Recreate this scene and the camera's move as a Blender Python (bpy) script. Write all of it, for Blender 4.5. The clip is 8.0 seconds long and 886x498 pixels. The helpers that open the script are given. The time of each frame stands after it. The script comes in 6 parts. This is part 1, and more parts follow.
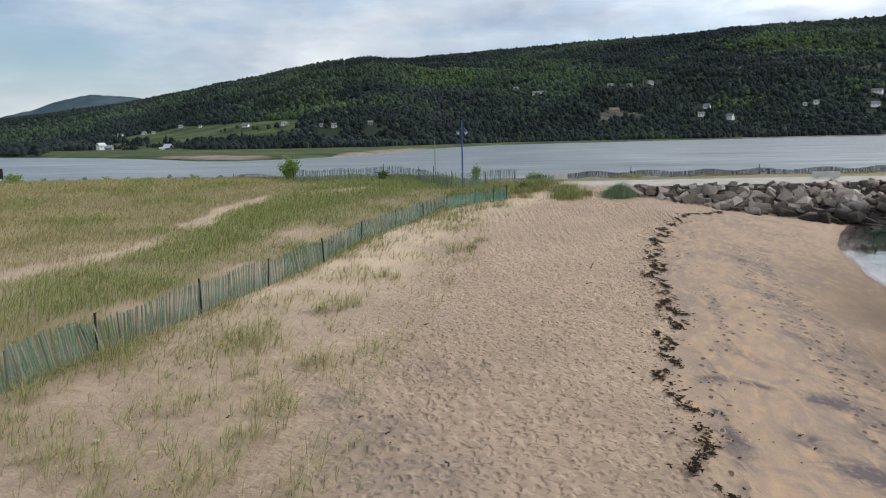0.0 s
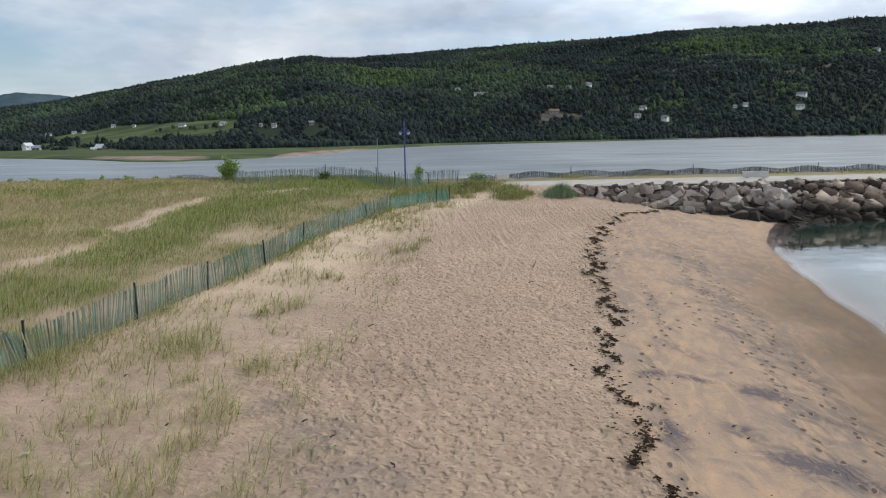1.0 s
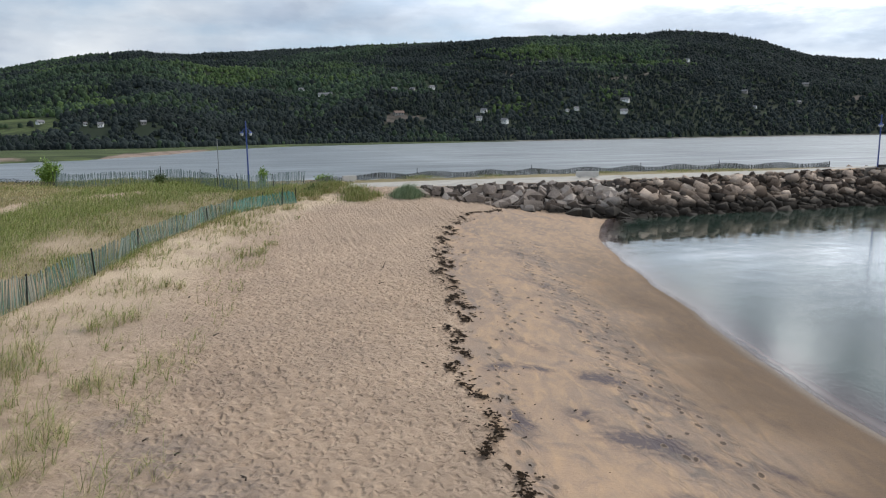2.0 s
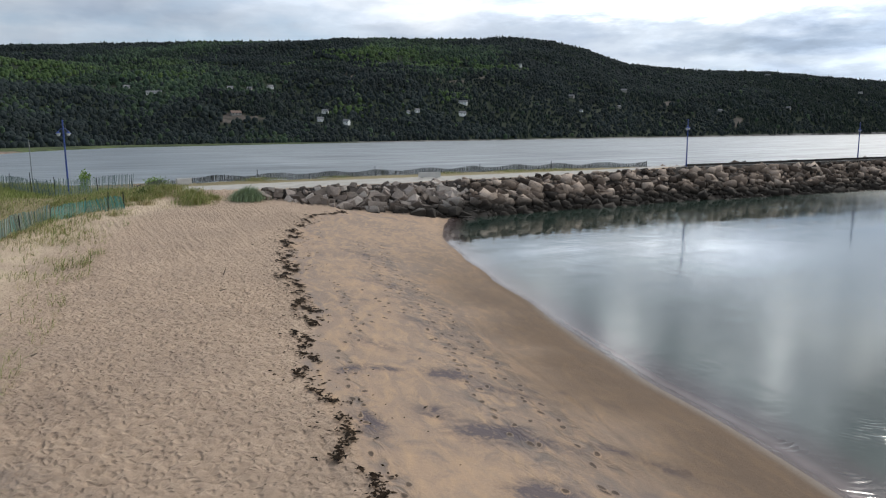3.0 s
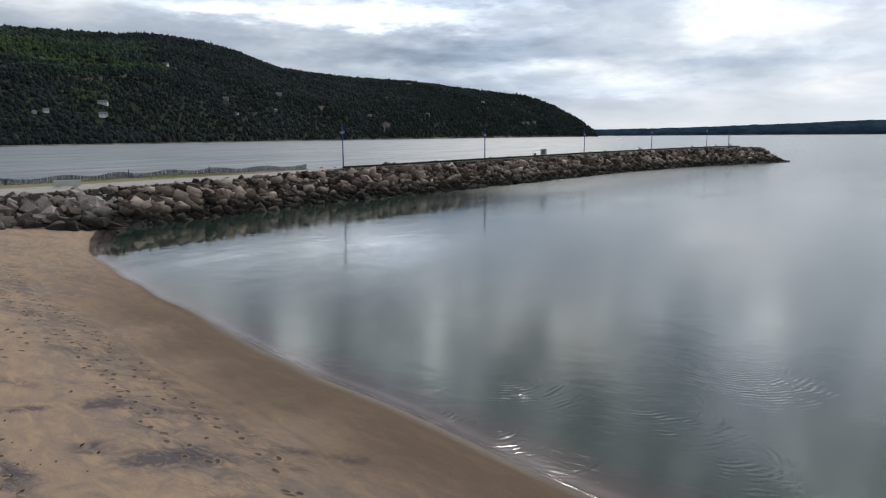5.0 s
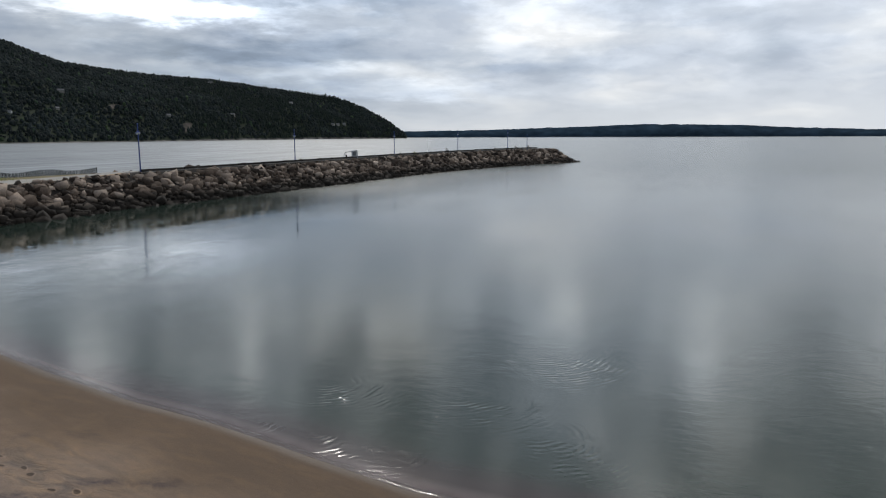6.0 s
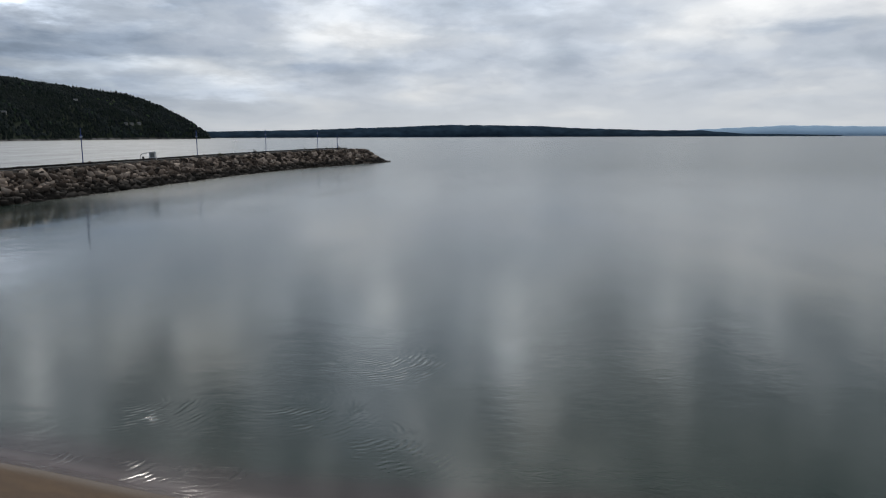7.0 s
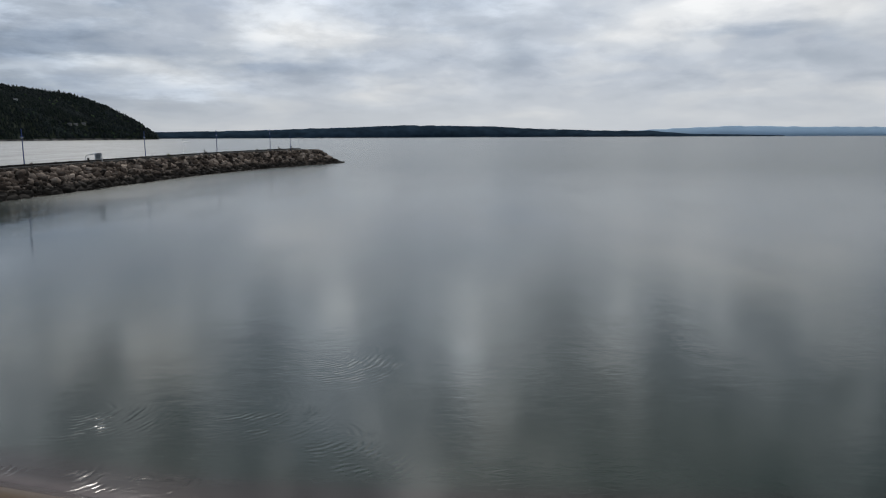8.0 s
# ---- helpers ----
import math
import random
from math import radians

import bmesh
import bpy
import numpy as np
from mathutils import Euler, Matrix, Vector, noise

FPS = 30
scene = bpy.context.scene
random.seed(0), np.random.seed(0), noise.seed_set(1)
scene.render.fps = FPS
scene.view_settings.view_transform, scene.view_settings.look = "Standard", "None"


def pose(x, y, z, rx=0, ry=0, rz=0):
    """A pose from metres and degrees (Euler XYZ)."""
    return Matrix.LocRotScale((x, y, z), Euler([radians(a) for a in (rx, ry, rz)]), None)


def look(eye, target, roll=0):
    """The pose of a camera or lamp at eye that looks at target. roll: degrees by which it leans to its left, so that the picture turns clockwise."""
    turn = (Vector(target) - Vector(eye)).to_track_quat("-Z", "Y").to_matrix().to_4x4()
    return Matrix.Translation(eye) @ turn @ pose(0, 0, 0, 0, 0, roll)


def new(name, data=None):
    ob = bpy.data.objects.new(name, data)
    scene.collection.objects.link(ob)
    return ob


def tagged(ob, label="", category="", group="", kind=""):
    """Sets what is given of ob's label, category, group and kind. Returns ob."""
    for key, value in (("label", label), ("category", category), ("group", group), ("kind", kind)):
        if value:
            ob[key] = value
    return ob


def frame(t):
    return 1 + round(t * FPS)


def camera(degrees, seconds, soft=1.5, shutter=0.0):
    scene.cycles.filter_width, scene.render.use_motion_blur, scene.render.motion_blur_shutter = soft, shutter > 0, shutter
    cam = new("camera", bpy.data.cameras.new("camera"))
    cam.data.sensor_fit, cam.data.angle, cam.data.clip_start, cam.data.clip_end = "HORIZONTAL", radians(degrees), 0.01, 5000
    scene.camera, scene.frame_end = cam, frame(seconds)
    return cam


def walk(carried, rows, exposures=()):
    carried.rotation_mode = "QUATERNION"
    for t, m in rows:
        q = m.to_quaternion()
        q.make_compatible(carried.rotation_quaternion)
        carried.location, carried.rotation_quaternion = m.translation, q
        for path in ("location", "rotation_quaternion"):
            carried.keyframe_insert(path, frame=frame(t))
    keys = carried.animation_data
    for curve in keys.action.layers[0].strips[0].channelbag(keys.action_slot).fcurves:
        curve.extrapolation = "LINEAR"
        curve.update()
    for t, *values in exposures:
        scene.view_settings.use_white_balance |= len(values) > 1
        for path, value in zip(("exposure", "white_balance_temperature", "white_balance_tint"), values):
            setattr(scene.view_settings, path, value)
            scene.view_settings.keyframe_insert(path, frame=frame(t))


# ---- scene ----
cam = camera(63.92, 8.0, soft=1.2)
EYE = 9.0
# seconds, turn to the right, tilt, lean to the right: the camera hovers and turns where it is
ROWS = [
    (0.0, 0.0, -9.001, 1.085), (0.5, 0.469, -8.978, 1.104), (1.0, 4.604, -9.044, 0.957), (1.5, 10.662, -9.082, 0.815),
    (3.0, 29.412, -9.147, 0.5), (3.5, 35.81, -9.118, 0.455), (4.0, 42.265, -9.125, 0.47), (5.5, 63.607, -9.06, 0.3),
    (6.0, 71.223, -9.045, 0.2), (6.5, 78.825, -9.07, 0.2), (7.0, 86.271, -9.07, 0.2), (7.5, 89.968, -9.05, 0.2), (8.0, 89.9, -9.05, 0.25),
]
EXPOSURES = [(0.0, 0.19), (1.5, 0.19), (3.5, -0.12), (5.5, -0.58), (6.5, -0.78), (7.2, -0.92), (8.0, -0.96)]
walk(cam, [(t, pose(0, 0, EYE, 0, 0, -yaw) @ pose(0, 0, 0, 90 + tilt, 0, 0) @ pose(0, 0, 0, 0, 0, -lean)) for t, yaw, tilt, lean in ROWS], EXPOSURES)

# ---- light ----
SUN_AZ, SUN_EL = 64.0, 37.0
# entries higher than 12 degrees are out of view, added to shape water reflections
CLOUD_RENTS = [(52, 9.0, 5.0, 0.7, 3.6), (40, 9.4, 6, 0.6, 1.3), (52, 4.5, 20, 4.0, -0.22), (58, 2.4, 9, 2.0, -0.14), (66, 23, 10, 8, -0.5), (69, 17.5, 4.5, 4, -0.5), (112, 26, 24, 9, -0.4), (52, 13.5, 15, 1.8, -0.3), (62, 17, 24, 7, 0.4), (20, 10.6, 9, 0.8, 0.2), (0, 9, 10, 3, -0.16), (-19, 7, 15, 6, -0.16), (90, 14.5, 26, 3.5, 0.35), (85, 21, 14, 8, 0.45), (26, 9.0, 5, 0.5, 0.2), (69, 3.6, 6.5, 0.6, 0.32), (62, 5.2, 3.5, 0.6, 0.3), (58, 4.2, 3, 0.5, 0.25), (40, 10.4, 7, 0.6, 0.25), (94, 10.0, 4, 0.7, 0.2), (110, 9.0, 8, 1.6, 0.18), (100, 6.5, 5, 0.8, 0.12),
               (54, 6.2, 9, 0.8, -0.3), (66, 10.4, 9, 0.9, -0.22), (50, 10.8, 12, 0.8, -0.2), (77, 5.6, 6, 0.8, -0.16), (88, 8.0, 3, 0.7, -0.1), (113, 7.4, 5, 0.6, -0.18), (43, 7.8, 6, 0.7, -0.16), (30, 7.0, 9, 0.7, -0.12), (64, 7.2, 3, 1.2, -0.16), (8, 8.4, 8, 1.0, -0.12)]


def build_world():
    world = bpy.data.worlds.new("overcast_sky")
    scene.world = world
    world.use_nodes = True
    nt = world.node_tree
    nt.nodes.clear()
    N = lambda kind: nt.nodes.new(kind)
    L = nt.links.new

    def math_node(op, a, b=None):
        n = N("ShaderNodeMath")
        n.operation = op
        for i, v in enumerate((a, b)):
            if v is None:
                continue
            if isinstance(v, (int, float)):
                n.inputs[i].default_value = v
            else:
                L(v, n.inputs[i])
        return n.outputs[0]

    sky = N("ShaderNodeTexSky")
    sky.sky_type, sky.sun_disc = "NISHITA", False
    sky.dust_density, sky.ozone_density = 0.4, 3.0
    sky.sun_elevation, sky.sun_rotation = radians(SUN_EL), radians(SUN_AZ)
    tc = N("ShaderNodeTexCoord")
    sep = N("ShaderNodeSeparateXYZ")
    L(tc.outputs["Generated"], sep.inputs[0])
    up = math_node("MAXIMUM", sep.outputs[2], 0.0)
    den = math_node("ADD", up, 0.17)
    px, py = math_node("DIVIDE", sep.outputs[0], den), math_node("DIVIDE", sep.outputs[1], den)
    comb = N("ShaderNodeCombineXYZ")
    L(px, comb.inputs[0]), L(py, comb.inputs[1])

    den2 = math_node("ADD", up, 0.32)
    comb2 = N("ShaderNodeCombineXYZ")
    L(math_node("DIVIDE", sep.outputs[0], den2), comb2.inputs[0]), L(math_node("DIVIDE", sep.outputs[1], den2), comb2.inputs[1])

    def noise_at(scale, detail, rough, offset, distortion=0.0, high=False):
        mp = N("ShaderNodeMapping")
        mp.inputs["Location"].default_value = offset
        L((comb2 if high else comb).outputs[0], mp.inputs[0])
        n = N("ShaderNodeTexNoise")
        n.inputs["Scale"].default_value, n.inputs["Detail"].default_value = scale, detail
        n.inputs["Roughness"].default_value, n.inputs["Distortion"].default_value = rough, distortion
        L(mp.outputs[0], n.inputs["Vector"])
        return n.outputs["Fac"]

    def ramp(fac, stops):
        r = N("ShaderNodeValToRGB")
        r.color_ramp.interpolation = "EASE"
        while len(r.color_ramp.elements) < len(stops):
            r.color_ramp.elements.new(0.5)
        for e, (p, c) in zip(r.color_ramp.elements, stops):
            e.position, e.color = p, (*c, 1)
        L(fac, r.inputs[0])
        return r.outputs[0]

    east = N("ShaderNodeVectorMath")
    east.operation = "DOT_PRODUCT"
    east.inputs[1].default_value = (0.95, -0.26, 0.2)
    L(tc.outputs["Generated"], east.inputs[0])
    eastward = math_node("MAXIMUM", east.outputs["Value"], 0.0)
    cover = ramp(math_node("ADD", noise_at(0.6, 6, 0.55, (3.1, 1.7, 0)), math_node("SUBTRACT", math_node("MULTIPLY", east.outputs["Value"], 0.22), 0.05)), [(0.24, (0.15, 0.15, 0.15)), (0.5, (1, 1, 1))])
    shade = ramp(noise_at(1.25, 3, 0.42, (7.3, 2.2, 4.0), 0.25), [(0.32, (0.56, 0.63, 0.725)), (0.46, (0.69, 0.755, 0.85)), (0.56, (0.82, 0.868, 0.93)), (0.68, (1.0, 1.02, 1.04))])
    cells = ramp(noise_at(5.0, 5, 0.55, (4.1, 0.6, 3.0), 0.2, True), [(0.34, (0.87, 0.885, 0.91)), (0.5, (0.985, 0.99, 0.995)), (0.66, (1.10, 1.095, 1.085))])

    def times(a, b):
        n = N("ShaderNodeVectorMath")
        n.operation = "MULTIPLY"
        L(a, n.inputs[0]), L(b, n.inputs[1])
        return n.outputs[0]

    shade = times(shade, cells)
    # the layers close up into an even veil towards the horizon
    veil = N("ShaderNodeMix")
    veil.data_type = "RGBA"
    veil.inputs["B"].default_value = (0.80, 0.835, 0.87, 1)
    L(ramp(sep.outputs[2], [(0.01, (0.75, 0.75, 0.75)), (0.10, (0, 0, 0))]), veil.inputs["Factor"]), L(shade, veil.inputs["A"])
    shade = veil.outputs["Result"]
    # torn cloudlets higher up
    tufts = N("ShaderNodeTexNoise")
    tufts.inputs["Scale"].default_value, tufts.inputs["Detail"].default_value, tufts.inputs["Roughness"].default_value = 15.0, 4, 0.55
    L(tc.outputs["Generated"], tufts.inputs["Vector"])
    high = ramp(sep.outputs[2], [(0.17, (0, 0, 0)), (0.27, (1, 1, 1))])
    torn = N("ShaderNodeMix")
    torn.data_type = "RGBA"
    torn.inputs["A"].default_value = (1, 1, 1, 1)
    L(high, torn.inputs["Factor"]), L(ramp(tufts.outputs["Fac"], [(0.38, (0.42, 0.44, 0.47)), (0.5, (0.88, 0.90, 0.92)), (0.62, (1.65, 1.62, 1.56))]), torn.inputs["B"])
    shade = times(shade, torn.outputs["Result"])
    # long rents and grey bars in the cloud layer: bearing, height, half length, half depth, gain
    wisp = N("ShaderNodeTexNoise")
    wisp.inputs["Scale"].default_value, wisp.inputs["Detail"].default_value, wisp.inputs["Roughness"].default_value = 9.0, 5, 0.6
    stretch = N("ShaderNodeMapping")
    stretch.inputs["Scale"].default_value = (1, 1, 4.5)
    L(tc.outputs["Generated"], stretch.inputs[0]), L(stretch.outputs[0], wisp.inputs["Vector"])
    bearing = math_node("MULTIPLY", math_node("ARCTAN2", sep.outputs[0], sep.outputs[1]), 180 / math.pi)
    rise = math_node("MULTIPLY", math_node("ARCSINE", sep.outputs[2]), 180 / math.pi)
    spread = N("ShaderNodeSeparateColor")
    L(wisp.outputs["Color"], spread.inputs[0])
    place = N("ShaderNodeCombineXYZ")
    L(math_node("ADD", bearing, math_node("MULTIPLY", math_node("SUBTRACT", spread.outputs[0], 0.5), 14.0)), place.inputs[0])
    L(math_node("ADD", rise, math_node("MULTIPLY", math_node("SUBTRACT", spread.outputs[1], 0.5), 4.2)), place.inputs[1])
    rent, bars = None, 0.0
    for b, h, hb, hh, gain in CLOUD_RENTS:
        gap = N("ShaderNodeVectorMath")
        gap.operation = "SUBTRACT"
        gap.inputs[1].default_value = (b, h, 0)
        L(place.outputs[0], gap.inputs[0])
        size = N("ShaderNodeVectorMath")
        size.operation = "DIVIDE"
        size.inputs[1].default_value = (hb, hh, 1)
        L(gap.outputs[0], size.inputs[0])
        far = N("ShaderNodeVectorMath")
        far.operation = "DOT_PRODUCT"
        L(size.outputs[0], far.inputs[0]), L(size.outputs[0], far.inputs[1])
        add = math_node("MULTIPLY", math_node("POWER", 2.718, math_node("MULTIPLY", far.outputs["Value"], -1.0)), gain)
        rent = add if rent is None else math_node("ADD", rent, add)
        if gain < 0 and h < 12:
            bars = math_node("SUBTRACT", bars, add)
    cool = N("ShaderNodeMix")
    cool.data_type, cool.clamp_factor = "RGBA", True
    cool.inputs["A"].default_value, cool.inputs["B"].default_value = (1, 1, 1, 1), (0.88, 0.99, 1.12, 1)
    L(math_node("MULTIPLY", bars, 2.5), cool.inputs["Factor"])
    shade = times(shade, cool.outputs["Result"])
    # the overcast is brighter overhead and round the hidden sun
    dot = N("ShaderNodeVectorMath")
    dot.operation = "DOT_PRODUCT"
    a, e = radians(SUN_AZ), radians(SUN_EL)
    dot.inputs[1].default_value = (math.sin(a) * math.cos(e), math.cos(a) * math.cos(e), math.sin(e))
    L(tc.outputs["Generated"], dot.inputs[0])
    near_sun = math_node("POWER", math_node("MAXIMUM", dot.outputs["Value"], 0.0), 6.0)
    dot2 = N("ShaderNodeVectorMath")
    dot2.operation = "DOT_PRODUCT"
    a2, e2 = radians(27), radians(13)
    dot2.inputs[1].default_value = (math.sin(a2) * math.cos(e2), math.cos(a2) * math.cos(e2), math.sin(e2))
    L(tc.outputs["Generated"], dot2.inputs[0])
    gap = math_node("POWER", math_node("MAXIMUM", dot2.outputs["Value"], 0.0), 16.0)
    near_sun = math_node("ADD", near_sun, math_node("MULTIPLY", gap, 0.5))
    lift = math_node("ADD", math_node("ADD", math_node("ADD", math_node("MULTIPLY", up, 0.15), math_node("MULTIPLY", math_node("MULTIPLY", up, up), 0.36)), 0.80), math_node("ADD", math_node("MULTIPLY", near_sun, 0.35), math_node("MULTIPLY", math_node("MULTIPLY", math_node("POWER", eastward, 2.0), math_node("POWER", math_node("SUBTRACT", 1.0, up), 1.0)), 0.62)))
    thin = ramp(noise_at(2.8, 7, 0.6, (1.3, 8.2, 2.0), 0.2), [(0.46, (0, 0, 0)), (0.64, (1, 1, 1))])
    glow = math_node("POWER", math_node("MAXIMUM", dot.outputs["Value"], 0.0), 5.0)
    lift = math_node("ADD", lift, math_node("MULTIPLY", math_node("MULTIPLY", glow, up), math_node("SUBTRACT", math_node("MULTIPLY", thin, 3.6), 0.75)))
    lift = math_node("MULTIPLY", lift, math_node("ADD", rent, 1.0))
    bright = N("ShaderNodeVectorMath")
    bright.operation = "SCALE"
    L(shade, bright.inputs[0]), L(lift, bright.inputs["Scale"])
    blue = N("ShaderNodeVectorMath")
    blue.operation = "SCALE"
    blue.inputs["Scale"].default_value = 0.10
    L(sky.outputs[0], blue.inputs[0])
    haze = ramp(sep.outputs[2], [(0.02, (1, 1, 1)), (0.12, (0, 0, 0))])
    top = N("ShaderNodeMath")
    top.operation = "MAXIMUM"
    L(cover, top.inputs[0]), L(haze, top.inputs[1])
    mix = N("ShaderNodeMix")
    mix.data_type = "RGBA"
    L(top.outputs[0], mix.inputs["Factor"]), L(blue.outputs[0], mix.inputs["A"]), L(bright.outputs[0], mix.inputs["B"])
    bg = N("ShaderNodeBackground")
    bg.inputs["Strength"].default_value = 1.0
    L(mix.outputs["Result"], bg.inputs["Color"])
    out = N("ShaderNodeOutputWorld")
    L(bg.outputs[0], out.inputs["Surface"])


build_world()
sun_data = bpy.data.lights.new("sun", "SUN")
sun_data.energy, sun_data.angle, sun_data.color = 1.9, radians(11), (1.0, 0.95, 0.88)
sun_ob = new("sun", sun_data)
sun_ob.matrix_world = look((0, 0, 50), (-math.sin(radians(SUN_AZ)) * 50, -math.cos(radians(SUN_AZ)) * 50, 50 - 50 * math.tan(radians(SUN_EL))))


# ---- materials ----
class Mat:
    """A node material with short ways to add nodes."""

    def __init__(self, name, rough=0.8, metal=0.0, spec=0.5):
        self.m = bpy.data.materials.new(name)
        self.m.use_nodes = True
        self.nt = self.m.node_tree
        self.b = self.nt.nodes["Principled BSDF"]
        self.b.inputs["Roughness"].default_value = rough
        self.b.inputs["Metallic"].default_value = metal
        self.b.inputs["Specular IOR Level"].default_value = spec
        self.coord = None

    def node(self, kind):
        return self.nt.nodes.new(kind)

    def link(self, a, b):
        self.nt.links.new(a, b)

    def co(self):
        if not self.coord:
            self.coord = self.node("ShaderNodeTexCoord").outputs["Object"]
        return self.coord

    def noise(self, scale, detail=4, rough=0.55, stretch=None, dist=0.0, turn=0.0):
        n = self.node("ShaderNodeTexNoise")
        n.inputs["Scale"].default_value, n.inputs["Detail"].default_value = scale, detail
        n.inputs["Roughness"].default_value, n.inputs["Distortion"].default_value = rough, dist
        src = self.co()
        if stretch:
            mp = self.node("ShaderNodeMapping")
            mp.inputs["Scale"].default_value = stretch
            mp.inputs["Rotation"].default_value = (0, 0, turn)
            self.link(src, mp.inputs[0])
            src = mp.outputs[0]
        self.link(src, n.inputs["Vector"])
        return n.outputs["Fac"]

    def voronoi(self, scale, feature="F1", smooth=None):
        n = self.node("ShaderNodeTexVoronoi")
        n.feature = "SMOOTH_F1" if smooth else feature
        n.inputs["Scale"].default_value = scale
        if smooth:
            n.inputs["Smoothness"].default_value = smooth
        self.link(self.co(), n.inputs["Vector"])
        return n.outputs["Distance"]

    def attr(self, name):
        n = self.node("ShaderNodeAttribute")
        n.attribute_name = name
        return n.outputs["Fac"]

    def ramp(self, fac, stops, ease="LINEAR"):
        r = self.node("ShaderNodeValToRGB")
        r.color_ramp.interpolation = ease
        while len(r.color_ramp.elements) < len(stops):
            r.color_ramp.elements.new(0.5)
        for e, (p, c) in zip(r.color_ramp.elements, stops):
            c = (c, c, c) if isinstance(c, (int, float)) else c
            e.position, e.color = p, (*c, 1)
        self.link(fac, r.inputs[0])
        return r.outputs[0]

    def mix(self, fac, a, b, mode="MIX"):
        n = self.node("ShaderNodeMix")
        n.data_type, n.blend_type = "RGBA", mode
        for v, name in ((fac, "Factor"), (a, "A"), (b, "B")):
            if isinstance(v, (int, float)):
                n.inputs[name].default_value = v if name == "Factor" else (v, v, v, 1)
            elif isinstance(v, tuple):
                n.inputs[name].default_value = (*v, 1)
            else:
                self.link(v, n.inputs[name])
        return n.outputs["Result"]

    def math(self, op, a, b=0.0):
        n = self.node("ShaderNodeMath")
        n.operation = op
        for i, v in enumerate((a, b)):
            if isinstance(v, (int, float)):
                n.inputs[i].default_value = v
            else:
                self.link(v, n.inputs[i])
        return n.outputs[0]

    def random(self, island=False):
        if island:
            return self.node("ShaderNodeNewGeometry").outputs["Random Per Island"]
        return self.node("ShaderNodeObjectInfo").outputs["Random"]

    def color(self, c):
        if isinstance(c, tuple):
            self.b.inputs["Base Color"].default_value = (*c, 1)
        else:
            self.link(c, self.b.inputs["Base Color"])
        return self

    def rough(self, v):
        self.link(v, self.b.inputs["Roughness"])
        return self

    def bump(self, height, strength=0.3, distance=0.02):
        n = self.node("ShaderNodeBump")
        n.inputs["Strength"].default_value, n.inputs["Distance"].default_value = strength, distance
        self.link(height, n.inputs["Height"])
        self.link(n.outputs[0], self.b.inputs["Normal"])
        return self


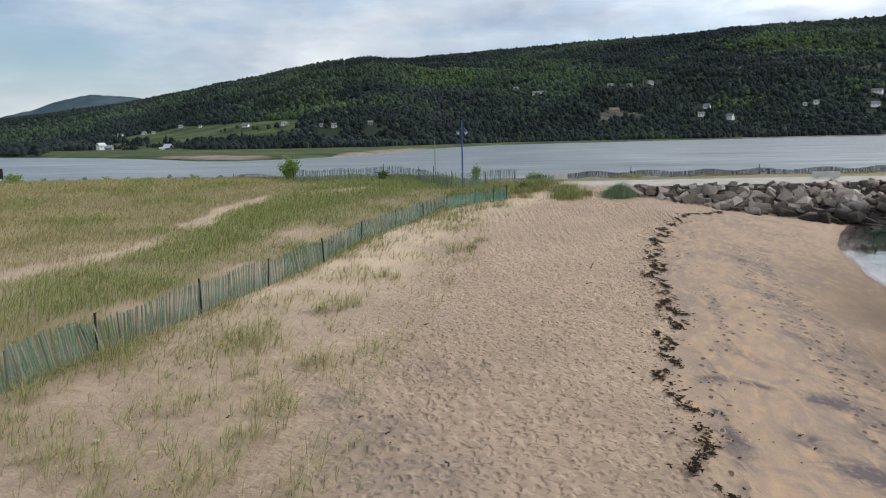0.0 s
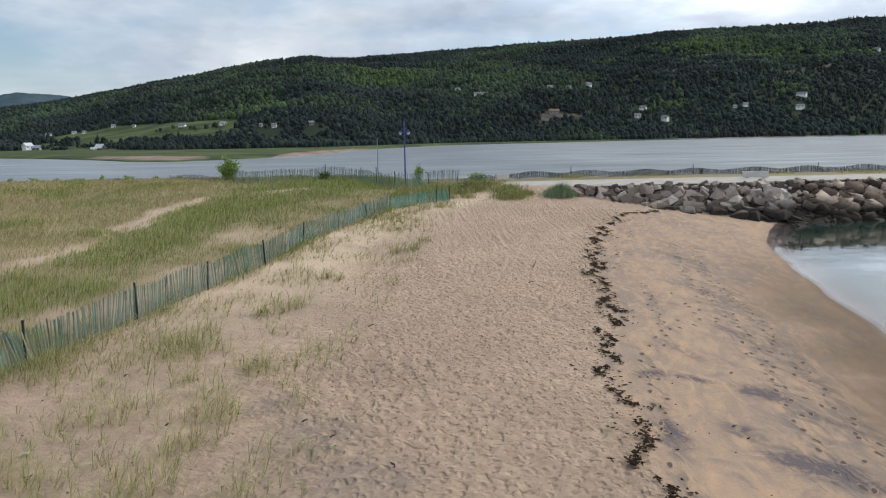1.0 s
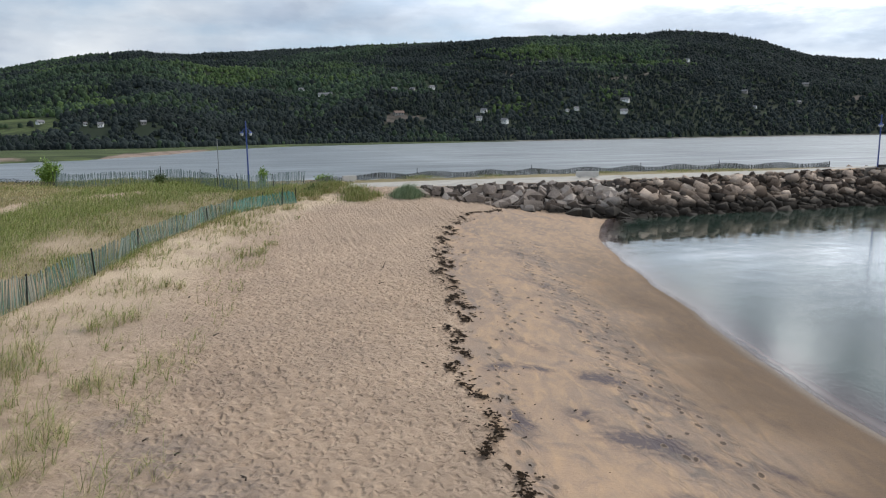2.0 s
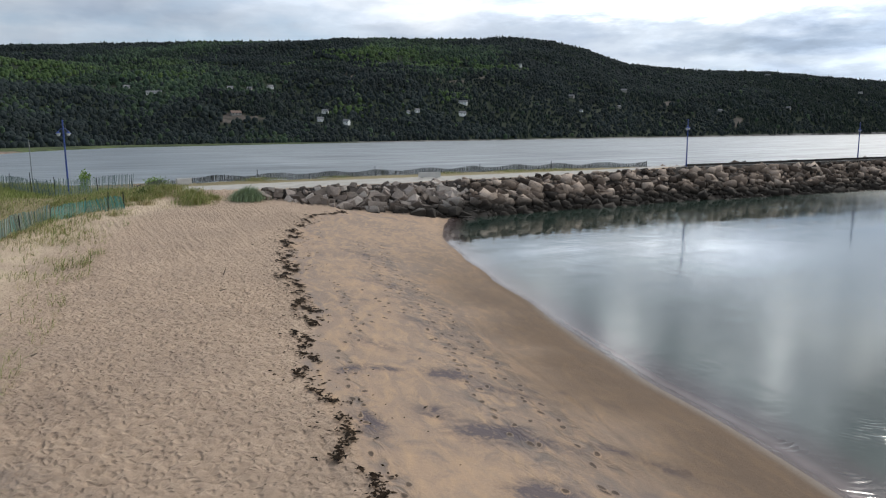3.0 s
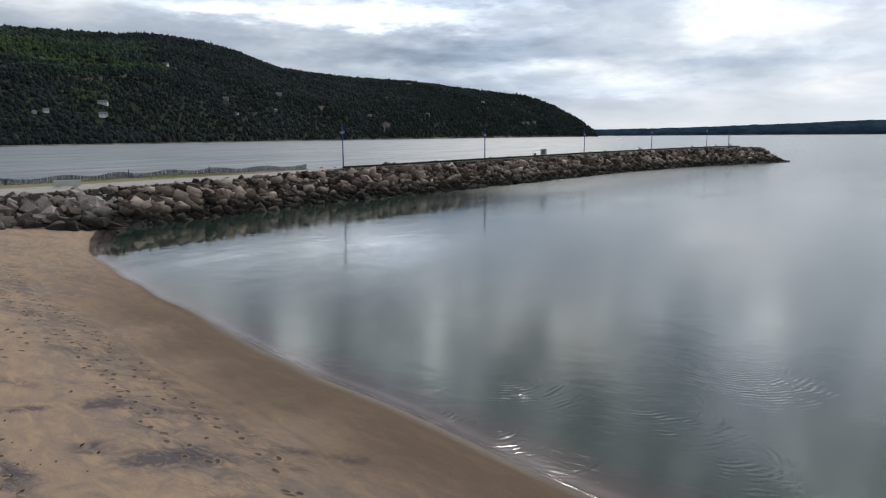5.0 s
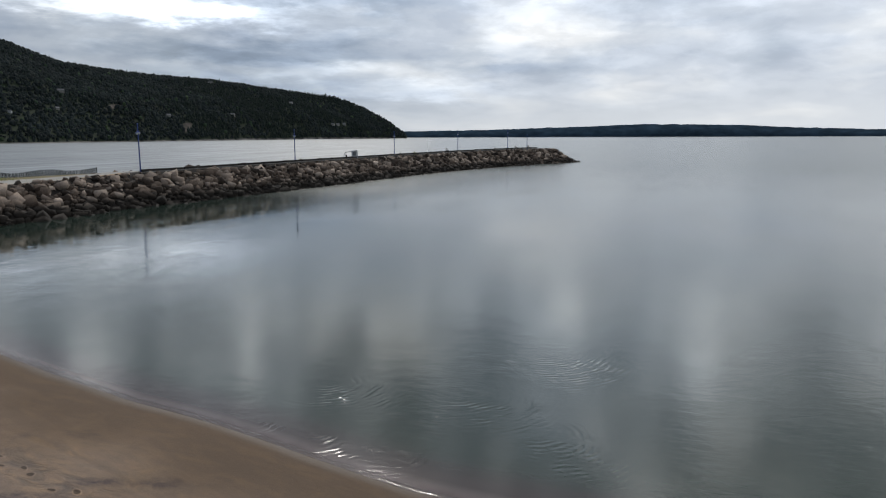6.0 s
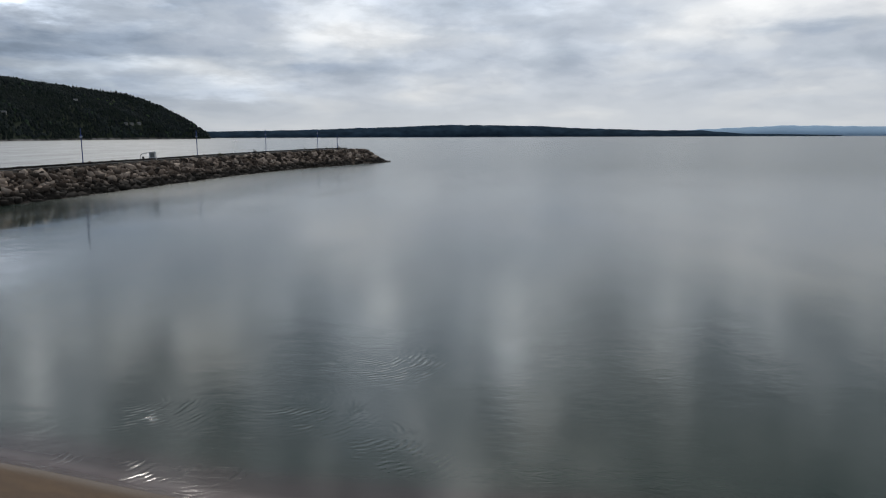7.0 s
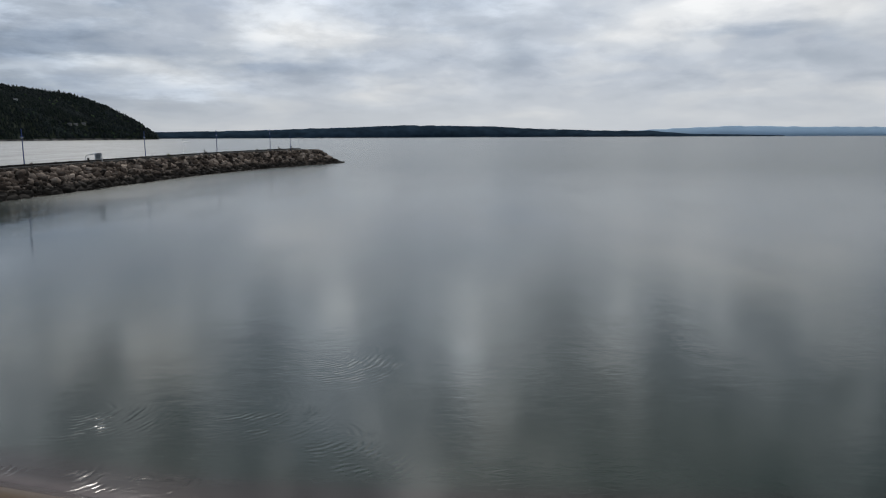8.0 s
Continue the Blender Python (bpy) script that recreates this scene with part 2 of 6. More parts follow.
def sand_material():
    m = Mat("beach_sand", 0.92, spec=0.15)
    fine, mid, big = m.noise(55, 3, 0.7), m.noise(2.2, 5, 0.6), m.noise(0.22, 4, 0.55)
    dry = m.mix(m.ramp(mid, [(0.3, 0), (0.75, 1)]), (0.36, 0.262, 0.188), (0.515, 0.383, 0.277))
    dry = m.mix(m.ramp(big, [(0.4, 0), (0.7, 0.5)]), dry, (0.30, 0.225, 0.172))
    # clean sand blown up against the fence and over the path
    dry = m.mix(m.math("MULTIPLY", m.attr("blown"), m.ramp(m.noise(0.6, 4, 0.6, (1, 0.6, 1)), [(0.3, 0.35), (0.6, 1.0)])), dry, (0.60, 0.475, 0.335))
    # lower beach: damp, ochre, with grey bands and veins that follow the water's edge
    low = m.mix(m.ramp(m.noise(0.32, 5, 0.55, (1, 0.5, 1), 0.6, 0.35), [(0.36, 0), (0.64, 1)]), (0.275, 0.206, 0.16), (0.385, 0.268, 0.183))
    low = m.mix(m.ramp(m.noise(0.55, 5, 0.6, (1.6, 0.3, 1), 0.8, 0.35), [(0.5, 0), (0.68, 0.45)]), low, (0.29, 0.228, 0.18))
    low = m.mix(m.ramp(m.noise(3.0, 5, 0.65, (1.5, 0.35, 1), 1.0, 0.35), [(0.5, 0), (0.72, 0.45)]), low, (0.235, 0.19, 0.15))
    run = m.node("ShaderNodeCombineXYZ")
    place = m.node("ShaderNodeSeparateXYZ")
    m.link(m.co(), place.inputs[0])
    m.link(m.math("MULTIPLY", m.attr("seaward"), 1.1), run.inputs[0])
    m.link(m.math("MULTIPLY", place.outputs[1], 0.42), run.inputs[1])
    bands = m.node("ShaderNodeTexNoise")
    bands.inputs["Scale"].default_value, bands.inputs["Detail"].default_value, bands.inputs["Roughness"].default_value, bands.inputs["Distortion"].default_value = 1.6, 6, 0.65, 0.6
    m.link(run.outputs[0], bands.inputs["Vector"])
    low = m.mix(m.ramp(bands.outputs["Fac"], [(0.52, 0), (0.72, 0.35)]), low, (0.225, 0.172, 0.135))
    low = m.mix(m.ramp(bands.outputs["Fac"], [(0.32, 0.9), (0.52, 0)]), low, (0.45, 0.305, 0.19))
    dark = m.math("MULTIPLY", m.ramp(m.noise(0.7, 6, 0.62, (1, 0.45, 1), 1.2, 0.45), [(0.55, 0), (0.70, 0.6)]), m.attr("streak"))
    low = m.mix(dark, low, (0.15, 0.135, 0.135))
    scuff = m.math("MULTIPLY", m.ramp(m.noise(1.5, 4, 0.55, (1.7, 0.7, 1), 0.7, 0.42), [(0.44, 0), (0.64, 0.85)]), m.attr("tread"))
    low = m.mix(scuff, low, (0.165, 0.138, 0.122))
    heavy = m.ramp(m.math("MULTIPLY", m.attr("heavy"), m.ramp(m.noise(2.0, 8, 0.72, (1, 0.7, 1), 1.4, 0.4), [(0.32, 0.15), (0.64, 1.6)])), [(0.14, 0), (0.68, 0.9)])
    low = m.mix(heavy, low, (0.105, 0.088, 0.094))
    dry = m.mix(m.math("MULTIPLY", heavy, 0.5), dry, (0.165, 0.145, 0.138))
    # prints darkened: damp sand plus the shade of their hollows put into colour
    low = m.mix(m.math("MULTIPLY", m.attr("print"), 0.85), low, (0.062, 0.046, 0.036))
    base = m.mix(m.attr("low"), dry, low)
    base = m.mix(m.attr("wet"), base, (0.116, 0.078, 0.050))
    base = m.mix(m.attr("under"), base, (0.115, 0.088, 0.072))
    soil = m.mix(m.ramp(mid, [(0.35, 0), (0.7, 1)]), (0.28, 0.23, 0.135), (0.20, 0.17, 0.085))
    base = m.mix(m.attr("turf"), base, soil)
    # near-black core under the boulders: the shade of their gaps as a colour
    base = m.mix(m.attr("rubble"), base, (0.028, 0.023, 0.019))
    grain = m.ramp(fine, [(0.25, 0.82), (0.75, 1.12)])
    m.color(m.mix(1.0, base, grain, "MULTIPLY"))
    m.rough(m.ramp(m.attr("wet"), [(0.0, 0.95), (0.82, 0.92), (0.93, 0.6), (1.0, 0.42)]))
    h = m.math("ADD", m.math("MULTIPLY", m.noise(8, 5, 0.68, (1.0, 1.5, 1)), 0.8), m.math("MULTIPLY", fine, 0.14))
    keep = m.math("SUBTRACT", 1.0, m.math("MULTIPLY", m.attr("low"), 0.75))
    # sharp-rimmed hollows of the trodden sand
    wander = m.node("ShaderNodeTexNoise")
    wander.inputs["Scale"].default_value, wander.inputs["Detail"].default_value = 2.2, 2
    m.link(m.co(), wander.inputs["Vector"])
    shift = m.node("ShaderNodeVectorMath")
    shift.operation = "MULTIPLY_ADD"
    shift.inputs[1].default_value = (0.35, 0.35, 0.0)
    m.link(wander.outputs["Color"], shift.inputs[0]), m.link(m.co(), shift.inputs[2])
    cells = m.node("ShaderNodeTexVoronoi")
    cells.voronoi_dimensions = "2D"
    cells.inputs["Scale"].default_value = 3.5
    m.link(shift.outputs[0], cells.inputs["Vector"])
    hole = m.math("MULTIPLY", m.ramp(cells.outputs["Distance"], [(0.08, 0), (0.42, 1)], "EASE"), m.math("MULTIPLY", m.attr("loose"), 0.72))
    m.bump(m.math("SUBTRACT", m.math("ADD", m.math("MULTIPLY", h, keep), hole), m.math("MULTIPLY", scuff, 0.4)), 1.0, 0.095)
    return m.m


# patches of stirred water near the edge: x, y, reach, strength
STIRRED = [(21.5, 10.8, 1.2, 0.25), (17.5, 9.2, 1.0, 0.15), (21.9, 5.6, 1.7, 0.21), (18.0, 12.2, 0.55, 0.18), (26.9, 3.0, 2.1, 0.2), (17.2, 7.2, 0.8, 0.13), (19.4, 2.4, 1.4, 0.16)]


def water_material():
    m = Mat("sea_water", 0.04, spec=0.5)
    m.b.inputs["IOR"].default_value = 1.36
    deep = m.mix(m.ramp(m.noise(0.03, 3), [(0.35, 0), (0.65, 1)]), (0.019, 0.034, 0.026), (0.030, 0.047, 0.036))
    # river: pale silt tone, with sky shine and ripple streaks painted into the colour
    shine_lanes = m.ramp(m.noise(0.06, 4, 0.6, (0.12, 1.0, 1)), [(0.35, (0.085, 0.10, 0.11)), (0.6, (0.20, 0.22, 0.23))])
    shine_streaks = m.ramp(m.noise(0.22, 5, 0.6, (0.10, 1.0, 1), 0.4), [(0.40, 0.5), (0.60, 1.45)])
    deep = m.mix(m.attr("river"), deep, m.mix(1.0, shine_lanes, shine_streaks, "MULTIPLY"))
    shore = m.ramp(m.attr("shallow"), [(0.0, (0.028, 0.034, 0.026)), (0.5, (0.040, 0.034, 0.030)), (0.8, (0.056, 0.042, 0.039)), (1.0, (0.105, 0.080, 0.073))])
    m.link(m.attr("clear"), m.b.inputs["Alpha"])
    # pale rim of foam and wet film, the film's sky sheen painted in
    foam_sheen = m.math("MULTIPLY", m.ramp(m.attr("depth"), [(0.0, 0.85), (0.04, 0.65), (0.13, 0)], "EASE"), m.ramp(m.noise(0.8, 5, 0.65), [(0.3, 0.45), (0.65, 1.0)]))
    m.color(m.mix(foam_sheen, m.mix(m.ramp(m.attr("shallow"), [(0.0, 0), (0.4, 1)]), deep, shore), (0.185, 0.142, 0.136)))
    # fine ripples in drifting patches, livelier out of the lee of the breakwater
    ripple = m.noise(3.4, 4, 0.6, (1, 0.42, 1), 1.3, -0.5)
    swell = m.noise(0.5, 3, 0.5, (1, 0.8, 1), 0.3, -0.4)
    patch = m.ramp(m.noise(0.07, 5, 0.65, (0.6, 1.6, 1)), [(0.46, 0.14), (0.64, 1.0)])
    h = m.math("ADD", m.math("MULTIPLY", m.math("MULTIPLY", ripple, patch), 0.65), m.math("MULTIPLY", swell, 0.7))
    h = m.math("MULTIPLY", h, m.math("ADD", m.math("ADD", m.math("MULTIPLY", m.attr("open_water"), 3.0), m.math("MULTIPLY", m.attr("river"), 4.0)), 0.6))
    wander = m.math("MULTIPLY", m.noise(1.1, 3), 9.0)
    broken = m.ramp(m.noise(1.3, 3, 0.6), [(0.46, 0), (0.62, 1)])
    for cx, cy, reach, amp in STIRRED:
        gap = m.node("ShaderNodeVectorMath")
        gap.operation = "DISTANCE"
        gap.inputs[1].default_value = (cx + 0.7 * reach, cy + 1.1 * reach, 0)
        m.link(m.co(), gap.inputs[0])
        rings = m.math("SINE", m.math("ADD", m.math("MULTIPLY", gap.outputs["Value"], 24.0), wander))
        here = m.node("ShaderNodeVectorMath")
        here.operation = "DISTANCE"
        here.inputs[1].default_value = (cx, cy, 0)
        m.link(m.co(), here.inputs[0])
        d = here.outputs["Value"]
        fade = m.math("MULTIPLY", m.math("POWER", 2.718, m.math("MULTIPLY", m.math("MULTIPLY", d, d), -1 / reach ** 2)), amp)
        h = m.math("ADD", h, m.math("MULTIPLY", m.math("MULTIPLY", rings, broken), fade))
    # the last small wave before the edge, here and there
    lap = m.ramp(m.attr("depth"), [(0.0, 0), (0.012, 0), (0.022, 1), (0.034, 0)], "EASE")
    h = m.math("ADD", h, m.math("MULTIPLY", lap, m.ramp(m.noise(0.55, 3), [(0.48, 0), (0.64, 0.13)])))
    m.bump(h, 0.24, 0.10)
    m.rough(m.math("ADD", m.math("MULTIPLY", m.attr("open_water"), 0.25), m.math("SUBTRACT", 0.13, m.math("MULTIPLY", m.attr("lee"), 0.10))))
    return m.m


def stone_material():
    m = Mat("granite_boulder", 0.9, spec=0.2)
    tone = m.ramp(m.random(), [(0.0, (0.085, 0.069, 0.059)), (0.35, (0.16, 0.128, 0.106)), (0.7, (0.28, 0.23, 0.195)), (1.0, (0.50, 0.44, 0.385))])
    return stone_finish(m, tone)


def stone_joined_material():
    m = Mat("granite_boulders_far", 0.9, spec=0.2)
    # toned below the near boulders: shade on their facing sides is in the colour
    tone = m.ramp(m.random(True), [(0.0, (0.025, 0.019, 0.015)), (0.35, (0.085, 0.061, 0.046)), (0.7, (0.21, 0.157, 0.120)), (1.0, (0.50, 0.40, 0.32))])
    return stone_finish(m, tone)


def stone_finish(m, tone):
    n = m.node("ShaderNodeNewGeometry").outputs["Position"]
    m.coord = n
    sep = m.node("ShaderNodeSeparateXYZ")
    m.link(n, sep.inputs[0])
    speck = m.ramp(m.noise(6, 5, 0.7), [(0.3, 0.72), (0.7, 1.2)])
    tone = m.mix(1.0, tone, speck, "MULTIPLY")
    lichen = m.ramp(m.noise(1.3, 4, 0.6), [(0.58, 0), (0.72, 0.25)])
    tone = m.mix(lichen, tone, (0.27, 0.24, 0.205))
    # weed and tide stain on the stones below the high-water mark
    level = m.math("ADD", sep.outputs[2], m.math("MULTIPLY", m.noise(0.8, 3), 0.9))
    stain = m.ramp(m.math("DIVIDE", level, 4.0), [(0.35, 1), (0.62, 0)])
    m.color(m.mix(m.math("MULTIPLY", stain, 0.97), tone, (0.024, 0.020, 0.016)))
    m.bump(m.noise(4, 6, 0.65), 0.6, 0.08)
    return m.m


def plain(name, c, rough=0.7, metal=0.0, vary=0.12, scale=4.0, bump=0.15, spec=0.4):
    m = Mat(name, rough, metal, spec)
    lo, hi = tuple(max(v * (1 - vary), 0) for v in c), tuple(v * (1 + vary) for v in c)
    m.color(m.mix(m.ramp(m.noise(scale, 5, 0.6), [(0.3, 0), (0.7, 1)]), lo, hi))
    if bump:
        m.bump(m.noise(scale * 5, 4, 0.6), bump, 0.01)
    return m.m


def island_material(name, stops, rough=0.8, large=None, spec=0.25, leafy=0.0):
    m = Mat(name, rough, spec=spec)
    c = m.ramp(m.random(True), stops)
    if large:
        scale, tint, lo, hi = large
        c = m.mix(m.ramp(m.noise(scale, 4, 0.55), [(lo, 0), (hi, 0.85)]), c, tint)
        c = m.mix(1.0, c, m.ramp(m.noise(scale * 2.7, 5, 0.6), [(0.34, 0.66), (0.66, 1.32)]), "MULTIPLY")
    if leafy:
        c = m.mix(1.0, c, m.ramp(m.noise(leafy, 4, 0.7), [(0.3, 0.72), (0.7, 1.22)]), "MULTIPLY")
        m.bump(m.noise(leafy, 5, 0.7), 0.55, 0.9)
    m.color(c)
    return m.m


def piece_material(name, stops, rough=0.75, spec=0.3, scale=9.0):
    m = Mat(name, rough, spec=spec)
    c = m.ramp(m.random(), stops)
    m.color(m.mix(1.0, c, m.ramp(m.noise(scale, 5, 0.65), [(0.25, 0.7), (0.75, 1.25)]), "MULTIPLY"))
    m.bump(m.noise(scale * 4, 3, 0.6), 0.3, 0.01)
    return m.m


SAND, WATER, STONE, STONES_FAR = sand_material(), water_material(), stone_material(), stone_joined_material()
PICKET_STOPS = [(0.0, (0.055, 0.085, 0.072)), (0.25, (0.11, 0.145, 0.115)), (0.5, (0.185, 0.20, 0.162)), (0.75, (0.045, 0.155, 0.12)), (1.0, (0.30, 0.30, 0.25))]
PICKET = piece_material("faded_green_lath", PICKET_STOPS)
PICKETS = island_material("faded_green_laths", PICKET_STOPS)
SILVER_PICKET = piece_material("silvery_teal_lath", [(0.0, (0.075, 0.12, 0.115)), (0.5, (0.12, 0.175, 0.162)), (1.0, (0.21, 0.26, 0.235))])
TEAL_STOPS = [(0.0, (0.05, 0.17, 0.15)), (0.5, (0.09, 0.26, 0.22)), (1.0, (0.17, 0.33, 0.28))]
TEAL_PICKET = piece_material("teal_lath", TEAL_STOPS)
GREY_STOPS = [(0.0, (0.03, 0.034, 0.034)), (0.5, (0.058, 0.064, 0.06)), (1.0, (0.10, 0.105, 0.097))]
GREY_PICKET = piece_material("weathered_grey_lath", GREY_STOPS)
GREY_PICKETS = island_material("weathered_grey_laths", GREY_STOPS)
POST = plain("dark_steel_post", (0.025, 0.028, 0.028), 0.55, 0.3)
WIRE = plain("galvanised_wire", (0.2, 0.2, 0.2), 0.5, 0.6, bump=0)
BLUE = plain("blue_enamel", (0.03, 0.065, 0.24), 0.4)
GLASS_WHITE = plain("lantern_glass", (0.6, 0.63, 0.66), 0.25, bump=0)
GREY_PAINT = plain("grey_paint", (0.22, 0.23, 0.23), 0.6)
CONCRETE = plain("pale_concrete", (0.52, 0.50, 0.47), 0.9, scale=1.5)
GRAVEL = plain("pale_gravel", (0.36, 0.335, 0.295), 0.95, scale=0.6, vary=0.2)
WHITE_WALL = plain("white_clapboard", (0.80, 0.80, 0.78), 0.8, scale=0.4)
ROOF_GREY = plain("grey_roofing", (0.16, 0.16, 0.165), 0.8, scale=0.5)
ROOF_RED = plain("brown_roofing", (0.15, 0.10, 0.08), 0.8, scale=0.5)
DARK_GLASS = plain("dark_window", (0.03, 0.035, 0.04), 0.15, bump=0)
BLADE = island_material("marram_grass", [(0.0, (0.105, 0.148, 0.032)), (0.45, (0.195, 0.245, 0.056)), (0.8, (0.29, 0.32, 0.095)), (1.0, (0.42, 0.37, 0.19))], 0.7)
BLADE_DRY = island_material("straw_grass", [(0.0, (0.20, 0.175, 0.075)), (0.4, (0.32, 0.27, 0.125)), (0.8, (0.45, 0.37, 0.19)), (1.0, (0.60, 0.50, 0.28))], 0.75)
LEAF = island_material("shrub_leaf", [(0.0, (0.08, 0.14, 0.025)), (0.5, (0.16, 0.26, 0.05)), (1.0, (0.27, 0.38, 0.08))], 0.55)
LEAF_DARK = island_material("bayberry_leaf", [(0.0, (0.035, 0.06, 0.018)), (0.5, (0.07, 0.105, 0.03)), (1.0, (0.13, 0.175, 0.055))], 0.6)
LEAF_GREY = island_material("willow_leaf", [(0.0, (0.12, 0.17, 0.09)), (0.5, (0.2, 0.27, 0.15)), (1.0, (0.3, 0.36, 0.21))], 0.6)
BARK = plain("grey_bark", (0.13, 0.10, 0.075), 0.9)
WEED = island_material("dry_seaweed", [(0.0, (0.009, 0.006, 0.004)), (0.7, (0.026, 0.016, 0.009)), (1.0, (0.06, 0.038, 0.023))], 0.9, spec=0.1)
CROWNS = island_material("forest_crowns", [(0.0, (0.030, 0.047, 0.034)), (0.5, (0.038, 0.060, 0.038)), (0.85, (0.048, 0.074, 0.042)), (1.0, (0.060, 0.088, 0.046))], 1.0, (0.0032, (0.075, 0.112, 0.042), 0.52, 0.70), spec=0.1, leafy=0.55)
FRESH_CROWNS = island_material("birch_crowns", [(0.0, (0.044, 0.072, 0.032)), (0.6, (0.062, 0.098, 0.037)), (1.0, (0.082, 0.120, 0.043))], 1.0, spec=0.1, leafy=0.55)
# darker, cooler crowns; part of the hill's shade is put into this colour
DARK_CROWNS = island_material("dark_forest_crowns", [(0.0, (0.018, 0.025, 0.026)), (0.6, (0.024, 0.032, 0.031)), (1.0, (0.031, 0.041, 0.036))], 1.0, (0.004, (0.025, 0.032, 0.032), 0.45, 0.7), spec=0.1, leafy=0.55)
CONIFERS = island_material("conifer_crowns", [(0.0, (0.011, 0.018, 0.016)), (1.0, (0.019, 0.029, 0.022))], 0.9, spec=0.1, leafy=0.55)
# far woods: the blue of distance haze is mixed into their colour
FAR_WOOD = plain("hazed_far_woods", (0.030, 0.050, 0.072), 1.0, scale=0.012, vary=0.4, bump=0, spec=0.0)
# mountains: distance haze is painted as this pale blue base colour
FAR_BLUE = plain("hazed_blue_hills", (0.36, 0.50, 0.64), 1.0, scale=0.002, vary=0.08, bump=0, spec=0.0)


# ---- shared building helpers ----
def part(name, bm, material, parent=None, label=""):
    """Links a bmesh as one mesh object, under parent where one is given."""
    me = bpy.data.meshes.new(name)
    bm.to_mesh(me)
    bm.free()
    return mesh_part(name, me, material, parent, label)


def mesh_part(name, me, material, parent=None, label=""):
    if material and not me.materials:
        me.materials.append(material)
    ob = new(name, me)
    ob.parent = parent
    if label:
        tagged(ob, label)
    return ob


def mesh_of(name, verts, faces, smooth=False):
    """A mesh from numpy arrays: verts n x 3, faces m x 3 or m x 4 (or a list of such)."""
    me = bpy.data.meshes.new(name)
    groups = [np.asarray(f) for f in (faces if isinstance(faces, list) else [faces]) if len(f)]
    verts = np.asarray(verts, np.float32)
    me.vertices.add(len(verts))
    me.vertices.foreach_set("co", verts.ravel())
    loops = np.concatenate([g.ravel() for g in groups]).astype(np.int32)
    sizes = np.concatenate([np.full(len(g), g.shape[1]) for g in groups])
    me.loops.add(len(loops))
    me.loops.foreach_set("vertex_index", loops)
    me.polygons.add(len(sizes))
    me.polygons.foreach_set("loop_start", np.concatenate([[0], np.cumsum(sizes)[:-1]]).astype(np.int32))
    if smooth:
        me.polygons.foreach_set("use_smooth", np.ones(len(sizes), bool))
    me.update(calc_edges=True)
    me.validate()
    return me


def box_bm(bm, size, at=(0, 0, 0), turn=0.0, taper=1.0):
    """Adds a box standing on at."""
    x, y, z = size
    rot = Matrix.Rotation(turn, 3, "Z")
    vs = []
    for k, s in ((0, 1), (z, taper)):
        for sx, sy in ((-1, -1), (1, -1), (1, 1), (-1, 1)):
            vs.append(bm.verts.new(Vector(at) + rot @ Vector((sx * x / 2 * s, sy * y / 2 * s, k))))
    for f in ((3, 2, 1, 0), (4, 5, 6, 7), (0, 1, 5, 4), (1, 2, 6, 5), (2, 3, 7, 6), (3, 0, 4, 7)):
        bm.faces.new([vs[i] for i in f])
    return vs


def tube_bm(bm, pts, r0, r1=None, sides=8):
    """Adds a tapered tube along points."""
    r1 = r0 if r1 is None else r1
    rings = []
    for i, p in enumerate(pts):
        p = Vector(p)
        d = (Vector(pts[min(i + 1, len(pts) - 1)]) - Vector(pts[max(i - 1, 0)])).normalized()
        side = d.cross(Vector((0.31, 0.95, 0.07))).normalized()
        other = d.cross(side)
        r = r0 + (r1 - r0) * i / (len(pts) - 1)
        rings.append([bm.verts.new(p + (side * math.cos(k * 2 * math.pi / sides) + other * math.sin(k * 2 * math.pi / sides)) * r) for k in range(sides)])
    for a, b in zip(rings, rings[1:]):
        for k in range(sides):
            bm.faces.new((a[k], a[(k + 1) % sides], b[(k + 1) % sides], b[k]))
    bm.faces.new(rings[0][::-1])
    bm.faces.new(rings[-1])


def hash2(ix, iy, seed):
    h = (ix.astype(np.int64) * 374761393 + iy.astype(np.int64) * 668265263 + seed * 1442695041) & 0x7FFFFFFF
    h = ((h ^ (h >> 13)) * 1274126177) & 0x7FFFFFFF
    return ((h ^ (h >> 16)) & 0xFFFFFF) / float(0xFFFFFF)


def vnoise(x, y, seed=0):
    ix, iy = np.floor(x), np.floor(y)
    fx, fy = x - ix, y - iy
    fx, fy = fx * fx * (3 - 2 * fx), fy * fy * (3 - 2 * fy)
    a, b = hash2(ix, iy, seed), hash2(ix + 1, iy, seed)
    c, d = hash2(ix, iy + 1, seed), hash2(ix + 1, iy + 1, seed)
    return (a + (b - a) * fx) * (1 - fy) + (c + (d - c) * fx) * fy


def fbm(x, y, seed=0, octaves=4):
    v, amp, tot = 0, 1.0, 0
    for k in range(octaves):
        v, tot = v + amp * vnoise(x * 2 ** k, y * 2 ** k, seed + k), tot + amp
        amp *= 0.5
    return v / tot


def pits(x, y, seed, jitter=0.9):
    """Distance to the nearest of one random point per cell."""
    ix, iy = np.floor(x), np.floor(y)
    best = np.full(np.shape(x), 9.0)
    for dx in (-1, 0, 1):
        for dy in (-1, 0, 1):
            cx, cy = ix + dx, iy + dy
            qx, qy = cx + 0.5 + jitter * (hash2(cx, cy, seed) - 0.5), cy + 0.5 + jitter * (hash2(cx, cy, seed + 7) - 0.5)
            best = np.minimum(best, (qx - x) ** 2 + (qy - y) ** 2)
    return np.sqrt(best)


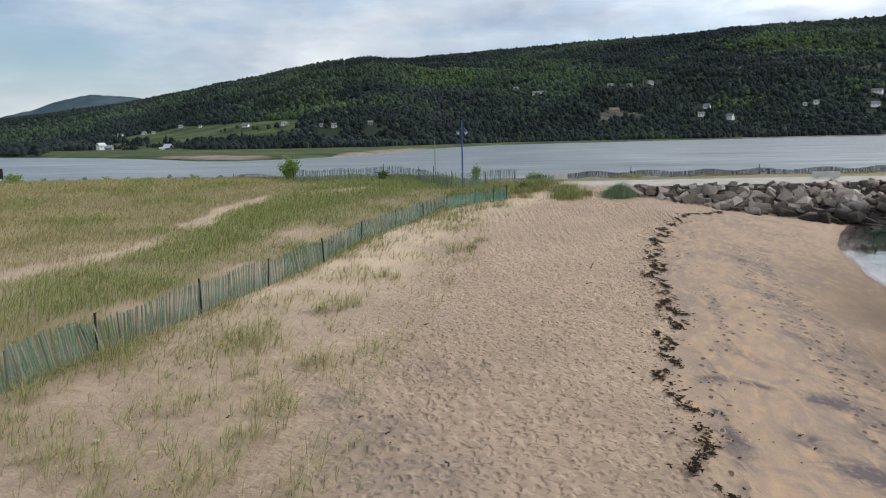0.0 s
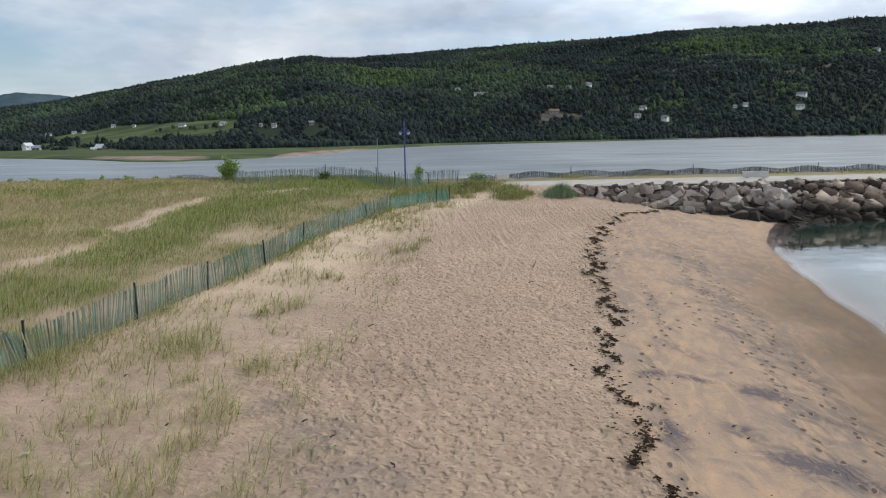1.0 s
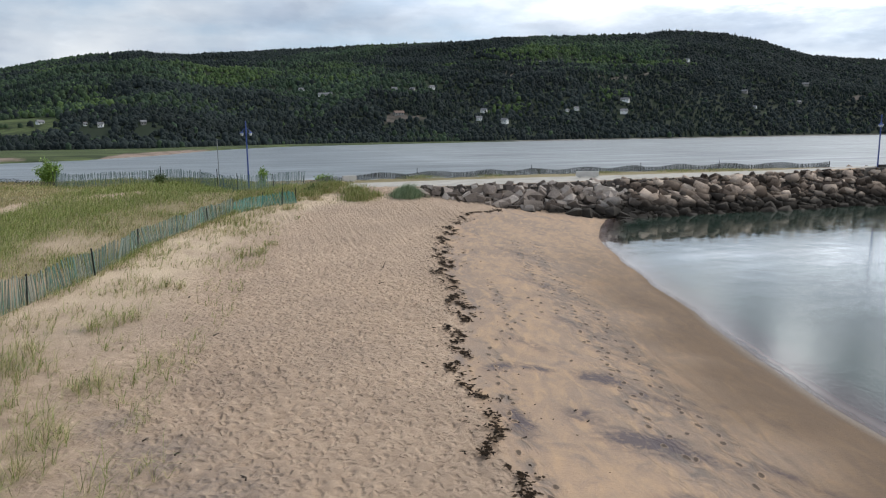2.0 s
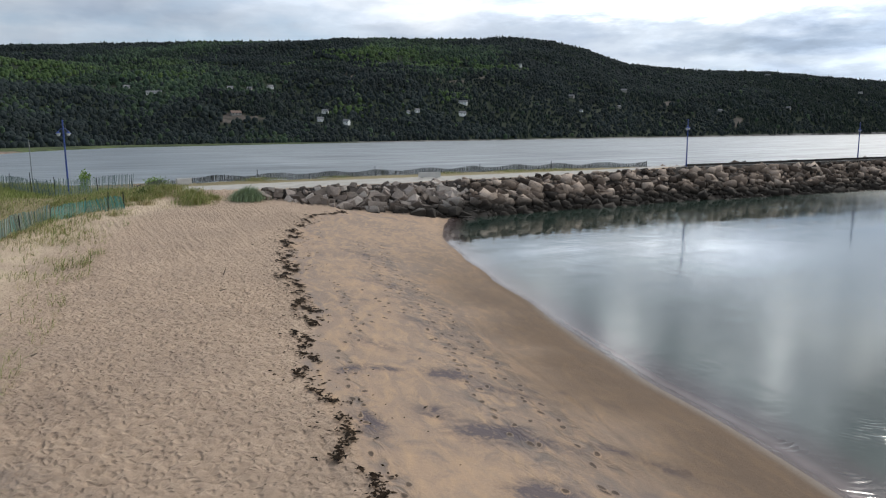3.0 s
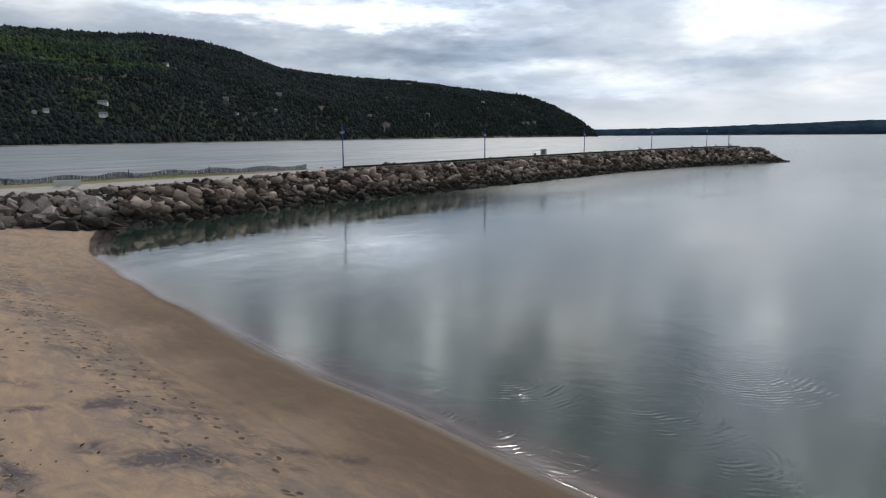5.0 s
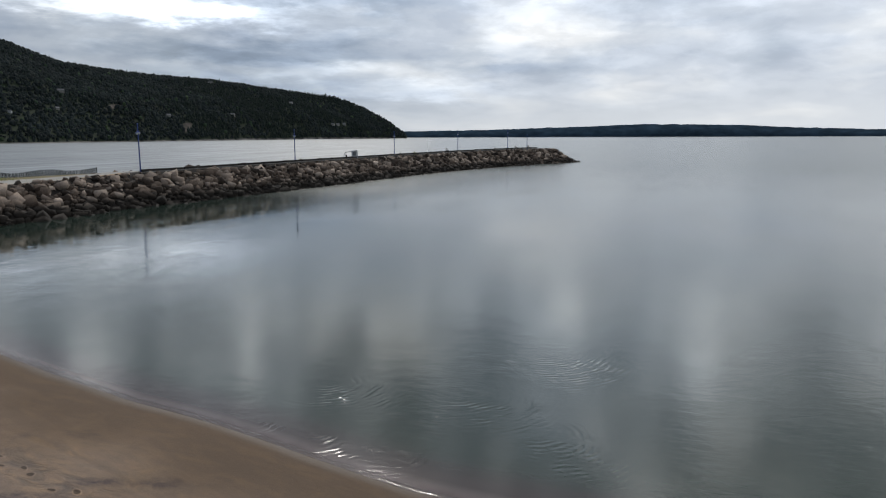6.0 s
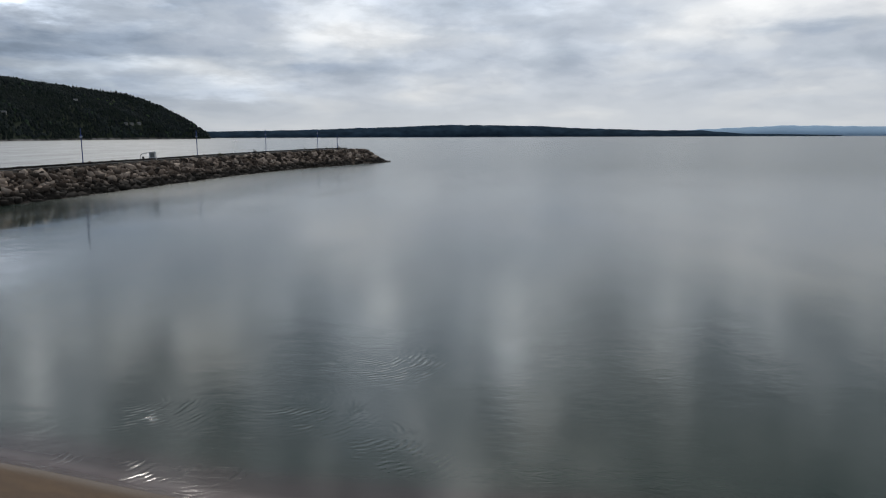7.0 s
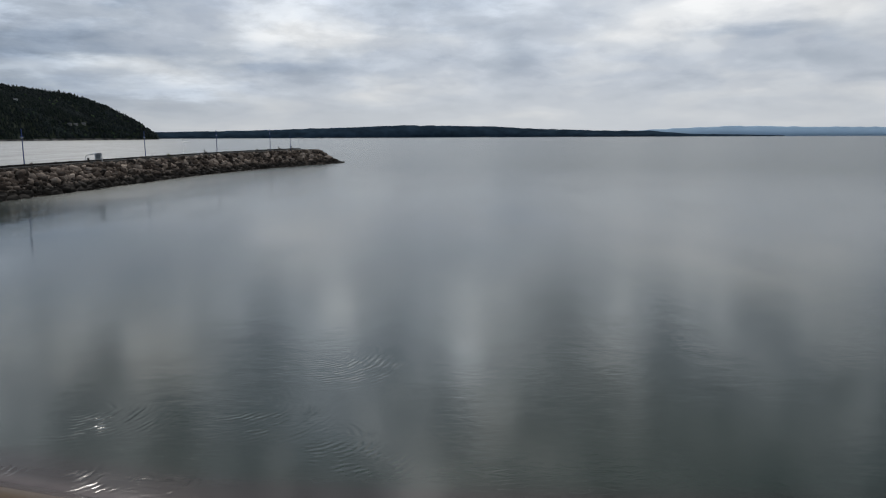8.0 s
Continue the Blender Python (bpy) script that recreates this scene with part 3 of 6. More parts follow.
def sstep(a, b, v):
    t = np.clip((v - a) / (b - a), 0, 1)
    return t * t * (3 - 2 * t)


# ---- lie of the land ----
SHORE = np.array([(-40, 13), (0, 15.2), (6.3, 15.9), (10, 16.9), (15.5, 18.4), (22.5, 20), (30.7, 22.6), (43, 26.2), (55, 31), (66, 37.2), (75, 41)])  # y, x at the water's edge
WRACK = np.array([(-40, 3.6), (6, 5.4), (14.2, 6.1), (16, 6.3), (20, 7.2), (23.5, 7.4), (29, 9.7), (38, 11.7), (47.5, 14.4), (54, 17), (60.8, 20.6), (65.8, 25.7), (75, 33)])
FENCE = [(-13.6, 15.8), (-12.75, 18.8), (-11.55, 22.5), (-9.95, 28.2), (-8.35, 34.7), (-6.85, 39.9), (-5.55, 47.7), (-3.65, 53.9), (0.4, 64.2), (3.1, 67.5), (6.4, 69.0)]
PIER = [(20, 82, 3.5, 9), (45, 81, 3.55, 8.6), (70, 80, 3.7, 7.0), (82.6, 75.5, 4.0, 3.4), (121, 72, 4.2, 3.0), (165, 69.3, 4.3, 3.0), (199, 63.4, 4.5, 3.0), (228, 55, 4.7, 3.0), (246, 47, 4.7, 3.0)]  # x, y, crest, half width


def pier_profile(x, y):
    """Height of the embankment's smooth core over x, y."""
    best = np.full(np.shape(x), -9.0)
    for (x0, y0, z0, w0), (x1, y1, z1, w1) in zip(PIER, PIER[1:]):
        dx, dy = x1 - x0, y1 - y0
        t = np.clip(((x - x0) * dx + (y - y0) * dy) / (dx * dx + dy * dy), 0, 1)
        d = np.hypot(x - x0 - t * dx, y - y0 - t * dy)
        z, w = z0 + t * (z1 - z0), w0 + t * (w1 - w0)
        best = np.maximum(best, z - np.maximum(d - w, 0) * 0.62)
    return best


def ground_base(x, y):
    """Height of the land without small relief."""
    yc = np.clip(y, -40, 75)
    xs, xw = np.interp(yc, SHORE[:, 0], SHORE[:, 1]), np.interp(yc, WRACK[:, 0], WRACK[:, 1])
    fy, fx = [p[1] for p in FENCE], [p[0] for p in FENCE]
    xf = np.interp(yc, [-40] + fy, [-16] + fx)
    zw = np.interp(yc, [-40, 20, 38, 47, 60, 66, 75], [1.0, 1.0, 1.1, 1.25, 1.6, 2.2, 2.6])
    zf = np.interp(yc, [-40, 40, 48, 56, 67, 75], [2.0, 2.0, 2.05, 2.2, 2.55, 3.2])
    xs = xs - 0.1 + 0.22 * (vnoise(yc * 0.5, 0 * yc + 1.7, 91) - 0.5) + 0.3 * (vnoise(yc * 0.17, 0 * yc + 4.2, 92) - 0.5)
    sea = np.maximum(-0.15 * (x - xs), -3)
    t1, t2 = np.clip((x - xw) / (xs - xw), 0, 1), np.clip((x - xf) / (xw - xf), 0, 1)
    z = np.where(x > xs, sea, np.where(x > xw, zw * (1 - t1) ** 0.9, zw + (zf - zw) * (1 - t2) ** 0.8))
    field = zf + 0.5 * sstep(0, 14, xf - x) + 0.35 * (fbm(x * 0.11, y * 0.11, 21, 3) - 0.5)
    z = np.where(x < xf, field, z)
    # rise to the road's level, and the bank down to the river behind
    north = sstep(68, 80, y) * sstep(30, 12, x) * sstep(-12, 4, x)
    z = z + (np.maximum(3.25, z) - z) * north
    bank = 112 + 6 * (vnoise(x * 0.03, y * 0 + 3.3, 5) - 0.5)
    z = np.where(y > bank - 14, z + (-1.6 - z) * sstep(bank - 14, bank + 10, y), z)
    z = np.where((y > 75) & (x > 12), np.minimum(z, 3.2 - 5 * sstep(94, 104, y)), z)
    sunk = pier_profile(x, y)
    z = np.where((y > 75) & (x > 20), np.minimum(z, sunk), z)
    # the sand drifts up against the stones, lower and lower towards the water
    toe = np.interp(x, [10, 19.7, 25, 29, 36.7, 44, 60], [3.0, 2.75, 1.95, 1.15, 0.25, -0.7, -3]) + 0.07 * (y - np.interp(x, [19.7, 25, 29, 36.7], [71.7, 70.3, 69.0, 67.5]))
    z = np.where(x > 10, z + (toe - z) * sstep(57, 66, y) * sstep(10, 18, x) * (y < 75), z)
    return np.maximum(z, sunk)


# lines walked over the firm sand, and how far the scuffed strip reaches to each side
TRAILS = [([(21.1, 50.7), (17.9, 40.5), (15.8, 31.5), (14.4, 26.4), (13.1, 22.1), (11.6, 17.9), (10.4, 13)], 0.75), ([(13.9, 36.9), (11.4, 27.4), (9.2, 24), (8.4, 20.8), (7.6, 18.4), (6.9, 15.8), (6.4, 12)], 0.3),
          ([(22.5, 50.0), (18.9, 40.5), (17.0, 31.5), (15.6, 26.4), (14.5, 22.1), (13.3, 17.9), (12.2, 13)], 0.7)]


def footprints():
    """Two lines of footprints over the firm lower sand."""
    rnd = random.Random(5)
    out = []
    for trail, reach in TRAILS:
        for (x0, y0), (x1, y1) in zip(trail, trail[1:]):
            d = math.hypot(x1 - x0, y1 - y0)
            n = max(1, round(d / 0.62))
            for k in range(n):
                if rnd.random() < 0.2:
                    continue
                u, side = k / n, (k % 2 - 0.5) * 0.32
                out.append((x0 + (x1 - x0) * u - (y1 - y0) / d * side + rnd.uniform(-0.12, 0.12), y0 + (y1 - y0) * u + (x1 - x0) / d * side + rnd.uniform(-0.15, 0.15), math.atan2(y1 - y0, x1 - x0) + rnd.uniform(-0.3, 0.3)))
    # trampled band between the two lines
    for k in range(34):
        u = rnd.random() ** 1.3
        y = 11.5 + 26 * u
        x = 10.9 + 0.20 * (y - 12) + rnd.gauss(0, 0.85)
        out.append((x, y, rnd.uniform(0.8, 2.2)))
    return out


PRINTS = footprints()
# drifts of dark heavy sand: x, y, way, half length, half width, strength
HEAVY = [(9.0, 22.6, 0.3, 0.7, 0.35, 0.7), (10.1, 22.2, 2.4, 0.6, 0.25, 0.8), (11.9, 20.8, 2.3, 0.9, 0.5, 0.75), (9.7, 17.8, 2.0, 0.6, 0.4, 0.6), (10.5, 15.9, 2.5, 1.0, 0.5, 0.9), (7.6, 17.8, 1.5, 1.0, 0.3, 0.8), (9.7, 12.2, 2.2, 0.9, 0.5, 0.8), (13.0, 13.6, 2.0, 0.8, 0.2, 0.55),
         (13.6, 12.2, 2.0, 0.7, 0.25, 0.6), (11.3, 15.0, 2.2, 1.4, 0.3, 0.6), (12.6, 19.0, 2.2, 1.6, 0.25, 0.5), (14.5, 27.5, 1.9, 2.2, 0.3, 0.45), (16.5, 36.0, 1.8, 3.0, 0.35, 0.45), (19.5, 45.0, 1.9, 3.5, 0.5, 0.45), (11.0, 25.5, 1.9, 1.4, 0.3, 0.4), (-2.0, 17.4, 0.5, 1.4, 1.0, 0.66), (-0.9, 15.2, 0.2, 1.6, 0.9, 0.66), (-3.3, 19.6, 0.9, 1.0, 0.5, 0.7), (-7.0, 25.0, 0.3, 0.9, 0.4, 0.6), (-5.6, 29.0, 0.2, 1.2, 0.35, 0.5), (-4.2, 21.2, 0.2, 0.9, 0.4, 0.4)]


def lines_of(lo, hi, fine_lo, fine_hi, step, far):
    """Grid lines, close together in the fine stretch and spreading outwards."""
    mid = list(np.arange(fine_lo, fine_hi, step))
    for sign, start, end in ((-1, fine_lo, lo), (1, mid[-1], hi)):
        v, s, add = start, step, []
        while sign * (end - v) > 0:
            s = min(s * 1.045, far) if abs(v - start) < 120 else s * 1.3
            v += sign * s
            add.append(v)
        mid = add[::-1] + mid if sign < 0 else mid + add
    return np.array(mid)


def build_prints(xs, ys, Z):
    """Rimmed, dished prints pressed into the firm sand, their damp and shade painted dark."""
    rnd = random.Random(31)
    ring = np.arange(12) * math.pi / 6
    vs, fs, ins = [], [], []
    for n, (px, py, a) in enumerate(PRINTS):
        long, wide = rnd.uniform(0.09, 0.16), rnd.uniform(0.05, 0.08)
        shape = []
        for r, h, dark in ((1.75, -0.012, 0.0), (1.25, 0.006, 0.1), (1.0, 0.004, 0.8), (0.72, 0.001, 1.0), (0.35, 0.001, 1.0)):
            for k in ring:
                w = r * (1 + 0.10 * math.sin(3 * k + n) + 0.1 * math.sin(2 * k + 2 * n))
                u, v = long * w * math.cos(k), wide * w * math.sin(k)
                shape.append((px + u * math.cos(a) - v * math.sin(a), py + u * math.sin(a) + v * math.cos(a), h, dark))
        q = np.array(shape)
        i, j = np.clip(np.searchsorted(xs, q[:, 0]) - 1, 0, len(xs) - 2), np.clip(np.searchsorted(ys, q[:, 1]) - 1, 0, len(ys) - 2)
        fx, fy = (q[:, 0] - xs[i]) / (xs[i + 1] - xs[i]), (q[:, 1] - ys[j]) / (ys[j + 1] - ys[j])
        g = (Z[j, i] * (1 - fx) + Z[j, i + 1] * fx) * (1 - fy) + (Z[j + 1, i] * (1 - fx) + Z[j + 1, i + 1] * fx) * fy
        base = len(ins)
        vs.append(np.stack([q[:, 0], q[:, 1], g + q[:, 2] + 0.006], -1))
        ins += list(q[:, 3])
        for r in range(4):
            for k in range(12):
                fs.append((base + r * 12 + k, base + r * 12 + (k + 1) % 12, base + r * 12 + 12 + (k + 1) % 12, base + r * 12 + 12 + k))
        vs.append(np.array([(px, py, vs[-1][-12:, 2].mean())]))
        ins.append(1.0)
        fs += [(base + 48 + k, base + 48 + (k + 1) % 12, base + 60, base + 60) for k in range(12)]
    quads = [f for f in fs if f[2] != f[3]]
    tris = [f[:3] for f in fs if f[2] == f[3]]
    me = mesh_of("footprints", np.concatenate(vs), [np.array(quads), np.array(tris)], True)
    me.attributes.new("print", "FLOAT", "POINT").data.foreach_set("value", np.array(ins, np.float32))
    me.attributes.new("tread", "FLOAT", "POINT").data.foreach_set("value", np.full(len(ins), 0.6, np.float32))
    me.attributes.new("low", "FLOAT", "POINT").data.foreach_set("value", np.ones(len(ins), np.float32))
    at = np.concatenate(vs)
    me.attributes.new("seaward", "FLOAT", "POINT").data.foreach_set("value", np.ascontiguousarray(np.interp(at[:, 1], SHORE[:, 0], SHORE[:, 1]) - at[:, 0], np.float32))
    tagged(mesh_part("footprints", me, SAND), "footprints in the firm damp sand, their shade painted dark", "footprint", kind="stuff")


# the sandy track through the grass, the edge of the straw field beyond it, and the ribbon of lush grass beside it
TRACK = [(-34, 14), (-25.5, 30), (-22.2, 35.5), (-19.6, 41), (-18.9, 46), (-18.7, 54), (-19.2, 62), (-18.9, 67), (-16.6, 70.8), (-12.2, 74), (-8, 77)]
STRAW_EDGE = [(-34, 14), (-25.5, 30), (-19.6, 41), (-18.7, 54), (-19, 67), (-15, 75), (-17, 84), (-21, 97), (-24, 110)]


def line_gap(x, y, line):
    """Distance from x, y to a line of points."""
    best = np.full(len(x), 1e9)
    for (x0, y0), (x1, y1) in zip(line, line[1:]):
        dx, dy = x1 - x0, y1 - y0
        u = np.clip(((x - x0) * dx + (y - y0) * dy) / (dx * dx + dy * dy), 0, 1)
        best = np.minimum(best, np.hypot(x - x0 - u * dx, y - y0 - u * dy))
    return best


def build_ground():
    xs = lines_of(-4700, 4700, -15, 20, 0.105, 1.4)
    ys = lines_of(-4700, 150, 11.5, 36, 0.105, 1.2)
    X, Y = np.meshgrid(xs, ys)
    Z = ground_base(X, Y)
    yc = np.clip(Y, -40, 75)
    sx, wx = np.interp(yc, SHORE[:, 0], SHORE[:, 1]), np.interp(yc, WRACK[:, 0], WRACK[:, 1])
    under = sstep(-0.01, -0.12, Z) * (Y < 70)
    edge_x = np.interp(yc, [p[1] for p in FENCE], [p[0] for p in FENCE])
    wob = 0.9 * (fbm(X * 0.35, Y * 0.35, 3, 3) - 0.5)
    low = sstep(-0.5, 0.4, X - wx + wob)
    straw_x = np.interp(Y, [p[1] for p in STRAW_EDGE], [p[0] for p in STRAW_EDGE])
    patches = sstep(0.36, 0.56, fbm(X * 0.22, Y * 0.16, 43, 4))
    turf = sstep(0.8, -1.6, X - straw_x + 3 * wob) * (0.45 + 0.55 * patches)
    turf = np.maximum(turf, 0.8 * sstep(0.2, -1.2, X - edge_x + 2 * wob) * (0.35 + 0.65 * patches) * sstep(14, 24, Y))
    turf = np.maximum(turf, 0.9 * sstep(-0.6, -3.0, X - edge_x + 2 * wob) * sstep(46, 58, Y) * (X > -40))
    blown = 0.85 * sstep(8.5, 2.0, X - edge_x + 3 * wob) * sstep(18, 42, Y) * sstep(80, 70, Y) * (0.35 + 0.65 * sstep(-1.5, 0.3, X - edge_x))
    turf = np.maximum(turf, sstep(72, 78, Y) * sstep(14, 8, X))
    spot = (X < -5) & (X > -40) & (Y > 12) & (Y < 80)
    turf[spot] *= 1 - sstep(2.4, 0.8, line_gap(X[spot], Y[spot], TRACK) + 3 * wob[spot]) * (0.1 + 0.9 * sstep(0.40, 0.52, fbm(X[spot] * 0.10 + 3.1, Y[spot] * 0.10, 48, 2)))
    wet = 0.82 * sstep(7.5, 1.2, sx - X + 3 * wob) * sstep(60, 24, Y) + 0.18 * sstep(0.075, 0.01, Z + 0.03 * wob)
    loose = (1 - low) * sstep(200, 80, np.hypot(X, Y)) * (1 - 0.7 * sstep(0.3, -0.6, X - edge_x))
    loose = loose * (0.22 + 0.78 * sstep(-6.5, -0.5, X - 0.11 * (Y - 20) + 3 * wob))
    # trodden dry sand: overlapping hollows with soft rims
    wx1, wy1 = X + 0.25 * (fbm(X * 1.7, Y * 1.7, 51, 2) - 0.5), Y + 0.25 * (fbm(X * 1.7, Y * 1.7, 52, 2) - 0.5)
    d1, d2 = pits(wx1 * 2.6, wy1 * 3.4, 11), pits(wx1 * 4.4 + 5, wy1 * 5.4, 12)
    hollow = -0.095 * (1 - sstep(0.08, 0.55, d1)) - 0.055 * (1 - sstep(0.0, 0.6, d2)) + 0.04 * (fbm(X * 1.3, Y * 1.6, 13, 3) - 0.5)
    swell = 0.16 * (fbm(X * 0.16, Y * 0.16, 14, 3) - 0.5)
    Z = Z + loose * hollow * (0.5 + 0.7 * vnoise(X * 0.25, Y * 0.25, 15)) + swell * sstep(0.2, 4, sx - X) * sstep(200, 80, np.hypot(X, Y))
    Z = Z + low * sstep(0, 3, sx - X) * (0.05 * (fbm(X * 0.5, Y * 0.9, 16, 3) - 0.5) + 0.10 * (fbm(X * 0.12, Y * 0.42, 26, 2) - 0.5))
    # shallow ruts that run along the foreshore
    rut = np.clip(1 - np.abs(np.abs(sx - X + 0.5 * (vnoise(Y * 0.12, Y * 0, 17) - 0.5) - 5.0) - 0.55) / 0.16, 0, 1) * sstep(10, 13, Y) * sstep(34, 22, Y)
    Z = Z - 0.035 * rut * low * (0.3 + 0.7 * vnoise(X * 0.8, Y * 1.7, 18))
    build_prints(xs, ys, Z)
    tread = 0 * X
    near = (X > 4) & (X < 26) & (Y > 9) & (Y < 54)
    for line, reach in TRAILS:
        for (x0, y0), (x1, y1) in zip(line, line[1:]):
            dx, dy = x1 - x0, y1 - y0
            u = np.clip(((X - x0) * dx + (Y - y0) * dy) / (dx * dx + dy * dy), 0, 1)
            tread = np.maximum(tread, near * np.exp(-((X - x0 - u * dx) ** 2 + (Y - y0 - u * dy) ** 2) / reach ** 2))
    heavy = 0 * X
    for px, py, a, ru, rv, k in HEAVY:
        u, v = (X - px) * math.cos(a) + (Y - py) * math.sin(a), -(X - px) * math.sin(a) + (Y - py) * math.cos(a)
        heavy = np.maximum(heavy, k * np.exp(-(u / (1.25 * ru)) ** 2 - (v / (1.5 * rv)) ** 2))
    nx, ny = len(xs), len(ys)
    idx = np.arange(nx * ny).reshape(ny, nx)
    quads = np.stack([idx[:-1, :-1], idx[:-1, 1:], idx[1:, 1:], idx[1:, :-1]], -1).reshape(-1, 4)
    me = mesh_of("ground", np.stack([X, Y, Z], -1).reshape(-1, 3), quads, True)
    crest = pier_profile(X, Y)
    # where the core is painted near-black for the shade between the stones
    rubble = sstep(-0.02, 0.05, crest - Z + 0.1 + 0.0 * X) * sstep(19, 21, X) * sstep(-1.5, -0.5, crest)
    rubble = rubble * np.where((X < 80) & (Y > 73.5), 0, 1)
    turf = np.where((X > 14) & (X < 84) & (Y > 79), 1.0, turf)
    streak = low * sstep(0.8, 2.6, sx - X)
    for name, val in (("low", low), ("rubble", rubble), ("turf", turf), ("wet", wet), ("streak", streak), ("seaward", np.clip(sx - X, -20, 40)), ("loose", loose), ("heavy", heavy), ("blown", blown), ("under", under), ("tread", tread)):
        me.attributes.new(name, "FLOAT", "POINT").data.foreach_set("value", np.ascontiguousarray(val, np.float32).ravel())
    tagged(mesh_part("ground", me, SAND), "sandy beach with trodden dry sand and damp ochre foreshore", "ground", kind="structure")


def build_water():
    xs, ys = lines_of(-4900, 4900, 13, 40, 0.3, 30), lines_of(-4900, 4900, 0, 68, 0.5, 30)
    X, Y = np.meshgrid(xs, ys)
    depth = -ground_base(X, Y)
    nx, ny = len(xs), len(ys)
    idx = np.arange(nx * ny).reshape(ny, nx)
    quads = np.stack([idx[:-1, :-1], idx[:-1, 1:], idx[1:, 1:], idx[1:, :-1]], -1).reshape(-1, 4)
    me = mesh_of("sea", np.stack([X, Y, 0 * X], -1).reshape(-1, 3), quads, True)
    bay = (Y < 70) & (Y > -200)
    shallow = np.where(bay, sstep(0.45, 0.0, depth), 0)
    clear = np.where(bay, 0.62 + 0.38 * sstep(0.0, 0.07, depth), 1.0)
    abreast = np.where(X > 100, sstep(0.2, 0.5, Y / np.maximum(X, 1)), 1.0)  # the river dies away into the sea past the breakwater
    open_water = np.maximum(np.maximum(sstep(90, 105, Y) * abreast, 0.55 * sstep(84, 112, X) * sstep(30, 52, Y) * sstep(600, 240, X)), 0.35 * sstep(70, 230, np.hypot(X, Y)) + 0.12 * sstep(40, 90, X) * sstep(20, -20, Y))
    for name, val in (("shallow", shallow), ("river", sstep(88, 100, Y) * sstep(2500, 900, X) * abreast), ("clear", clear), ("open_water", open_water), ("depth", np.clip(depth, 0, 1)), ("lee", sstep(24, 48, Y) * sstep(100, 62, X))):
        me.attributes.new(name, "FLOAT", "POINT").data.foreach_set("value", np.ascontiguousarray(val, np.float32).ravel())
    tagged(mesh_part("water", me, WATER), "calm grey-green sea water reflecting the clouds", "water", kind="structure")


build_ground()
build_water()

# ---- far side of the river: flats, wooded hills ----
# bearing from north-south line of the beach: distance of the shore, distance and angle of the ridge
HILL = np.array([
    (-60, 640, 3000, 0.9), (-40, 620, 3000, 1.3), (-31, 585, 2900, 1.75), (-27, 500, 2800, 2.3), (-23, 420, 2700, 2.95), (-19, 340, 2600, 3.8), (-16, 320, 2500, 4.45), (-9.6, 345, 2400, 5.8), (-5.2, 400, 2350, 6.25), (-3.9, 430, 2350, 6.1), (0, 560, 2300, 6.15),
    (5, 690, 2300, 6.6), (9.7, 730, 2250, 6.9), (18, 830, 2250, 7.2), (24, 900, 2300, 7.5), (31, 1000, 2350, 7.4), (35, 1080, 2400, 7.5), (38, 1150, 2450, 7.05), (40.6, 1210, 2500, 6.4), (43.7, 1300, 2550, 5.2), (49, 1500, 2650, 4.55),
    (53.8, 1750, 2750, 4.25), (59.7, 2250, 2950, 3.45), (62.9, 2500, 3050, 3.05), (65.1, 2650, 3050, 2.22), (67.2, 2800, 3000, 1.0), (68.4, 2900, 2960, 0.08)])


def hill_point(az, u):
    """Place on the far shore's land: bearing az in degrees, u from 0 at the water to 1 on the ridge."""
    d0, d1 = np.interp(az, HILL[:, 0], HILL[:, 1]), np.interp(az, HILL[:, 0], HILL[:, 2])
    top = EYE - 7 + d1 * np.tan(np.radians(np.interp(az, HILL[:, 0], HILL[:, 3])))
    d = d0 + (d1 - d0) * u
    flat = np.interp(az, [-40, -22, -8, 4, 20, 50, 68], [0.22, 0.2, 0.14, 0.06, 0.02, 0.01, 0.0])
    w = np.clip((u - flat) / (1 - flat), 0, 1.2)
    x, y = d * np.sin(np.radians(az)), d * np.cos(np.radians(az))
    rough = fbm(x * 0.004, y * 0.004, 61, 4) - 0.5
    steep = np.interp(az, [-30, 0, 40, 60, 68], [1.1, 1.0, 0.9, 0.75, 0.7])
    z = 1.2 * sstep(0, 0.015, u) + 0.4 + top * (0.12 * sstep(0, 0.2, w) * w / (w + 0.2) + 0.90 * np.minimum(w, 2 - w) ** steep * np.where(w > 0, 1, 0)) * 0.985 + rough * 0.28 * top * np.clip(w * (1 - w) * 4, 0, 1)
    return x, y, z - 1.0 * (u <= 0.001)


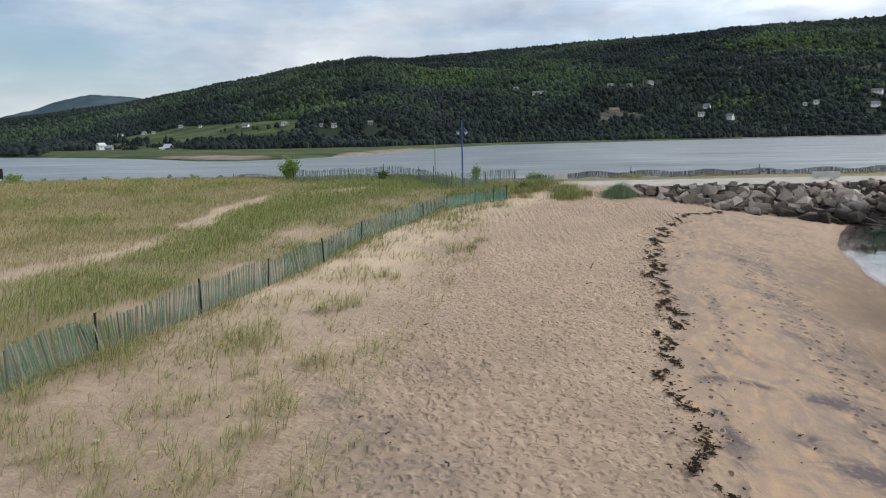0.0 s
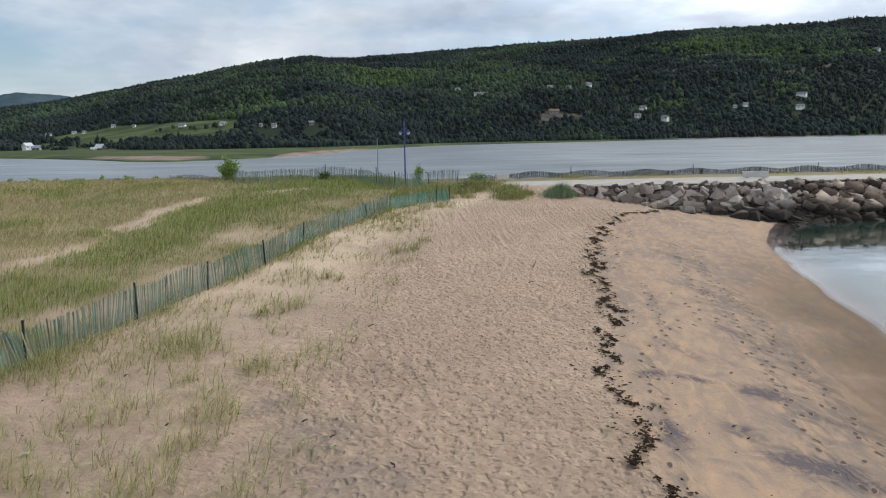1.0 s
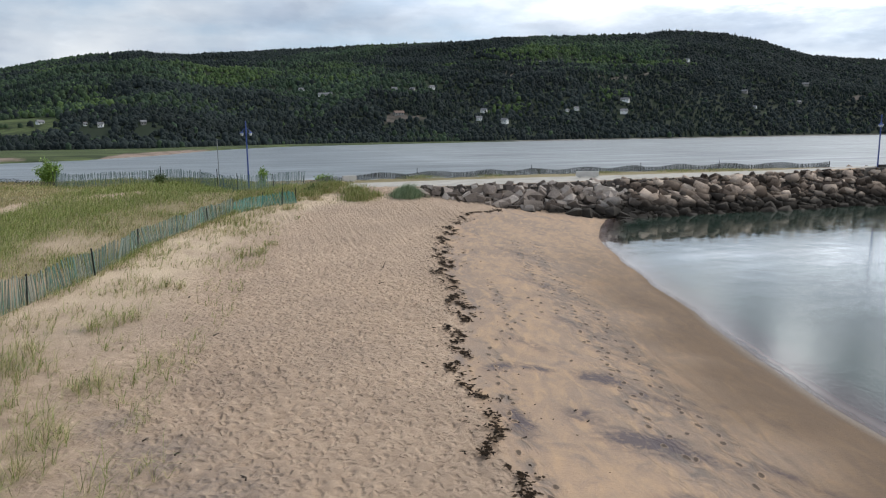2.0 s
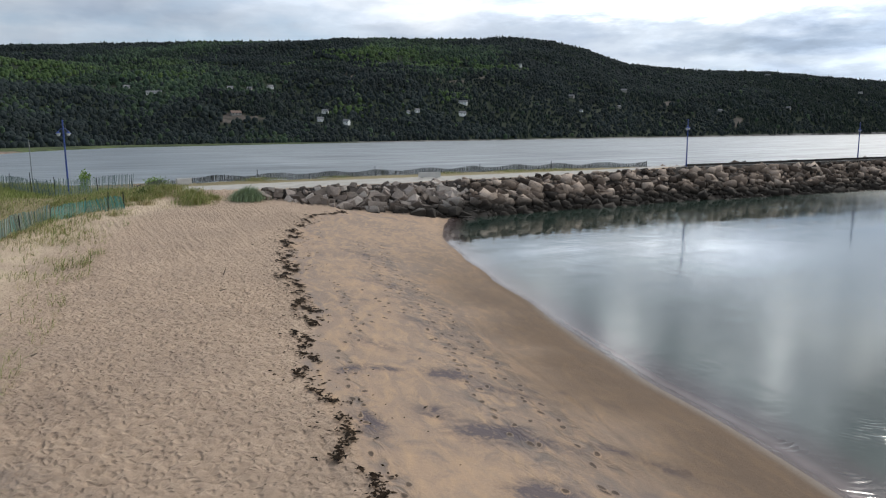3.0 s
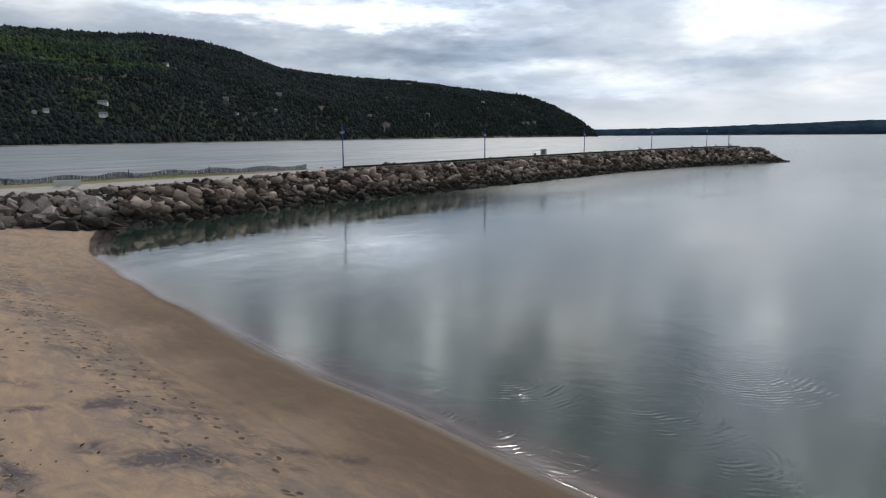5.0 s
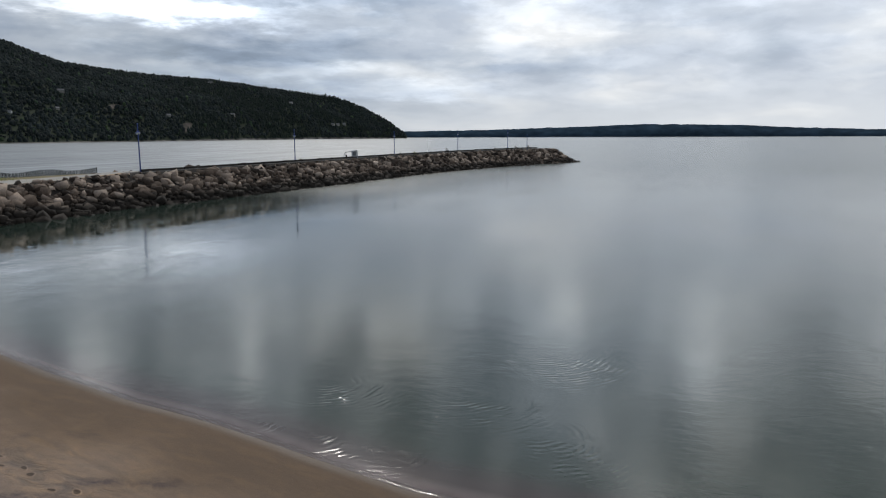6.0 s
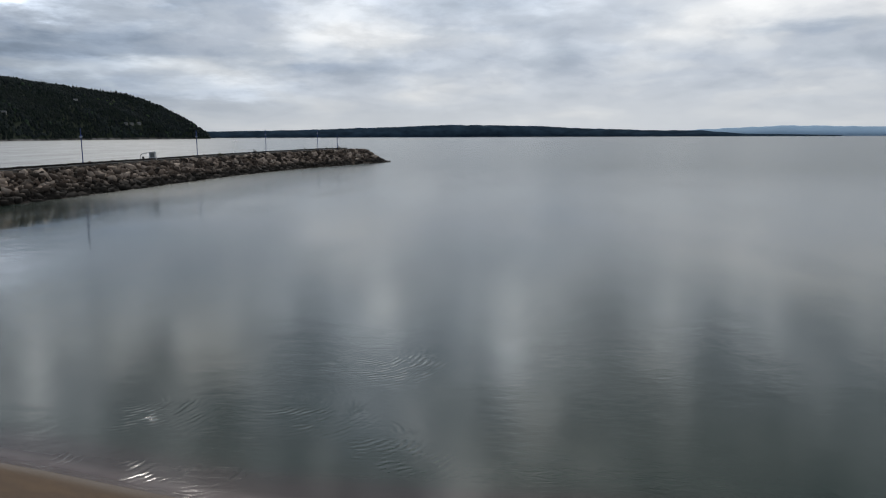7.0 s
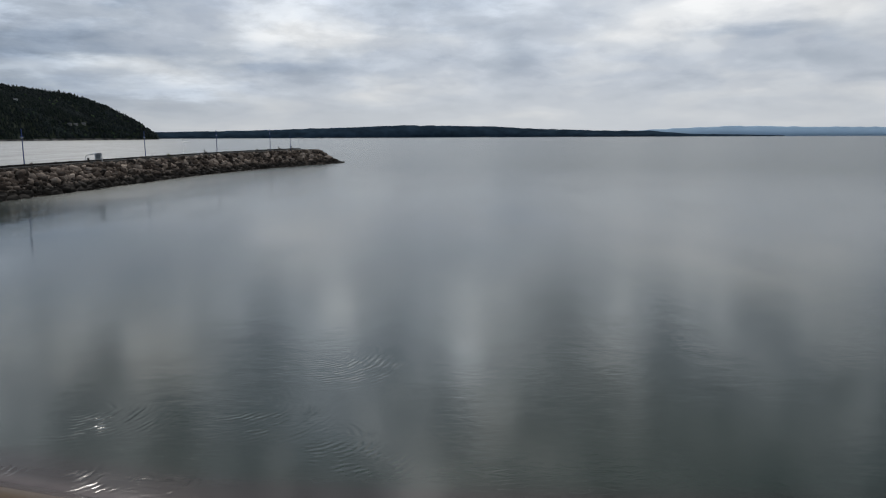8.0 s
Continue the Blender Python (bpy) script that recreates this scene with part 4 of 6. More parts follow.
def build_hill():
    A, U = np.meshgrid(np.arange(-60, 68.41, 0.3), np.concatenate([[0, 0.002], np.linspace(0.005, 0.06, 14), np.linspace(0.07, 0.35, 30), np.linspace(0.37, 1.12, 28)]))
    X, Y, Z = hill_point(A, U)
    Z[-1] = -5
    ny, nx = X.shape
    idx = np.arange(nx * ny).reshape(ny, nx)
    quads = np.stack([idx[:-1, :-1], idx[:-1, 1:], idx[1:, 1:], idx[1:, :-1]], -1).reshape(-1, 4)
    me = mesh_of("hillside", np.stack([X, Y, Z], -1).reshape(-1, 3), quads, True)
    me.attributes.new("meadow", "FLOAT", "POINT").data.foreach_set("value", np.ascontiguousarray(meadow(A, U), np.float32).ravel())
    m = Mat("hillside_floor", 0.95, spec=0.1)
    green = m.mix(m.ramp(m.noise(0.03, 6, 0.7, (0.5, 1.6, 1)), [(0.40, 0), (0.60, 1)]), (0.030, 0.042, 0.018), (0.098, 0.122, 0.046))
    green = m.mix(m.ramp(m.noise(0.11, 5, 0.7, (0.35, 1.6, 1)), [(0.5, 0), (0.68, 0.8)]), green, (0.030, 0.042, 0.020))
    ground = m.mix(m.attr("meadow"), (0.020, 0.029, 0.016), green)
    ground = m.mix(m.attr("bare"), ground, m.mix(m.ramp(m.noise(0.05, 5, 0.7), [(0.4, 0), (0.6, 1)]), (0.05, 0.045, 0.038), (0.115, 0.095, 0.082)))
    ground = m.mix(m.attr("shingle"), ground, m.mix(m.ramp(m.noise(0.03, 5, 0.7), [(0.4, 0), (0.6, 1)]), (0.07, 0.068, 0.062), (0.27, 0.25, 0.235)))
    m.color(m.mix(m.attr("bar"), ground, m.mix(m.ramp(m.noise(0.08, 6, 0.7, (0.5, 2.0, 1)), [(0.38, 0), (0.62, 1)]), (0.15, 0.115, 0.09), (0.29, 0.22, 0.18))))
    wob = 0.012 * (fbm(A * 1.3, U * 60, 19, 3) - 0.5)
    lens1, lens2 = np.clip((A + 21.8) * (-13.2 - A) / 18.5, 0, 1), np.clip((A + 8.8) * (-1.1 - A) / 14.8, 0, 1)
    bar = sstep(0.002, -0.002, U + wob - 0.024 * lens1 ** 0.6) * (lens1 > 0) * sstep(0.003, 0.006, U + 0.3 * wob) + sstep(0.002, -0.001, U + 0.6 * wob - 0.013 * lens2 ** 0.6) * (lens2 > 0)
    shingle = sstep(0.013, 0.009, U + 0.4 * wob) * sstep(18, 26, A)
    me.attributes.new("bare", "FLOAT", "POINT").data.foreach_set("value", np.ascontiguousarray(cleared(A, U), np.float32).ravel())
    me.attributes.new("shingle", "FLOAT", "POINT").data.foreach_set("value", np.ascontiguousarray(shingle, np.float32).ravel())
    me.attributes.new("bar", "FLOAT", "POINT").data.foreach_set("value", np.ascontiguousarray(bar, np.float32).ravel())
    tagged(mesh_part("hillside", me, m.m), "long wooded hillside with meadows across the river", "hill", kind="structure")


def meadow(A, U):
    """How far the land is open meadow and marsh rather than wood."""
    flat = np.interp(A, [-40, -29.3, -28.4, -22, -8, 4, 20, 50, 68], [0.006, 0.008, 0.14, 0.16, 0.12, 0.05, 0.012, 0.0, 0.0])
    v = sstep(flat, flat - 0.012, U)
    wob = 0.02 * (vnoise(A * 0.9, U * 30, 9) - 0.5)
    lower = np.interp(A, [-24, -19, -13.7, -11], [0.266, 0.237, 0.211, 0.214])
    upper = np.interp(A, [-24, -19.4, -15, -11], [0.305, 0.345, 0.30, 0.27])
    f1 = sstep(-24.2, -23.6, A) * sstep(-10.8, -11.3, A) * sstep(lower - 0.004, lower + 0.004, U + wob) * sstep(upper + 0.005, upper - 0.003, U + wob)
    hedge = sstep(0.0025, 0.0005, np.abs(U + wob - (0.5 * lower + 0.5 * upper - 0.004))) * sstep(-18, -16.5, A)
    # rough pasture with scrub between the upper fields and the flats
    rough = sstep(-25.2, -24.4, A) * sstep(-18.8, -19.6, A) * sstep(0.13, 0.15, U) * sstep(lower + 0.02, lower, U) * sstep(0.44, 0.52, fbm(A * 1.6, U * 60, 33, 3))
    return np.maximum(np.maximum(v, f1 * (1 - hedge)), rough)


def ico_template(seed, keep=-0.45, sub=1):
    bm = bmesh.new()
    bmesh.ops.create_icosphere(bm, subdivisions=sub, radius=1)
    rnd = random.Random(seed)
    for v in bm.verts:
        v.co *= rnd.uniform(0.72, 1.18)
    drop = [f for f in bm.faces if f.calc_center_median().z < keep]
    bmesh.ops.delete(bm, geom=drop, context="FACES")
    bmesh.ops.triangulate(bm, faces=bm.faces[:])
    bm.verts.index_update()
    v, f = np.array([v.co[:] for v in bm.verts]), np.array([[w.index for w in p.verts] for p in bm.faces])
    bm.free()
    return v, f


def crown_template(seed):
    """A lumpy low dome: two uneven rings under a tip."""
    rnd = random.Random(seed)
    v, f = [], []
    for z, r in ((-0.5, 0.95), (0.4, 0.85)):
        turn = rnd.uniform(0, 1)
        for k in range(5):
            a, q = (k + turn) * math.pi / 2.5 + rnd.uniform(-0.2, 0.2), r * rnd.uniform(0.72, 1.2)
            v.append((math.cos(a) * q, math.sin(a) * q, z + rnd.uniform(-0.18, 0.18)))
    v.append((rnd.uniform(-0.2, 0.2), rnd.uniform(-0.2, 0.2), rnd.uniform(0.8, 1.1)))
    for k in range(5):
        p, q = k, (k + 1) % 5
        f += [(p, q, q + 5), (p, q + 5, p + 5), (p + 5, q + 5, 10)]
    return np.array(v), np.array(f)


def cone_template(seed):
    rnd = random.Random(seed)
    v, f = [], []
    for z0, z1, r in ((-0.9, 0.55, 1.0), (-0.05, 1.35, 0.65)):
        b = len(v)
        for k in range(5):
            a = k * math.pi / 2.5 + rnd.uniform(-0.3, 0.3)
            q = r * rnd.uniform(0.75, 1.15)
            v.append((math.cos(a) * q, math.sin(a) * q, z0 + rnd.uniform(-0.15, 0.15)))
        v.append((rnd.uniform(-0.08, 0.08), rnd.uniform(-0.08, 0.08), z1))
        f += [(b + k, b + (k + 1) % 5, b + 5) for k in range(5)]
    return np.array(v), np.array(f)


def scatter(name, templates, places, scales, material, smooth=False):
    """One mesh of many turned and scaled copies of a few small templates. scales: n x 3."""
    rng = np.random.default_rng(len(places))
    vs, fs, base = [], [], 0
    pick = rng.integers(0, len(templates), len(places))
    for k, (tv, tf) in enumerate(templates):
        sel = np.where(pick == k)[0]
        if not len(sel):
            continue
        a = rng.uniform(0, 2 * math.pi, len(sel))
        c, s = np.cos(a)[:, None], np.sin(a)[:, None]
        x, y = tv[None, :, 0] * c - tv[None, :, 1] * s, tv[None, :, 0] * s + tv[None, :, 1] * c
        p = np.stack([x, y, np.broadcast_to(tv[None, :, 2], x.shape)], -1) * scales[sel][:, None, :] + places[sel][:, None, :]
        vs.append(p.reshape(-1, 3))
        fs.append((tf[None] + base + (np.arange(len(sel)) * len(tv))[:, None, None]).reshape(-1, tf.shape[1]))
        base += len(sel) * len(tv)
    return mesh_of(name, np.concatenate(vs), np.concatenate(fs), smooth)


HOUSES = [
    # x, y, width, wall height, roof, sort of house
    (125, 1194, 13, 4.5, ROOF_GREY, 0), (153, 1116, 34, 5.0, ROOF_GREY, 1), (266, 1135, 14, 4, ROOF_GREY, 0), (296, 1134, 12, 3.5, ROOF_GREY, 2), (338, 1168, 14, 4.5, ROOF_GREY, 0), (233, 971, 22, 4, ROOF_RED, 2),
    (374, 1014, 14, 5, ROOF_GREY, 0), (347, 961, 13, 5, ROOF_GREY, 0), (379, 944, 14, 7, ROOF_GREY, 0), (514, 1020, 8, 3.5, ROOF_GREY, 0), (532, 1024, 11, 5, ROOF_GREY, 0), (633, 1049, 22, 5, ROOF_GREY, 0), (599, 995, 18, 6.5, ROOF_GREY, 0),
    (998, 1401, 20, 5.5, ROOF_GREY, 0), (691, 1500, 20, 5, ROOF_GREY, 2), (907, 2064, 26, 9, ROOF_GREY, 0), (936, 1133, 17, 5, ROOF_GREY, 2), (1149, 1211, 20, 5, ROOF_GREY, 2), (893, 1052, 9, 4, ROOF_GREY, 0), (1033, 1101, 11, 4, ROOF_GREY, 2),
    (1365, 1127, 15, 5, ROOF_GREY, 2), (1678, 1174, 18, 6, ROOF_GREY, 2), (2234, 1321, 20, 7, ROOF_GREY, 0), (2276, 1182, 18, 6, ROOF_GREY, 2), (2310, 1180, 18, 6, ROOF_GREY, 2), (2352, 1176, 18, 6, ROOF_GREY, 2), (2069, 1529, 26, 6, ROOF_GREY, 2),
    (-376, 1043, 11, 5, ROOF_GREY, 0), (-236, 874, 16, 3.5, ROOF_GREY, 0), (-183, 846, 14, 3.5, ROOF_GREY, 0), (-128, 772, 6, 4, ROOF_GREY, 0), (-112, 758, 10, 5.5, ROOF_GREY, 0),
    (-73, 748, 10, 4.5, ROOF_GREY, 2), (-481, 1081, 15, 4, ROOF_GREY, 0), (-430, 1044, 11, 4, ROOF_GREY, 0), (-410, 1028, 9, 4, ROOF_GREY, 0), (-616, 1040, 14, 4, ROOF_RED, 2), (-574, 1010, 22, 4, ROOF_RED, 2), (-330, 990, 8, 4, ROOF_GREY, 0)]
HOUSE_PLOTS = [(h[0], h[1], h[2]) for h in HOUSES] + [(-353, 746, 30), (-344, 748, 20), (-261, 684, 26)]


def clear_of_houses(x, y):
    """False where a house stands or where a tree would hide it from the river."""
    ok = np.ones(len(x), bool)
    for hx, hy, hw in HOUSE_PLOTS:
        d = math.hypot(hx, hy)
        ux, uy = hx / d, hy / d
        along_view, across = (x - hx) * ux + (y - hy) * uy, -(x - hx) * uy + (y - hy) * ux
        ok &= ~((along_view < 9) & (along_view > (-16 if hx > 0 else -60)) & (np.abs(across) < hw * 0.45 + 1.5))
    return ok


def cleared(A, U):
    """Bare cuttings in the wood: a quarry face, road banks and plots."""
    v = np.zeros(np.shape(A))
    wob = 0.02 * (vnoise(A * 1.7, U * 40, 29) - 0.5)
    for b, c, hb, hv in ((14.1, 0.137, 1.7, 0.012), (13.0, 0.128, 0.7, 0.008), (21.6, 0.335, 2.6, 0.009), (4.0, 0.325, 1.8, 0.008), (51.7, 0.095, 0.35, 0.04), (23.5, 0.44, 1.6, 0.012), (31, 0.33, 2.0, 0.007), (47, 0.2, 0.8, 0.01)):
        v = np.maximum(v, sstep(1.25, 0.8, ((A - b) / hb) ** 2 + ((U - c + wob + 0.012 * np.sin(A * 1.3)) / hv) ** 2))
    return v


def build_forest():
    rng = np.random.default_rng(4)
    n = 250000
    az, u = rng.uniform(-36, 68.3, n), rng.uniform(0.0, 1.03, n)
    d0, d1 = np.interp(az, HILL[:, 0], HILL[:, 1]), np.interp(az, HILL[:, 0], HILL[:, 2])
    x, y, z = hill_point(az, u)
    d = np.hypot(x, y)
    # as many to the hectare near and far, fewer behind the first rise
    keep = (meadow(az, u) < rng.uniform(0.2, 0.5, n)) & (rng.uniform(0, 1, n) < (d1 - d0) / 2000 * d / 2300 * 0.72 * (1.5 - 0.5 * sstep(700, 1300, d)) + 0.015)
    keep &= u > np.interp(az, [-36, 4, 24, 40, 56, 68], [0.0, 0.03, 0.010, 0.014, 0.010, 0.004])
    keep &= clear_of_houses(x, y) & (cleared(az, u) < 0.5)
    az, u, x, y, z = (a[keep] for a in (az, u, x, y, z))
    n = len(az)
    size = rng.uniform(1.7, 4.3, n) * (0.75 + 0.6 * fbm(x * 0.012, y * 0.012, 71, 2)) * (0.76 + 0.24 * sstep(600, 1300, np.hypot(x, y)) + 0.35 * sstep(1200, 2300, np.hypot(x, y)))
    # tall groves by the water and beside the farmhouse
    grove = sstep(-28.9, -29.5, az) * sstep(0.10, 0.04, u) + np.exp(-((az + 27.1) / 0.9) ** 2) * sstep(0.20, 0.16, u)
    size *= 1 + 0.32 * grove - 0.35 * (az > -25.2) * (az < -18.8) * (u < 0.24)
    # extra dark spruces eastward stand in for the hill's backlit end
    conif = rng.uniform(0, 1, n) < 0.08 + 0.5 * sstep(0.5, 0.65, fbm(x * 0.006, y * 0.006, 77, 3)) + 0.3 * sstep(36, 58, az)
    conif &= grove < 0.3
    tall = size * rng.uniform(0.85, 1.5, n)
    P = np.stack([x, y, z + tall * 0.6], -1)
    S = np.stack([size, size, tall], -1)
    # crowns turn darker low on the slope and towards the backlit east
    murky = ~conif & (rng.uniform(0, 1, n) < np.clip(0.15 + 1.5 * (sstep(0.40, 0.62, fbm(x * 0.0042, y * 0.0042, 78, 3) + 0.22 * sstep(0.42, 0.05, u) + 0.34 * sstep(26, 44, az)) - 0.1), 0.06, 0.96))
    # stands of young birch, and open ground where houses and a road cut the wood
    fresh = np.zeros(n, bool)
    for b, v, hb, hv in ((-9.6, 0.32, 4.2, 0.055), (8.4, 0.38, 3.2, 0.06), (24, 0.62, 5, 0.08), (28.5, 0.5, 3.5, 0.05), (33, 0.45, 3, 0.04), (16.5, 0.5, 3, 0.05), (30, 0.2, 2.5, 0.03), (1, 0.5, 4, 0.1), (22, 0.16, 2.5, 0.02)):
        fresh |= rng.uniform(0.3, 1.1, n) < np.exp(-((az - b) / hb) ** 2 - ((u - v) / hv) ** 2) * (0.55 + 0.9 * fbm(x * 0.012, y * 0.012, 79, 2))
    fresh &= ~conif | (rng.uniform(0, 1, n) < 0.6)
    conif &= ~fresh
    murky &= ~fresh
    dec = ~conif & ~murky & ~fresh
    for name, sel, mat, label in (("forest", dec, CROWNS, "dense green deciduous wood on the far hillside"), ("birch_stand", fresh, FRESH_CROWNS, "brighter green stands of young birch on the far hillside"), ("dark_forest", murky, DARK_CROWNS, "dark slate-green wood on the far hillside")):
        tagged(mesh_part(name, scatter(name, [crown_template(k) for k in range(8)], P[sel], S[sel], None, True), mat), label, "forest", kind="stuff")
    S2 = np.stack([size * 0.85, size * 0.85, tall * 0.92], -1)
    tagged(mesh_part("conifer_forest", scatter("conifers", [cone_template(k) for k in range(6)], P[conif], S2[conif], None), CONIFERS), "dark spruces scattered through the far wood", "forest", kind="stuff")


def ridge_strip(name, rows, depth, material, label):
    """A distant range: rows of bearing, distance, angle of its top."""
    rows = np.array(rows)
    az = np.arange(rows[0, 0], rows[-1, 0] + 0.01, 0.15)
    d, el = np.interp(az, rows[:, 0], rows[:, 1]), np.interp(az, rows[:, 0], rows[:, 2])
    top = EYE + (d + depth) * np.tan(np.radians(el)) + 7 * (fbm(az * 2.2, az * 0, 81, 4) - 0.5) * np.clip(el * 2, 0, 1)
    vs, ny = [], 0
    for k, (f, h) in enumerate(((0, -2), (0.01, 0.12), (0.3, 0.55), (0.7, 0.85), (1.0, 1.0), (1.3, 0.7))):
        q = d + depth * f
        vs.append(np.stack([q * np.sin(np.radians(az)), q * np.cos(np.radians(az)), np.where(h < 0, -2.0, np.maximum(top, 0.5) * h)], -1))
    V = np.concatenate(vs)
    nx = len(az)
    idx = np.arange(len(V)).reshape(-1, nx)
    quads = np.stack([idx[:-1, :-1], idx[:-1, 1:], idx[1:, 1:], idx[1:, :-1]], -1).reshape(-1, 4)
    tagged(mesh_part(name, mesh_of(name, V, quads, True), material), label, "hill", kind="structure")


build_hill()
build_forest()
# haze over the two wooded ranges comes from their bluish base colours
ridge_strip("backdrop_hill", [(-60, 3300, 0.8), (-34, 3300, 1.2), (-31.3, 3300, 1.84), (-29.3, 3300, 2.33), (-27.9, 3300, 2.91), (-25.7, 3300, 3.4), (-23.1, 3300, 3.25), (-19, 3300, 2.6), (-15, 3300, 1.5)], 300, plain("haze_tinted_woods", (0.06, 0.088, 0.105), 1.0, scale=0.01, vary=0.3, bump=0, spec=0), "wooded hill behind the near range, haze mixed into its colour")
ridge_strip("backdrop_far_shore", [(66, 4300, 0.33), (68.5, 4300, 0.36), (74.6, 4300, 0.47), (79.7, 4300, 0.62), (82, 4300, 0.68), (86.4, 4300, 0.83), (89.3, 4300, 0.82), (93.8, 4300, 0.72), (97, 4300, 0.55), (101.7, 4300, 0.37), (106, 4300, 0.33), (109, 4300, 0.08), (112, 4300, 0.02), (115.4, 4300, -0.05)], 200, FAR_WOOD, "low wooded far shore on the sea horizon, tinted with haze")
ridge_strip("backdrop_far_mountains", [(98, 4600, 0.1), (105.5, 4600, 0.37), (108, 4600, 0.5), (112, 4600, 0.64), (117.5, 4600, 0.53), (121.5, 4600, 0.48), (130, 4600, 0.4), (150, 4600, 0.3)], 150, FAR_BLUE, "mountains beyond the water, painted pale blue with haze")


# ---- road along the shore ----
def height(x, y):
    return float(ground_base(np.array([float(x)]), np.array([float(y)]))[0])


def strip(name, front, back, lift, material, label, category, kind="structure", cross=8, step=0.8):
    """A thin slab laid over the land between two lines of x, y."""
    front, back = np.array(front), np.array(back)
    x = np.arange(front[0, 0], front[-1, 0], step)
    a = np.interp(x, front[:, 0], front[:, 1]) + 0.35 * (fbm(x * 0.5, x * 0, 91, 3) - 0.5)
    b = np.interp(x, back[:, 0], back[:, 1]) + 0.5 * (fbm(x * 0.4, x * 0 + 9, 92, 3) - 0.5)
    V = []
    for k in range(cross + 1):
        y = a + (b - a) * k / cross
        V.append(np.stack([x, y, ground_base(x, y) + lift - (0.05 if k in (0, cross) else 0)], -1))
    n = len(x)
    V = np.concatenate(V)
    idx = np.arange(len(V)).reshape(-1, n)
    quads = np.stack([idx[:-1, :-1], idx[:-1, 1:], idx[1:, 1:], idx[1:, :-1]], -1).reshape(-1, 4)
    return tagged(mesh_part(name, mesh_of(name, V, quads, True), material), label, category, kind=kind)


strip("road", [(13, 78), (21, 74.2), (30, 74.3), (45, 73.9), (55, 73.6), (68, 73.6), (77, 75.0), (86, 75.0)], [(13, 84), (21, 84.2), (30, 84), (45, 83.2), (60, 81.5), (68, 80.6), (77, 79.4), (86, 77.6)], 0.03, GRAVEL, "pale gravel promenade behind the boulders", "road")
pier_x = [(84, 73.2), (121, 70.2), (165, 67.6), (199, 61.8), (228, 53.6), (242, 48.0)]
strip("pavement", pier_x, [(x, y + 3.6) for x, y in pier_x], 0.03, plain("worn_asphalt", (0.09, 0.088, 0.085), 0.95, scale=0.8), "worn grey path along the breakwater's crest", "path")


# ---- breakwater stones ----
def stone_mesh(seed):
    """A quarried block: a box with shifted corners, some of them broken off."""
    rnd = random.Random(seed)
    bm = bmesh.new()
    for sx in (-1, 1):
        for sy in (-1, 1):
            for sz in (-1, 1):
                c = Vector((sx * rnd.uniform(0.6, 1.1), sy * rnd.uniform(0.6, 1.1), sz * rnd.uniform(0.6, 1.05)))
                if rnd.random() < 0.4:
                    for axis in range(3):
                        d = c.copy()
                        d[axis] *= rnd.uniform(0.15, 0.75)
                        bm.verts.new(d)
                else:
                    bm.verts.new(c)
    bmesh.ops.convex_hull(bm, input=bm.verts[:])
    loose = [v for v in bm.verts if not v.link_faces]
    bmesh.ops.delete(bm, geom=loose, context="VERTS")
    bmesh.ops.recalc_face_normals(bm, faces=bm.faces[:])
    bm.verts.index_update()
    return bm


def stone_places():
    """Stones packed in a jittered grid over the slopes of the breakwater, smaller along the crest."""
    rnd = random.Random(8)
    out = []
    px, py = [p[0] for p in PIER], [p[1] for p in PIER]
    x = 19.0
    while x < 262:
        y = 33.0
        while y < 82:
            jx, jy = x + rnd.uniform(-0.42, 0.42), y + rnd.uniform(-0.36, 0.36)
            over = pier_over(jx, jy)
            south = jy < np.interp(jx, px, py)
            if (-0.35 if jx < 84 else 0.3) < over < (9.5 if south or jx > 245 else 2.2) and (south or jx > 84):
                size = rnd.choice((0.24, 0.32, 0.4, 0.46, 0.54, 0.66, 0.8, 1.0)) * (0.55 if over < 0.8 else 1.0) * (0.80 if jx < 64 else 0.74)
                out.append((jx, jy, size))
            y += 0.6 if x < 64 else 0.6
        x += 0.7 if x < 64 else 0.72
    # the low spur of stones off the tip
    for k in range(40):
        r = rnd.uniform(5, 12.5)
        out.append((246 + 0.42 * r + rnd.uniform(-1.6, 1.6), 47 - 0.88 * r + rnd.uniform(-1.6, 1.6), rnd.uniform(0.35, 0.6)))
    return out


def pier_over(x, y):
    """How far x, y lies outside the crest's edge."""
    best = 99.0
    for (x0, y0, z0, w0), (x1, y1, z1, w1) in zip(PIER, PIER[1:]):
        dx, dy = x1 - x0, y1 - y0
        u = min(max(((x - x0) * dx + (y - y0) * dy) / (dx * dx + dy * dy), 0), 1)
        best = min(best, math.hypot(x - x0 - u * dx, y - y0 - u * dy) - (w0 + u * (w1 - w0)))
    return best


